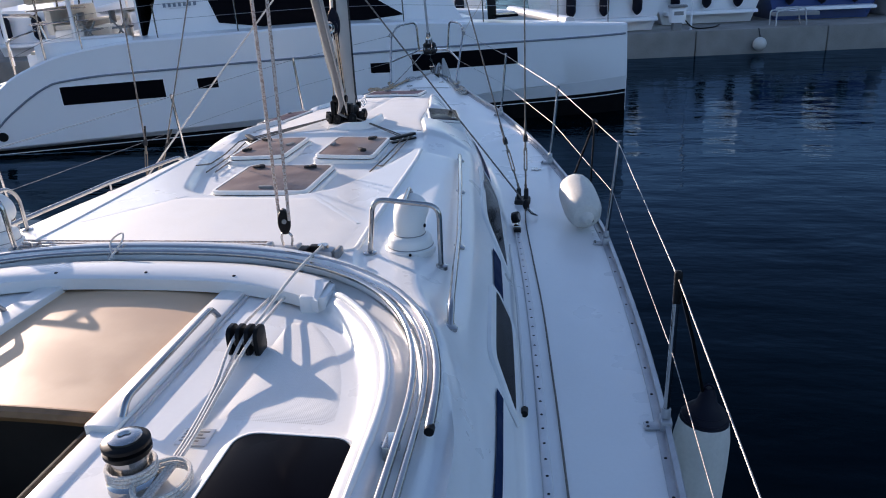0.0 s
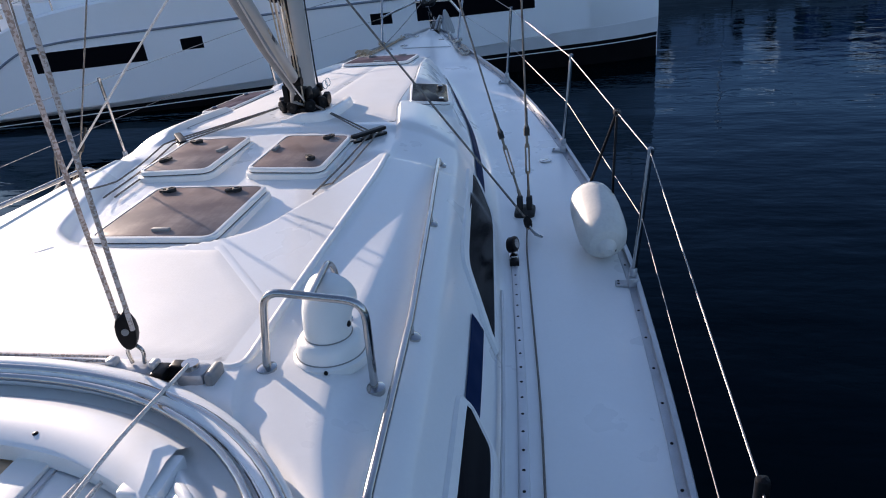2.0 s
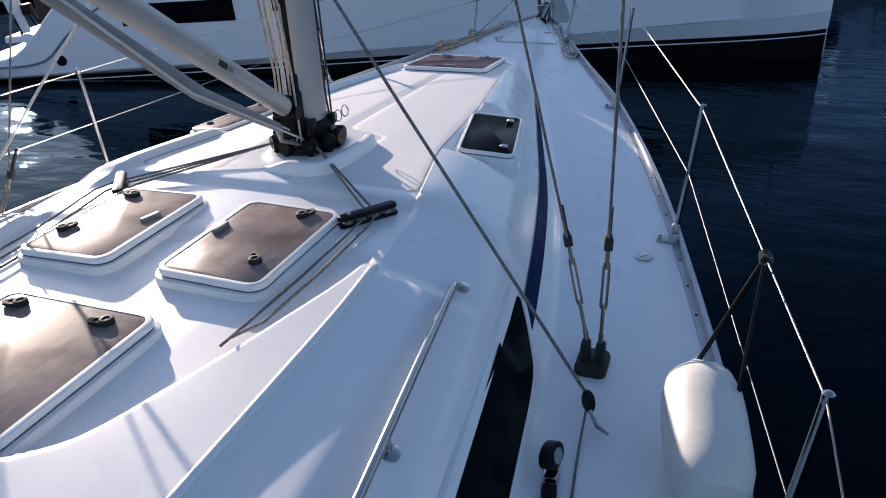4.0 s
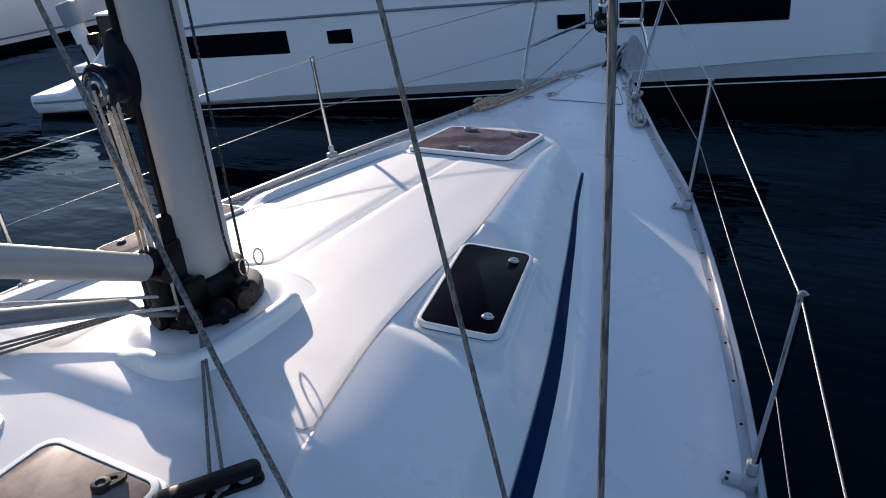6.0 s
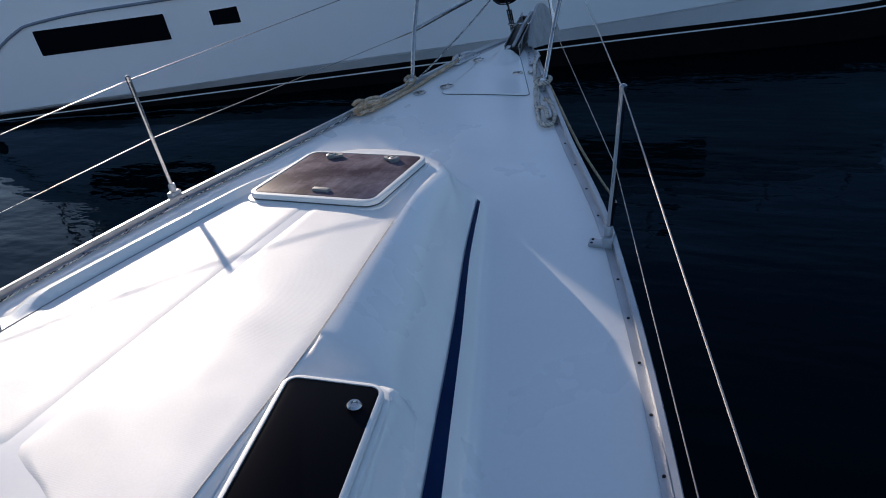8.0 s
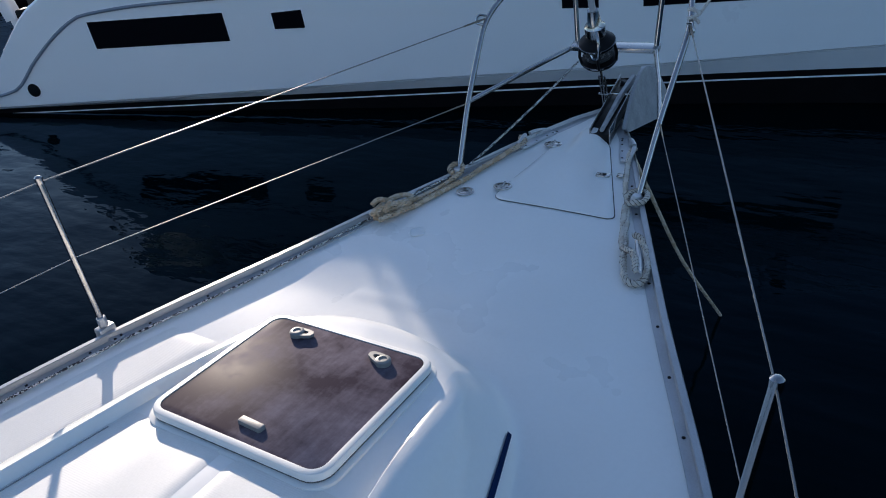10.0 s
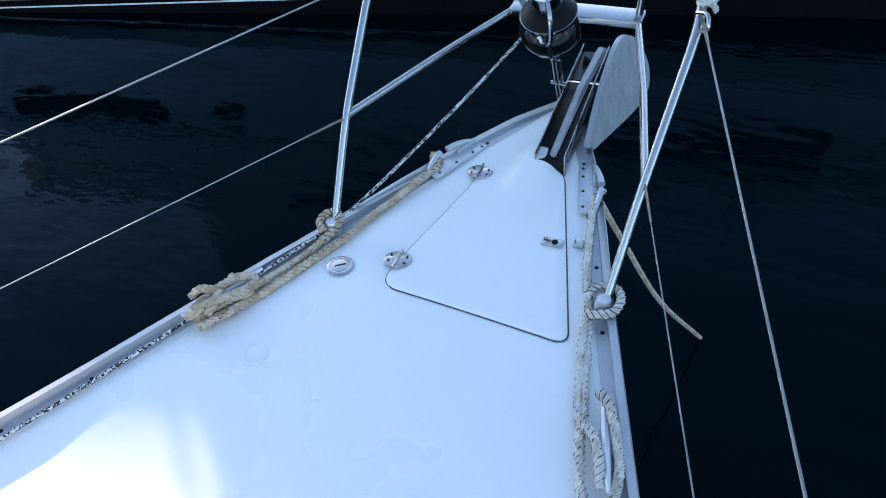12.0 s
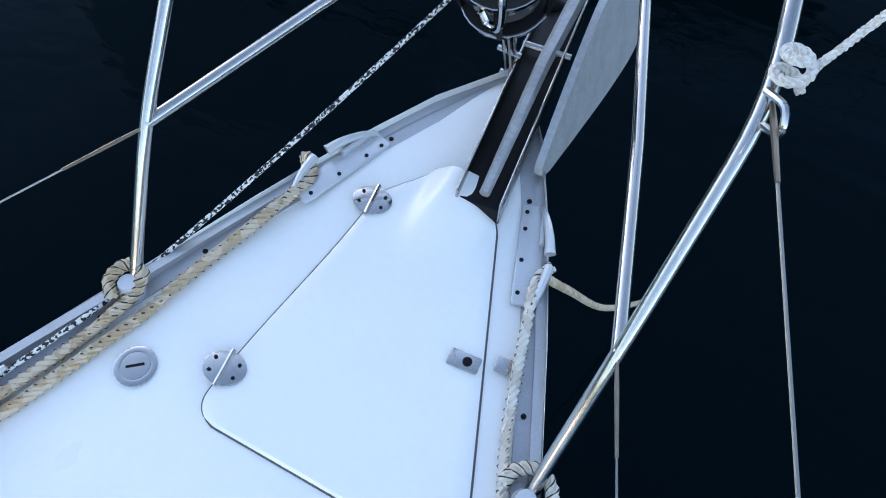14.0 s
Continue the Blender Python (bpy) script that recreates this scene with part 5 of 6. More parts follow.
    za, zb = plan_z(0.925, -1.43), plan_z(1.257, -1.43)
    part("hoop", tube(bent([(s * 0.925, -1.44, za), (s * 0.955, -1.425, 0.775), (s * 1.262, -1.425, 0.742), (s * 1.262, -1.44, zb)], 0.06), 0.0125, 12), M_STEEL, gd)
    part("hoop", tube(bent([(s * 1.10, -1.42, 0.757), (s * 1.085, -1.20, 0.762), (s * 1.08, -1.14, 0.70), (s * 1.08, -1.13, plan_z(1.08, -1.13))], 0.05), 0.011, 12), M_STEEL, gd)
    for x, y, z in ((0.925, -1.44, za), (1.262, -1.44, zb), (1.08, -1.13, plan_z(1.08, -1.13))):
        part("foot", moved(lathe([(0.032, -0.012), (0.032, 0.006), (0.016, 0.012)], 16), pose(s * x, y, z)), M_STEEL, gd)

# ---- sprayhood frame, folded flat round the coaming ----
hoodf = thing("sprayhood_frame", "folded stainless sprayhood hoops lying round the coaming", "sprayhood frame")


def arc(k, z, y_aft, n=40):
    pts = []
    for i in range(n + 1):
        t = math.pi * i / n
        c, s2 = math.cos(t), math.sin(t)
        x = k * 1.32 * math.copysign(abs(c) ** (2 / 2.3), c)
        y = -2.95 + k * 1.30 * abs(s2) ** (2 / 2.3)
        pts.append((x, y, z + 0.012 * s2))
    return [(pts[0][0], y_aft, z - 0.01)] + pts + [(pts[-1][0], y_aft, z - 0.01)]


def hoop(a, b, z_side, z_front, y_aft, n=56):
    """Half a rounded rectangle across the roof, with straight ends running aft."""
    pts = []
    for i in range(n + 1):
        c, s2 = math.cos(math.pi * i / n), math.sin(math.pi * i / n)
        pts.append((a * math.copysign(abs(c) ** 0.8, c), -2.95 + b * abs(s2) ** 0.8, z_side + (z_front - z_side) * s2))
    pts = [p for p in pts if p[1] > y_aft + 0.02]
    return [(pts[0][0], y_aft, z_side - 0.01)] + pts + [(pts[-1][0], y_aft, z_side - 0.01)]


part("hoop", tube(hoop(1.440, 1.382, 0.540, 0.578, -2.87), 0.0150, 12), M_STEEL, hoodf)
part("hoop", tube(hoop(1.402, 1.366, 0.534, 0.560, -3.35), 0.0115, 12), M_STEEL, hoodf)
part("hoop", tube(hoop(1.362, 1.352, 0.545, 0.566, -3.35), 0.0125, 12), M_STEEL, hoodf)
for sd in (1, -1):
    part("end_cap", tube([(sd * 1.440, -2.885, 0.529), (sd * 1.440, -2.860, 0.530)], 0.0155, 12), M_BLACK, hoodf, "black end cap")
    part("joint", join(box(sd * 1.345 - 0.018, sd * 1.345 + 0.018, -3.0, -2.92, 0.508, 0.552), moved(lathe([(0.012, -0.026), (0.012, 0.026)], 10), pose(sd * 1.345, -2.96, 0.53, 0, 90, 0))), M_STEEL, hoodf, "steel hinge joint")
for sd in (1, -1):
    lip = [(x, y, plan_z(x, y) + 0.004) for x, y, z in arc(0.972, 0.5, -3.3, 90) if sd * x > 0.90]
    deck_part("coaming_lip", tube(lip, [0.006] + [0.015] * (len(lip) - 2) + [0.006], 10), M_GEL)
deck_part("coaming_ridge", tube(hoop(1.412, 1.402, 0.475, 0.553, -2.75), 0.045, 16), M_GEL, "rounded white coaming ridge")

# garage lip over the front of the sliding hatch
gar = thing("hatch_garage", "white moulded cover over the sliding hatch front", "hatch cover")
gv, gf = [], []
gx = [-0.86 + 1.72 * i / 48 for i in range(49)]
for x in gx:
    yb = -1.685 - 0.165 * abs(x / 0.82) ** 3
    z = 0.535
    for dy, zz in ((0.06, z - 0.02), (0.0, z + 0.02), (-0.05, z + 0.028), (-0.165, z + 0.014), (-0.178, z + 0.006), (-0.178, z - 0.045)):
        gv.append((x, yb + dy, zz))
gf = [(i * 6 + j, i * 6 + j + 1, (i + 1) * 6 + j + 1, (i + 1) * 6 + j) for i in range(48) for j in range(5)]
part("cover", (gv, gf), M_GEL, gar)
part("side_tab", box(0.772, 0.885, -2.03, -1.88, 0.44, 0.548, 0.008), M_GEL, gar)
part("side_tab", box(-0.885, -0.772, -2.03, -1.88, 0.44, 0.548, 0.008), M_GEL, gar)
for x in (-0.42, 0.0, 0.42):
    part("bolt", moved(lathe([(0.008, 0), (0.008, 0.004), (0.004, 0.006)], 10), pose(x, -1.815 - 0.165 * abs(x / 0.82) ** 3, 0.5515)), M_BLACK, gar)

slide = thing("sliding_hatch", "tan tinted acrylic sliding companionway hatch, half open", "sliding hatch")
part("panel", ([(x, y, 0.462 + 0.012 * (1 - (x / 0.38) ** 2) + dz) for dz in (0, 0.012) for y in (-2.80, -1.78) for x in [-0.385 + 0.77 * i / 16 for i in range(17)]],
               [(i, i + 17, i + 18, i + 1) for i in range(16)] + [(34 + i, 35 + i, 52 + i, 51 + i) for i in range(16)] + [(i, i + 1, i + 35, i + 34) for i in range(16)] + [(17 + i, 51 + i, 52 + i, 18 + i) for i in range(16)]), M_TAN, slide)
part("aft_edge", tube([(x, -2.81, 0.464 + 0.012 * (1 - (x / 0.38) ** 2)) for x in [-0.385 + 0.77 * i / 16 for i in range(17)]], 0.026, 8), M_WOOD, slide, "wooden aft edge")
for sd in (1, -1):
    rl = thing("hatch_runner", "white and aluminium runner of the sliding hatch", "hatch runner", None, "hatch runners")
    part("beam", box(sd * 0.43 - 0.055, sd * 0.43 + 0.055, -2.90, -1.76, 0.44, 0.505, 0.006), M_WPLAST, rl)
    part("track", box(sd * 0.497 - 0.01, sd * 0.497 + 0.01, -2.90, -1.76, 0.44, 0.492, 0.003), M_ALU, rl)
    part("coaming", box(sd * 0.44 - 0.05, sd * 0.44 + 0.05, -3.6, -2.90, 0.30, 0.49, 0.02), M_GEL, rl)
    grab = part("grab_rail", tube(bent([(sd * 0.47, -2.84, 0.50), (sd * 0.47, -2.80, 0.545), (sd * 0.47, -2.18, 0.560), (sd * 0.47, -2.13, 0.505)], 0.03), 0.012, 10), M_STEEL, rl, "stainless grab rail")
    part("rope_organiser", moved(join(*[slab(rrect(0.115, 0.085, 0.03, 4), -0.008 + 0.034 * k, 0.008 + 0.034 * k, 0.004) for k in (-1.5, -0.5, 0.5, 1.5)]), pose(sd * 0.685, -2.36, 0.525, 0, 90, 0)), M_BLACK, rl, "black three-sheave rope block")
    part("sheave", moved(lathe([(0.022, -0.05), (0.022, 0.05)], 12), pose(sd * 0.685, -2.36, 0.525, 0, 90, 0)), M_GREY, rl)
comp = thing("companionway_boards", "varnished teak companionway sill in the dark opening", "companionway")
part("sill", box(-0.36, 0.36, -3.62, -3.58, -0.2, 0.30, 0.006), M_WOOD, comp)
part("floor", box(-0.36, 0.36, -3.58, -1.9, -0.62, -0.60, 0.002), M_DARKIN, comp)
# thin dark sheets added over the white walls, for the opening's shade
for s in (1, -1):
    part("shade_lining", box(s * 0.352 - 0.006, s * 0.352 + 0.006, -3.60, -2.60, -0.60, 0.462, 0.002), M_DARKIN, comp)
part("shade_lining", box(-0.346, 0.346, -2.645, -2.633, -0.60, 0.43, 0.002), M_DARKIN, comp)

# ---- mainsheet traveller ----
trv = thing("mainsheet_traveller", "aluminium mainsheet traveller track across the cabin roof", "traveller")
TZ = plan_z(0, -1.50)
part("beam", box(-0.82, 0.80, -1.555, -1.505, TZ - 0.02, TZ + 0.034, 0.006), M_RAIL, trv)
for sd in (1, -1):
    part("end_fitting", box(sd * 0.80 - 0.014, sd * 0.80 + 0.014, -1.572, -1.488, TZ - 0.04, TZ + 0.060, 0.01), M_GREY, trv, "grey control end")
    part("sheave", moved(lathe([(0.026, -0.01), (0.026, 0.01)], 14), pose(sd * 0.73, -1.53, TZ + 0.066)), M_STEEL, trv)
car = part("car", join(box(0.44, 0.625, -1.572, -1.488, TZ + 0.012, TZ + 0.066, 0.024), box(0.455, 0.49, -1.55, -1.51, TZ + 0.06, TZ + 0.086, 0.01), box(0.60, 0.625, -1.55, -1.51, TZ + 0.06, TZ + 0.080, 0.008)), M_RAIL, trv, "silver ball-bearing car")
part("stop", box(0.69, 0.785, -1.572, -1.488, TZ + 0.010, TZ + 0.060, 0.022), M_RAIL, car, "grey control-line stop")
part("cam_cleat", join(box(0.625, 0.69, -1.555, -1.505, TZ + 0.010, TZ + 0.050, 0.01), box(0.62, 0.665, -1.585, -1.515, TZ + 0.048, TZ + 0.068, 0.008), box(0.665, 0.72, -1.545, -1.505, TZ + 0.05, TZ + 0.072, 0.006)), M_BLACK, car, "black cam cleat")
part("shackle", tube(smooth_path([(0.54, -1.53, TZ + 0.07), (0.535, -1.53, TZ + 0.115), (0.56, -1.53, TZ + 0.135), (0.585, -1.53, TZ + 0.115), (0.58, -1.53, TZ + 0.07)], 4), 0.006, 8), M_STEEL, car)
for i in range(4):
    part("control_line", tube([(-0.80, -1.56 + 0.014 * i, TZ + 0.050 + 0.009 * i), (0.47, -1.555 + 0.013 * i, TZ + 0.054 + 0.009 * i)], 0.0048, 6), M_MSHEET, trv)
part("tail_loop", tube(smooth_path([(-0.35, -1.55, TZ + 0.06), (-0.30, -1.60, TZ + 0.05), (-0.27, -1.66, TZ + 0.04), (-0.24, -1.58, TZ + 0.10), (-0.27, -1.52, TZ + 0.12), (-0.31, -1.56, TZ + 0.09), (-0.25, -1.66, TZ + 0.045)], 6), 0.0045, 8), M_WROPE, trv)
ms = thing("mainsheet", "white flecked mainsheet on a black block rising to the boom", "rope")
part("block", moved(slab(oval(0.030, 0.060, 16), -0.018, 0.018, 0.008), pose(0.56, -1.54, TZ + 0.19, 90, 0, 20)), M_BLACK, ms, "black mainsheet block")
part("sheave", moved(lathe([(0.011, -0.021), (0.011, 0.021)], 14), pose(0.56, -1.54, TZ + 0.195, 90, 0, 20)), M_GREY, ms)
part("rope", tube([(0.535, -1.53, TZ + 0.20), (0.60, -1.70, 2.1), (0.63, -1.78, 2.38)], 0.0074, 8), M_MSHEET, ms)
part("rope", tube([(0.588, -1.55, TZ + 0.20), (0.68, -1.72, 2.1), (0.70, -1.80, 2.36)], 0.0074, 8), M_MSHEET, ms)
cl = thing("control_lines", "white flecked control lines running aft to the winch", "rope")
for i, x in enumerate((0.651, 0.685, 0.719)):
    part("rope", tube(smooth_path(([(0.73, -1.54, TZ + 0.075), (0.715, -1.90, 0.592), (0.700, -2.26, 0.560)] if i == 1 else [(x * 0.8 + 0.10, -1.86, 0.500)]) + [(x, -2.36, 0.552), (0.70 + 0.012 * i, -2.68, 0.515), (0.735 + 0.010 * i, -2.98, 0.508), (0.74 + 0.008 * i, -3.25, 0.508), (0.74, -3.7, 0.50)], 5), 0.0060, 8), M_WROPE, cl)
for sd in (1, -1):
    rc = thing("rope_organiser", "black plastic deck rope organiser", "rope organiser", pose(sd * 0.615, 0.98, plan_z(0.615, 0.98), 0, 0, -sd * 37), "rope organisers")
    part("body", join(slab(rrect(0.05, 0.26, 0.02, 4), 0, 0.012, 0.003), slab(rrect(0.048, 0.255, 0.02, 4), 0.030, 0.048, 0.008)), M_BLACK, rc)
    for k in (-0.085, -0.028, 0.028, 0.085):
        part("sheave", moved(lathe([(0.020, 0.012), (0.014, 0.021), (0.020, 0.030)], 12), Matrix.Translation((0, k, 0))), M_GREY, rc)
    hl = thing("halyard", "pair of grey halyards led aft over the roof" if sd > 0 else "three grey-brown halyards led aft over the roof", "rope", None, "led-aft halyards")
    for k in range(2 if sd > 0 else 3):
        x1 = 0.60 + 0.045 * k if sd > 0 else 0.54 + 0.065 * k
        part("rope", tube([(sd * 0.10, 1.50, plan_z(0.1, 1.5) + 0.05), (sd * x1, 1.0, plan_z(x1, 1.0) + 0.024), (sd * (x1 + 0.02), 0.9, plan_z(x1, 0.9) + 0.026)] + [(sd * (x1 + 0.0 - (0.62 - y) * 0.05), y, plan_z(x1, y) + 0.020) for y in (0.6, 0.5, 0.4, 0.3, 0.2, 0.05)], 0.0050, 8), M_GROPE, hl)

# ---- winch and panel by the companionway ----
for sd in (1, -1):
    w = thing("winch", "black and chrome sheet winch with rope turns", "winch", pose(sd * 0.665, -3.12, plan_z(0.665, -3.12)), "roof winches")
    part("drum", lathe([(0.070, 0), (0.070, 0.02), (0.058, 0.03), (0.048, 0.07), (0.052, 0.10)], 24), M_STEEL, w)
    part("self_tailer", lathe([(0.058, 0.10), (0.064, 0.108), (0.064, 0.118), (0.050, 0.124), (0.064, 0.130), (0.064, 0.140), (0.056, 0.146)], 24), M_BLACK, w)
    part("top", lathe([(0.045, 0.146), (0.045, 0.152), (0.030, 0.158), (0.018, 0.158), (0.013, 0.150)], 20), M_STEEL, w)
    for z in (0.04, 0.052, 0.064):
        part("rope_turn", tube([(0.064 * math.cos(2 * math.pi * j / 20), 0.064 * math.sin(2 * math.pi * j / 20), z) for j in range(20)], 0.006, 6, True), M_WROPE, w)
    part("rope_coil", join(*[tube([(0.10 + 0.07 * math.cos(2 * math.pi * j / 20), -0.03 + 0.09 * math.sin(2 * math.pi * j / 20), 0.02 + z) for j in range(20)], 0.006, 6, True) for z in (0.0, 0.013, 0.026)]), M_WROPE, w)
np_ = thing("builders_plate", "small engraved grey plate with worn writing", "plate", pose(0.735, -2.90, plan_z(0.735, -2.90) + 0.001))
part("plate", slab(rrect(0.10, 0.085, 0.004, 2), 0, 0.003, 0.001), M_ALU, np_)
for j in range(4):
    part("writing_bar", box(-0.04, 0.035 - 0.015 * (j % 2), 0.022 - 0.016 * j, 0.029 - 0.016 * j, 0.003, 0.0038, 0.0003), M_GREY, np_)

# ---- fenders ----
FPROF = [(0.02, -0.36), (0.035, -0.34), (0.05, -0.30), (0.085, -0.278), (0.112, -0.238), (0.127, -0.17), (0.131, -0.08), (0.131, 0.08), (0.127, 0.17), (0.112, 0.238), (0.085, 0.278), (0.05, 0.30), (0.035, 0.34), (0.02, 0.36)]


def fender(m, sc, ends, label):
    f = thing("fender", label, "fender", m, "fenders")
    c = 4 if ends is M_FNAVY else 3
    body = FPROF[c:14 - c]
    part("body", lathe([(r * sc[0], z * sc[1]) for r, z in body], 28), M_FENDER, f)
    lo = [(r * sc[0], z * sc[1]) for r, z in FPROF[:c + 1]]
    hi = [(r * sc[0], z * sc[1]) for r, z in FPROF[13 - c:]]
    part("end", lathe(lo, 24), ends, f)
    part("end", lathe(hi, 24), ends, f)
    part("eye", moved(tube([(0.02 * math.cos(2 * math.pi * j / 12), 0, 0.02 * math.sin(2 * math.pi * j / 12)) for j in range(12)], 0.007, 6, True), Matrix.Translation((0, 0, 0.355 * sc[1]))), ends, f)
    part("valve", moved(lathe([(0.016, -0.01), (0.016, 0.012)], 12), Matrix.Translation((0.03, 0.03, -0.285 * sc[1]))), M_BLACK, f)
    for z in (0.27, 0.25):
        part("rib", tube([((0.087 if z > 0.26 else 0.105) * sc[0] * math.cos(2 * math.pi * j / 24), (0.087 if z > 0.26 else 0.105) * sc[0] * math.sin(2 * math.pi * j / 24), z * sc[1]) for j in range(24)], 0.005, 6, True), ends, f)
    return f


ax = Vector((-0.10, 0.56, 0.13)).normalized()
fender(Matrix.Translation((1.955, 0.47, 0.185)) @ Vector((0, 0, 1)).rotation_difference(ax).to_matrix().to_4x4(), (0.98, 0.80), M_FENDER, "white vinyl fender lying on the side deck against a stanchion")
lan = thing("fender_lanyard", "black fender lanyard tied to the lifeline", "rope", None, "fender lanyards")
q = tops[1][2].lerp(tops[1][3], 0.32)
part("rope", tube([Vector((1.955, 0.47, 0.185)) + ax * 0.29, q + Vector((0, 0, 0.0))], 0.008, 8), M_BLACK, lan)
part("rope", tube([q, q + Vector((-0.02, -0.15, -0.30)), lows[1][2].lerp(lows[1][3], 0.3) + Vector((0.0, 0, -0.25))], 0.007, 8), M_BLACK, lan)
part("knot", join(*[moved(tube([(0.014 * math.cos(2 * math.pi * j / 10), 0.014 * math.sin(2 * math.pi * j / 10), k) for j in range(10)], 0.007, 6, True), Matrix.Translation(q) @ Vector((0, 0, 1)).rotation_difference(Vector((-0.1, 1, 0))).to_matrix().to_4x4()) for k in (-0.014, 0, 0.014)]), M_DROPE, lan)
fender(pose(2.41, -1.80, -0.385, 0, 3, 0), (0.92, 1.25), M_FNAVY, "white fender with navy ends hanging outside the hull")
lan = thing("fender_lanyard", "black fender lanyard tied to the stanchion", "rope", None, "fender lanyards")
part("rope", tube([(2.41, -1.80, 0.04), (2.33, -1.9, 0.35), tops[1][1]], 0.008, 8), M_BLACK, lan)
part("knot", moved(slab(rrect(0.03, 0.03, 0.01, 3), -0.10, 0.03, 0.01), Matrix.Translation(tops[1][1])), M_BLACK, lan)

lan = thing("fender_lanyard", "black line lashed round a stanchion top with a hanging tail", "rope", None, "fender lanyards")
q = tops[-1][2]
part("knot", moved(lathe([(0.016, -0.07), (0.021, -0.05), (0.019, -0.02), (0.022, 0.0), (0.014, 0.012)], 10), Matrix.Translation(q)), M_BLACK, lan)
part("tail", tube([q + Vector((-0.012, 0.03, -0.04)), q + Vector((-0.025, 0.05, -0.30)), q + Vector((-0.02, 0.06, -0.60))], 0.006, 6), M_BLACK, lan)

# curved dam moulded round the mast foot
dam_line = smooth_path([(-0.05, 1.30, 0), (0.03, 1.285, 0), (0.12, 1.275, 0), (0.20, 1.288, 0), (0.252, 1.345, 0), (0.272, 1.44, 0), (0.278, 1.56, 0), (0.276, 1.70, 0), (0.256, 1.79, 0)], 6)
dv, df = [], []
dam_n = len(dam_line)
for i, p in enumerate(dam_line):
    d = (dam_line[min(i + 1, dam_n - 1)] - dam_line[max(i - 1, 0)]).normalized()
    out = Vector((d.y, -d.x, 0))
    f = i / (dam_n - 1)
    top = 0.056 * (0.25 + 0.75 * step(0.0, 0.22, f)) * (1 - 0.35 * step(0.96, 1.0, f))
    for o, z in ((0.034, -0.004), (0.026, 0.3), (0.020, 0.82), (0.012, 0.97), (0.0, 1.0), (-0.018, 1.0), (-0.028, 0.90), (-0.033, 0.6), (-0.037, -0.004)):
        q = p + out * (o * (1 - 0.45 * step(0.97, 1.0, f)))
        dv.append((q.x, q.y, plan_z(p.x, p.y) + (z * top if z > 0 else z)))
df = [(i * 9 + j, i * 9 + j + 1, (i + 1) * 9 + j + 1, (i + 1) * 9 + j) for i in range(dam_n - 1) for j in range(8)] + [tuple(range(8, -1, -1)), tuple((dam_n - 1) * 9 + j for j in range(9))]
deck_part("mast_dam", (dv, [tuple(reversed(f)) for f in df]), M_GEL, "raised moulded dam beside the mast foot", 50)

# ---- the catamaran lying across the bow ----
CAT = Matrix.Translation((3.48, 11.80, -0.974)) @ Matrix(((0.9575, -0.2871, -0.0284), (0.287, 0.9579, -0.0085), (0.0297, 0.0, 0.9996))).to_4x4()
cat = thing("catamaran", "large white cruising catamaran with dark hull windows moored ahead", "catamaran", CAT)
SHEER = hermite([(-14.25, 0.46), (-13.6, 0.49), (-13.2, 0.70), (-12.62, 1.20), (-12.3, 1.45), (-11.85, 1.65), (-11.15, 1.85), (-9.8, 1.97), (-7, 1.97), (-4.9, 1.89), (-2.66, 1.69), (-0.15, 1.48)])
CHINE = hermite([(-14.3, 0.16), (-11.4, 0.19), (-7, 0.26), (-4.4, 0.29), (-2.1, 0.38), (-0.1, 0.42)])


def cat_hull(v0, flip=False, cut=(None, None)):
    us = [-14.25 + 0.2 * i for i in range(71)] + [-0.18]
    vs, fs = [], []
    for u in us:
        w = 0.85 * min(1.0, (0.03 + max(0.0, -0.18 - u) / 5.0) ** 0.55) if u > -5 else 0.85
        top = SHEER(u)
        flare = 0.10 * (1 - step(-3, 0, u))
        rows = [(w - flare - 0.12, -1.0), (w - flare - 0.05, 0.13), (w - flare, CHINE(u)), (w - flare * 0.6, CHINE(u) + 0.02), (w, top * 0.65), (w, top - 0.04), (w - 0.04, top)]
        vc = v0 - 0.55 * step(-5.5, -0.1, u)
        for o, h in rows:
            vs.append((u, vc - o, h))
        for o, h in reversed(rows):
            vs.append((u, vc + o, h))
    n = 14
    fs = [(i * n + j, i * n + j + 1, (i + 1) * n + j + 1, (i + 1) * n + j) for i in range(len(us) - 1) for j in range(n - 1)]
    fs.append(tuple(range(n)))
    fs.append(tuple((len(us) - 1) * n + j for j in range(n - 1, -1, -1)))
    return vs, [tuple(reversed(f)) for f in fs]


def hull_side(u, h, lift=0.0):
    """Point on the near topside of the near hull."""
    w = 0.85 * min(1.0, (0.03 + max(0.0, -0.18 - u) / 5.0) ** 0.55) if u > -5 else 0.85
    flare = 0.10 * (1 - step(-3, 0, u))
    c, top = CHINE(u), SHEER(u)
    if h < 0.13:
        o = w - flare - 0.05 - 0.07 * (0.13 - h) / 1.13
    elif h < c:
        o = w - flare - 0.05 + 0.05 * (h - 0.13) / max(0.05, c - 0.13)
    elif h < top * 0.65:
        o = w - flare * 0.6 + flare * 0.6 * (h - c) / (top * 0.65 - c)
    else:
        o = w
    return (u, 0.85 - 0.55 * step(-5.5, -0.1, u) - o - lift, h)


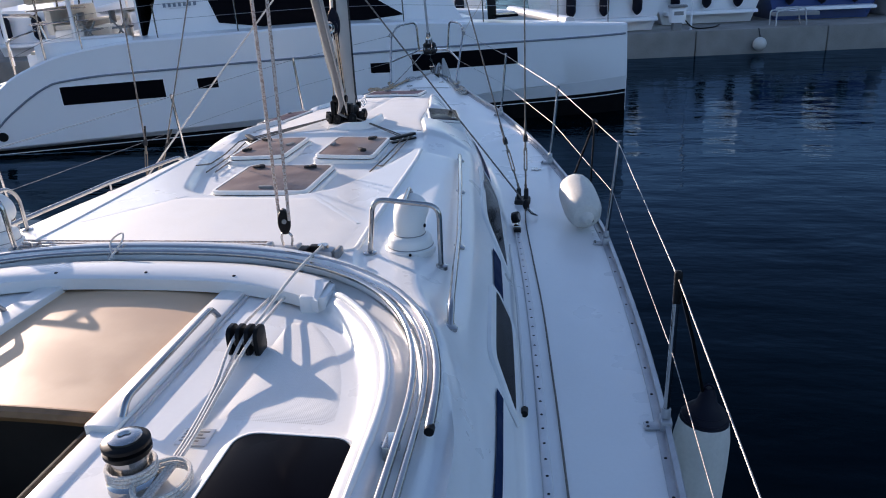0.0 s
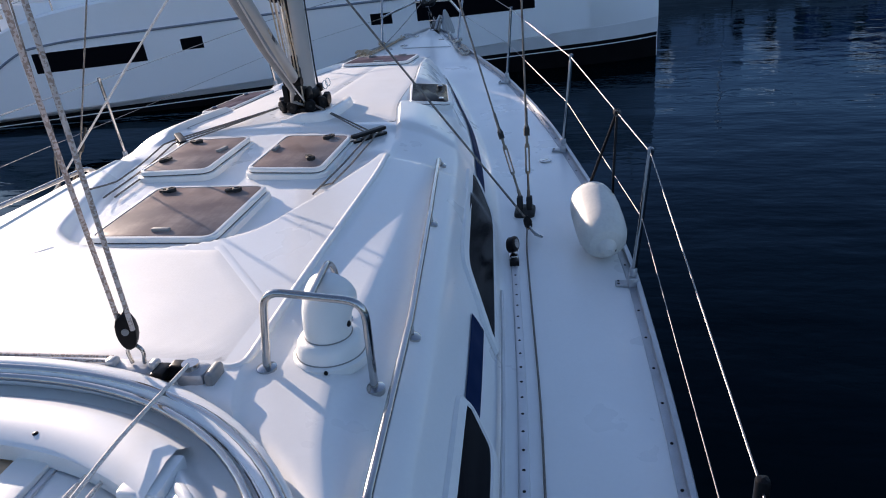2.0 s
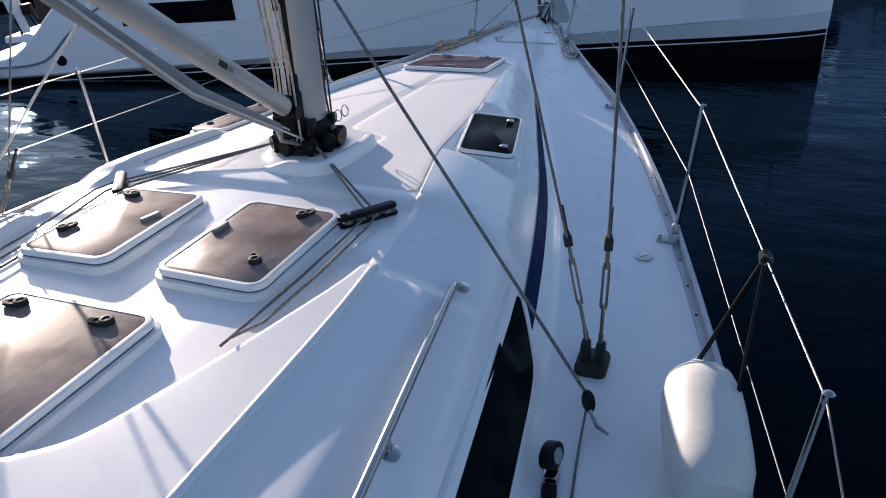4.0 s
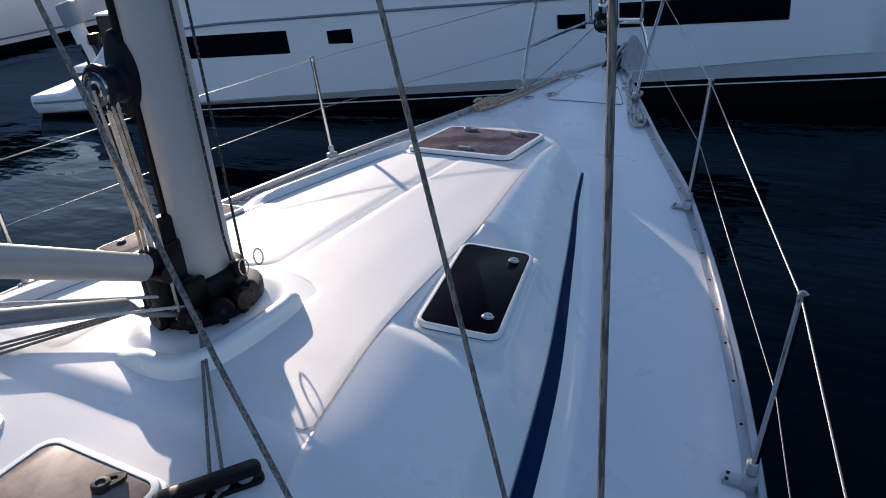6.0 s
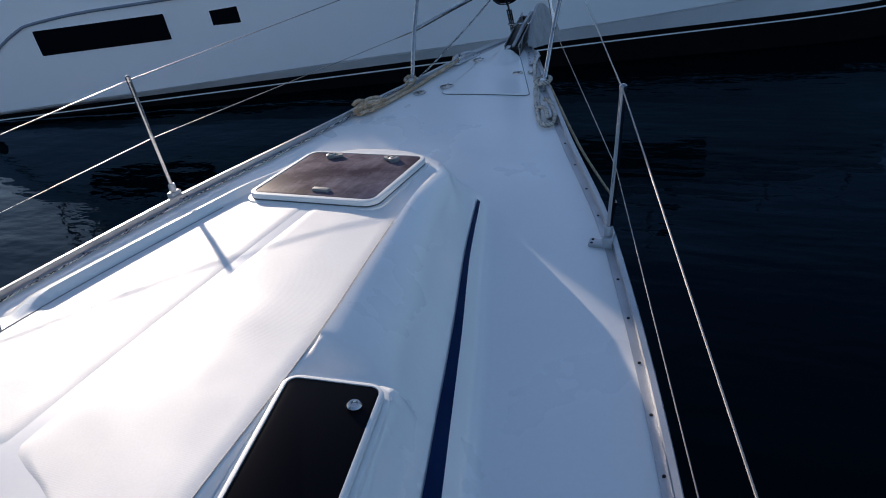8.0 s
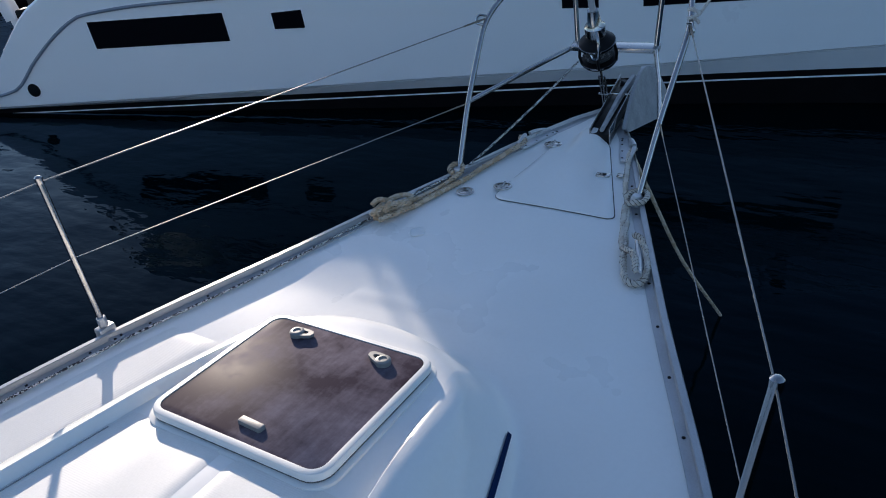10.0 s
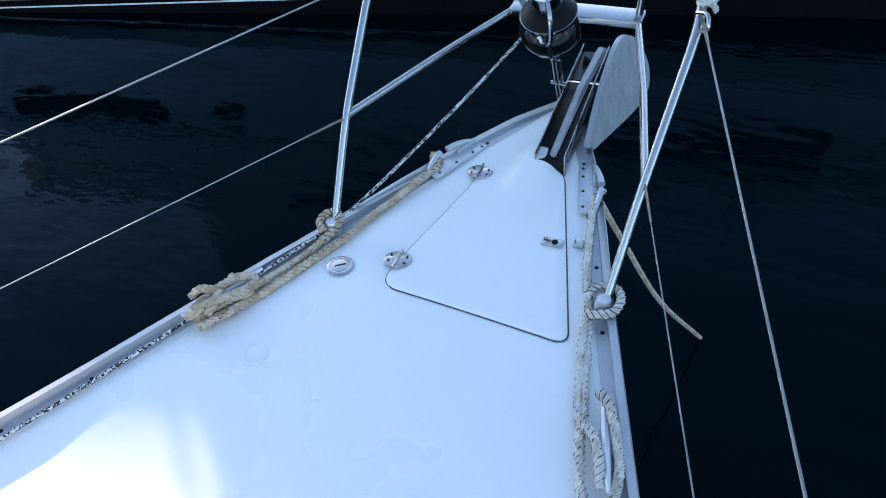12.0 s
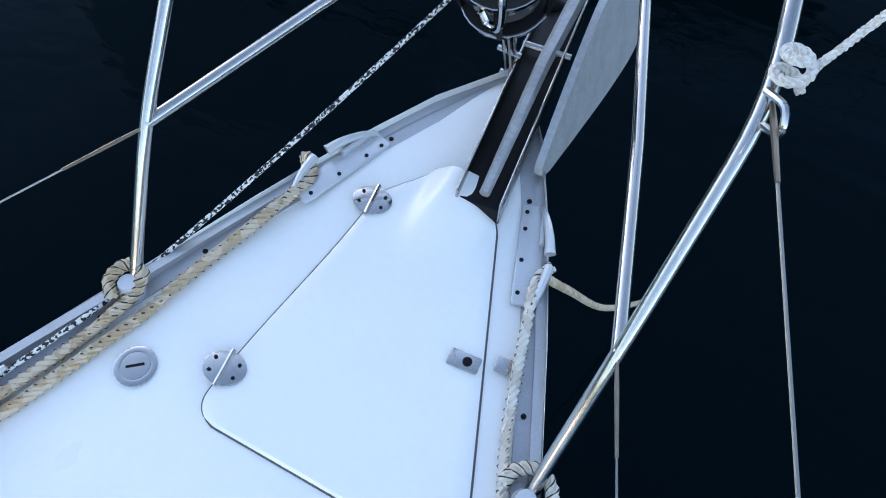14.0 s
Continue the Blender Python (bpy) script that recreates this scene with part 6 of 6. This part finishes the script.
def side_patch(u0, u1, lo, hi, lift, n=16, m=3):
    vs, fs = [], []
    for i in range(n + 1):
        u = u0 + (u1 - u0) * i / n
        a, b = lo(u), hi(u)
        vs.append(hull_side(u, a, -0.01))
        for j in range(m + 1):
            vs.append(hull_side(u, a + (b - a) * j / m, lift))
        vs.append(hull_side(u, b, -0.01))
    k = m + 3
    fs = [(i * k + j, (i + 1) * k + j, (i + 1) * k + j + 1, i * k + j + 1) for i in range(n) for j in range(k - 1)]
    fs += [tuple(range(k)), tuple(n * k + j for j in range(k - 1, -1, -1))]
    return vs, fs


near_hull = part("hull", cat_hull(0.85), M_CATGEL, cat)
part("hull", cat_hull(6.3), M_CATGEL, cat)
part("bridge_deck", box(-12.3, -3.2, 1.2, 6.0, 0.95, 1.80, 0.05), M_CATGEL, cat)
part("antifouling", side_patch(-14.24, -0.2, lambda u: -0.9, lambda u: 0.135, 0.010, 60), M_BOOT, near_hull, "black antifouling with a fine white line")
part("boot_line", side_patch(-14.24, -0.2, lambda u: 0.052, lambda u: 0.068, 0.016, 60, 1), M_CATGEL, near_hull)
# white hull below the chine, its soft shading painted as a greyer band
part("chine_band", side_patch(-14.24, -0.2, lambda u: 0.130, lambda u: CHINE(u), 0.005, 60, 1), M_CATGREY, near_hull, "chine band with its underside shade painted pale grey")
for u0, u1, l0, l1, h0, h1 in ((-11.42, -9.53, 0.90, 0.88, 1.24, 1.22), (-8.90, -8.52, 0.98, 0.97, 1.17, 1.18), (-5.55, -5.17, 0.97, 0.95, 1.16, 1.15), (-4.72, -2.58, 0.93, 0.90, 1.26, 1.22)):
    w = part("hull_window", side_patch(u0, u1, lambda u: l0 + (l1 - l0) * (u - u0) / (u1 - u0), lambda u: h0 + (h1 - h0) * (u - u0) / (u1 - u0), 0.008), M_DARKWIN, near_hull, "black hull window")
RUB = hermite([(-14.2, 0.35), (-13.3, 0.36), (-12.95, 0.42), (-12.4, 0.82), (-11.75, 1.22), (-11.45, 1.33), (-10.4, 1.39), (-7.7, 1.39), (-4, 1.35), (-0.1, 1.28)])
part("rubbing_strip", tube([hull_side(-14.2 + 0.141 * i, RUB(-14.2 + 0.141 * i), 0.008) for i in range(100)], 0.022, 6), M_RUBSTRIP, near_hull, "grey rubbing strip")
part("through_hull", moved(lathe([(0.09, 0), (0.09, 0.02), (0.06, 0.025)], 18), Matrix.Translation(hull_side(-12.65, 0.41)) @ pose(0, 0, 0, 90, 0, 0)), M_BLACK, near_hull)
part("deck", ([(u, v, SHEER(u) - 0.03) for u in (-12.2, -10.4, -8.6, -6.8, -4.9, -3, -1.1) for v in (0.15, 1.55)], [(2 * i, 2 * i + 2, 2 * i + 3, 2 * i + 1) for i in range(6)]), M_CATGEL, cat)
# saloon and cockpit, with an upper deck and roof added out of view
house_poly = [(-9.97, 1.75), (-9.6, 2.66), (-9.4, 3.4), (-5.2, 3.4), (-3.7, 2.2), (-3.4, 1.65)]
hv = [(u, v, h) for v in (1.05, 6.1) for u, h in house_poly]
k = len(house_poly)
saloon = part("saloon", (hv, [tuple(range(k)), tuple(range(2 * k - 1, k - 1, -1))] + [(j, j + k, (j + 1) % k + k, (j + 1) % k) for j in range(k)]), M_CATGEL, cat)
sw = [(-8.8, 3.2), (-8.45, 2.11), (-7.6, 1.97), (-6.9, 1.92), (-5.75, 1.91), (-4.7, 1.97), (-5.3, 2.35), (-6.3, 3.2)]
wv = [(u, v, h) for v in (1.035, 1.07) for u, h in sw]
k = len(sw)
part("saloon_window", (wv, [tuple(range(k)), tuple(range(2 * k - 1, k - 1, -1))] + [(j, j + k, (j + 1) % k + k, (j + 1) % k) for j in range(k)]), M_DARKWIN, saloon, "wrap-round dark saloon window")
# unseen block and slab, sized so their shadow edges bound the foredeck's sun patch
part("flybridge_shade_block", box(-10.145, -5.9, 1.0, 6.0, 2.95, 5.3, 0.05), M_CATGEL, cat)
part("hardtop_shade_slab", box(-12.9, -9.5, 1.05, 6.1, 2.84, 3.345, 0.04), M_CATGEL, cat)
part("flybridge_post", tube([(-10.36, 1.25, 3.25), (-10.36, 1.25, 4.35)], 0.018, 10), M_CATGEL, cat)
for u in (-12.6, -11.3):
    for v in (1.25, 5.9):
        part("hardtop_post", tube([(u, v, 1.6), (u, v, 2.95)], 0.04, 10), M_CATGEL, cat)
for j in range(7):
    part("name_mark", box(-9.47 + 0.098 * j, -9.415 + 0.098 * j, 1.028, 1.045, 2.48, 2.56, 0.004), M_RUBSTRIP, saloon)
part("name_mark", box(-9.35, -8.95, 1.030, 1.045, 2.44, 2.465, 0.004), M_CATGREY, saloon)
part("cockpit_bulwark", box(-11.8, -10.0, 0.25, 0.45, 1.75, 2.05, 0.06), M_CATGEL, cat)
part("cockpit_sole", box(-12.0, -10.0, 1.3, 5.9, 1.70, 1.78, 0.02), M_TAN, cat, "cream cockpit sole")
part("side_deck", box(-11.9, -10.0, 0.35, 1.35, 1.84, 1.90, 0.02), M_TEAKTOP, cat, "cream side deck")
part("bulkhead", box(-10.04, -9.99, 1.3, 5.9, 1.78, 2.84, 0.01), M_DARKWIN, cat, "dark sliding cockpit doors")
for v in (1.35, 3.2, 4.6, 5.85):
    part("door_post", box(-10.07, -10.03, v - 0.06, v + 0.06, 1.78, 2.84, 0.01), M_CATGEL, cat)
part("bench", box(-11.9, -11.3, 1.9, 5.2, 1.78, 2.18, 0.06), M_CATGEL, cat)
part("bench_cushion", box(-11.88, -11.32, 1.95, 5.15, 2.18, 2.28, 0.05), M_FENDER, cat)
part("bench_back", box(-12.02, -11.88, 1.9, 5.2, 2.1, 2.62, 0.05), M_FENDER, cat)
part("table", join(box(-11.1, -10.5, 2.6, 4.6, 2.40, 2.45, 0.02), box(-10.85, -10.75, 3.5, 3.7, 1.78, 2.42, 0.02)), M_CATGEL, cat)
for u0, v0 in ((-11.2, 1.42), (-10.6, 1.45)):
    part("chair", join(tube([(u0, v0, 1.90), (u0 + 0.28, v0, 2.32)], 0.018, 8), tube([(u0 + 0.28, v0, 1.90), (u0, v0, 2.32)], 0.018, 8), box(u0 - 0.02, u0 + 0.32, v0 - 0.02, v0 + 0.4, 2.14, 2.17, 0.01), box(u0 - 0.03, u0 + 0.0, v0 - 0.02, v0 + 0.4, 2.25, 2.5, 0.01)), M_GREY, cat, "folding cockpit chair")
part("coaming", box(-12.0, -10.3, 1.25, 1.40, 1.78, 2.05, 0.05), M_CATGEL, cat)
for u, v in ((-12.05, 1.5), (-12.1, 3.0), (-12.1, 4.6), (-11.0, 5.8)):
    part("bimini_pole", tube([(u, v, 1.7), (u + 0.05, v, 2.9)], 0.022, 8), M_STEEL, cat)
for h in (2.35, 2.6):
    part("stern_rail", tube(bent([(-11.0, 1.3, h), (-12.15, 1.3, h), (-12.2, 3.0, h), (-12.2, 5.8, h)], 0.12), 0.014, 8), M_STEEL, cat)
part("davit", tube(bent([(-12.1, 2.2, 1.7), (-12.3, 2.2, 2.5), (-13.1, 2.2, 2.55)], 0.15), 0.035, 8), M_STEEL, cat)
part("rolled_cover", tube([(-12.15, 1.6, 2.78), (-12.15, 5.6, 2.78)], 0.07, 10), M_FENDER, cat, "rolled cream cockpit cover")
part("stern_steps", join(box(-13.5, -12.8, 0.35, 1.35, 0.2, 0.55, 0.04), box(-13.1, -12.5, 0.35, 1.35, 0.5, 0.9, 0.04), box(-12.7, -11.9, 0.35, 1.35, 0.9, 1.35, 0.04)), M_CATGEL, cat)
for u in (-12.2, -11.6, -10.9, -9.5, -8.0, -6.4, -4.8, -3.2, -1.6, -0.5):
    part("stanchion", tube([(u, 0.16 + 0.3 * step(-4, -0.3, u), SHEER(u) - 0.05), (u, 0.16 + 0.3 * step(-4, -0.3, u), SHEER(u) + 0.62)], 0.013, 8), M_STEEL, cat)
part("rail_wire", tube([(u, 0.16 + 0.3 * step(-4, -0.3, u), SHEER(u) + 0.60) for u in (-12.2, -11.6, -10.9, -9.5, -8.0, -6.4, -4.8, -3.2, -1.6, -0.5)], 0.006, 6), M_WIRE, cat)
part("rail_wire", tube([(u, 0.16 + 0.3 * step(-4, -0.3, u), SHEER(u) + 0.32) for u in (-12.2, -11.6, -10.9, -9.5, -8.0, -6.4, -4.8, -3.2, -1.6, -0.5)], 0.005, 6), M_WIRE, cat)
part("pushpit", tube(bent([(-12.2, 0.2, 1.45), (-12.2, 0.2, 2.15), (-11.6, 0.2, 2.3), (-11.6, 0.2, 1.7)], 0.1), 0.016, 8), M_STEEL, cat)
part("mast", slab(oval(0.12, 0.18, 16), 3.6, 19, 0.01), M_ALU, cat).matrix_basis = Matrix.Translation((-6.4, 3.5, 0))
part("foredeck_hatch", box(-2.9, -2.4, 0.5, 1.0, 1.78, 1.83, 0.02), M_DARKWIN, cat)
part("crossbeam", tube([(-1.2, 0.85, 1.55), (-1.2, 6.3, 1.55)], 0.11, 12), M_ALU, cat)
part("foredeck_post", slab(rrect(0.18, 0.10, 0.03, 3), 1.75, 2.35, 0.03), M_BLACK, cat).matrix_basis = Matrix.Translation((-2.9, 0.75, 0))

part("tender_platform", box(-14.8, -12.2, 1.9, 5.2, 0.42, 0.54, 0.04), M_CATGEL, cat, "white stern platform between the hulls")
ob = thing("outboard_motor", "blue-grey outboard motor clamped over the catamaran platform", "outboard motor", CAT @ pose(-14.42, 2.12, 0.54) @ Matrix.Scale(1.2, 4))
part("cowl", moved(slab(rrect(0.34, 0.24, 0.09, 5), 0.62, 0.98, 0.06), pose(0, 0, 0, 0, -12, 0)), M_RUBSTRIP, ob, "blue-grey cowl")
part("midsection", moved(slab(rrect(0.22, 0.16, 0.05, 4), 0.34, 0.64, 0.03), pose(0, 0, 0, 0, -12, 0)), M_CATGREY, ob)
part("leg", moved(slab(rrect(0.13, 0.08, 0.03, 4), 0.02, 0.36, 0.02), pose(0, 0, 0, 0, -12, 0)), M_CATGREY, ob)
part("clamp", join(box(0.06, 0.17, -0.10, 0.10, 0.30, 0.46, 0.02), tube([(0.1, -0.06, 0.40), (0.22, -0.06, 0.12)], 0.015, 8), tube([(0.1, 0.06, 0.40), (0.22, 0.06, 0.12)], 0.015, 8)), M_BLACK, ob, "black transom clamp")
part("propeller", join(*[moved(slab(oval(0.03, 0.09, 10), -0.004, 0.004, 0.001), pose(-0.09, 0, 0.10, 0, 80, 0) @ pose(0, 0, 0, 0, 0, 120 * q) @ pose(0, 0.07, 0)) for q in range(3)]), M_BLACK, ob)
lk = thing("stern_locker", "dark brown locker standing on the catamaran platform", "locker", CAT @ pose(-13.75, 2.2, 0.54))
part("body", box(-0.33, 0.33, -0.16, 0.16, 0.0, 0.86, 0.02), M_DARKIN, lk)
part("lid", box(-0.35, 0.35, -0.18, 0.18, 0.86, 0.90, 0.012), M_CATGEL, lk)

# ---- quay and the boats behind it ----
QM = Matrix.Translation((4.2, 20.8, 0)) @ Matrix.Rotation(radians(8.5), 4, "Z")
quay = thing("quay", "low weathered concrete quay with a lit top edge", "quay", QM, kind="structure")
for i in range(24):
    x0 = -40 + 4.2 * i
    part("block", box(x0, x0 + 4.17, 0.0, 7.0, WATER_Z - 1, -0.52, 0.03), M_CONC, quay)
bf = thing("mooring_ball", "round white fender ball hanging on the quay face", "fender", QM @ Matrix.Translation((3.95, -0.20, -0.98)))
part("ball", lathe([(0.21 * math.cos(a), 0.21 * math.sin(a)) for a in [radians(-88 + 16 * j) for j in range(12)]], 20), M_FENDER, bf)
part("lanyard", tube([(0, 0, 0.20), (0, 0.18, 0.46)], 0.02, 8), M_DROPE, bf)


def yacht_behind(x, y, z, rz, length, paint, label, name="motor_yacht", base=None):
    b = thing(name, label, "boat", (base or QM) @ pose(x, y, z, 0, 0, rz), "boats behind the quay" if base is None else "")
    us = [i / 14 for i in range(15)]
    vs, fs = [], []
    for u in us:
        w = 1.9 * (1 - 0.9 * u ** 2.6)
        top = 1.5 + 0.7 * u
        for s, h in ((0.82, 0), (0.95, 0.7), (1.0, top - 0.06), (0.98, top)):
            vs.append((w * s, u * length, h))
        for s, h in ((0.98, top), (1.0, top - 0.06), (0.95, 0.7), (0.82, 0)):
            vs.append((-w * s, u * length, h))
    fs = [(i * 8 + j, i * 8 + j + 1, (i + 1) * 8 + j + 1, (i + 1) * 8 + j) for i in range(14) for j in range(7)] + [tuple(range(7, -1, -1)), tuple(14 * 8 + j for j in range(8))]
    h = part("hull", (vs, fs), paint, b)
    cab = part("cabin", box(-1.4, 1.4, 0.30 * length, 0.75 * length, 1.5, 3.1, 0.25), M_CATGEL, b)
    part("cabin_window", box(-1.42, 1.42, 0.33 * length, 0.72 * length, 2.1, 2.75, 0.05), M_DARKWIN, cab)
    for i in range(3):
        part("fender", moved(lathe([(0.02, -0.42), (0.10, -0.36), (0.16, -0.25), (0.16, 0.25), (0.10, 0.36), (0.02, 0.42)], 14), pose(-1.2 + 1.1 * i, -0.17, 0.95)), M_FNAVY, h, "dark fender")
    part("bathing_platform", box(-1.6, 1.6, -0.55, 0.0, 0.35, 0.47, 0.05), M_CATGEL, b)
    for s in (-1, 1):
        part("railing", tube(bent([(s * 1.8, 0.1, 1.5), (s * 1.8, 0.1, 2.15), (s * 1.85, 0.3 * length, 2.25), (s * 1.8, 0.3 * length, 1.6)], 0.1), 0.02, 8), M_STEEL, b)
    return b


yacht_behind(-0.7, 1.1, -0.54, 4, 11, M_CATGEL, "white motor yacht stern with hanging dark fenders behind the quay")
yacht_behind(3.25, 2.9, -0.54, 1, 10, M_CATGEL, "white motor yacht berthed behind the quay")
yacht_behind(7.15, 2.6, -0.54, -3, 12, M_HULLBLUE, "blue-hulled motor yacht berthed behind the quay")
yacht_behind(11.2, 2.4, -0.54, 2, 11, M_CATGEL, "white motor yacht berthed behind the quay")
yacht_behind(-6.5, 1.2, -0.54, -2, 12, M_CATGEL, "white motor yacht berthed behind the quay")
yacht_behind(15.6, 2.4, -0.54, 2, 12, M_CATGEL, "white motor yacht berthed behind the quay")
nb = yacht_behind(-18.6, 17.0, WATER_Z - 0.12, 180, 12.5, M_CATGEL, "white yacht with a black waterline stripe moored past the catamaran", "moored_yacht", Matrix.Identity(4))
for lo, hi, paint in ((0.02, 0.30, M_BOOT), (0.42, 0.47, M_RUBSTRIP)):
    bv = []
    for i in range(15):
        u = i / 14
        w = 1.9 * (1 - 0.9 * u ** 2.6)
        for h in (lo, hi):
            bv.append((-w * (0.82 + 0.13 * h / 0.7) - 0.012, u * 12.5, h))
    part("boot_stripe", (bv, [(2 * i, 2 * i + 1, 2 * i + 3, 2 * i + 2) for i in range(14)]), paint, nb, "dark waterline stripe")
yacht_behind(21.0, 2.4, -0.54, -2, 11, M_HULLBLUE, "blue-hulled motor yacht berthed behind the quay")
for x, rz, n in ((-13.2, 3, 12), (-19.5, -2, 11), (-26.0, 2, 12), (-33.0, 1, 12)):
    yacht_behind(x, 1.6, -0.54, rz, n, M_CATGEL, "white motor yacht berthed behind the quay")
ped = thing("power_pedestal", "grey and white quay power pedestal", "service pedestal", QM @ pose(1.5, 0.55, -0.52))
part("post", box(-0.14, 0.14, -0.12, 0.12, 0, 0.25, 0.02), M_GREY, ped)
part("cabinet", box(-0.24, 0.24, -0.17, 0.17, 0.25, 0.72, 0.05), M_CATGEL, ped)
part("hood", box(-0.27, 0.27, -0.20, 0.19, 0.72, 0.80, 0.04), M_GREY, ped)
part("cable", tube(smooth_path([(0.2, -0.1, 0.35), (0.45, -0.15, 0.10), (0.8, 0.0, 0.03), (1.3, 0.3, 0.03), (1.7, 0.9, 0.05)], 6), 0.022, 8), M_BLACK, ped, "black shore power cable")
part("display", box(-0.15, 0.15, -0.175, -0.16, 0.48, 0.60, 0.01), M_GREY, ped)
lp = thing("quay_post", "thin white post standing on the quay", "post", QM @ pose(1.95, 0.5, -0.52))
part("post", lathe([(0.05, 0), (0.045, 0.02), (0.035, 0.05), (0.035, 3.2), (0.02, 3.25)], 12), M_CATGEL, lp)
gw = thing("gangway_trolley", "folded grey gangway trolley on the quay edge", "gangway", QM @ pose(5.2, 0.5, -0.52))
part("frame", join(tube(bent([(-0.5, 0, 0.0), (-0.5, 0, 0.45), (0.4, 0, 0.55), (0.5, 0, 0.0)], 0.08), 0.025, 8), tube(bent([(-0.5, 0.5, 0.0), (-0.5, 0.5, 0.45), (0.4, 0.5, 0.55), (0.5, 0.5, 0.0)], 0.08), 0.025, 8)), M_ALU, gw)
part("bed", box(-0.5, 0.9, 0.0, 0.5, 0.3, 0.42, 0.04), M_GREY, gw)

# far shore added out of view, that closes the harbour
shore = []
N = 96
for i in range(N):
    a = 2 * math.pi * i / N
    r = 420
    h = 26 + 14 * noise.noise((math.cos(a) * 3, math.sin(a) * 3, 1.7)) + 9 * noise.noise((math.cos(a) * 11, math.sin(a) * 11, 4.2))
    off = abs((math.degrees(a) - 140.8 + 180) % 360 - 180)
    # higher away from the sun, so the water there reflects less bright sky
    h *= 1 + 0.5 * step(35, 80, off)
    shore.append((r * math.cos(a), r * math.sin(a), h))
sv = [(x, y, WATER_Z - 1) for x, y, h in shore] + [(x * 1.02, y * 1.02, h * 0.6) for x, y, h in shore] + [(x * 1.1, y * 1.1, h) for x, y, h in shore]
sf = [(a * N + j, a * N + (j + 1) % N, (a + 1) * N + (j + 1) % N, (a + 1) * N + j) for a in range(2) for j in range(N)]
tagged(part("backdrop", (sv, [tuple(reversed(f)) for f in sf]), M_HILL), "unseen dark hillside added round the harbour", "hillside", kind="structure")
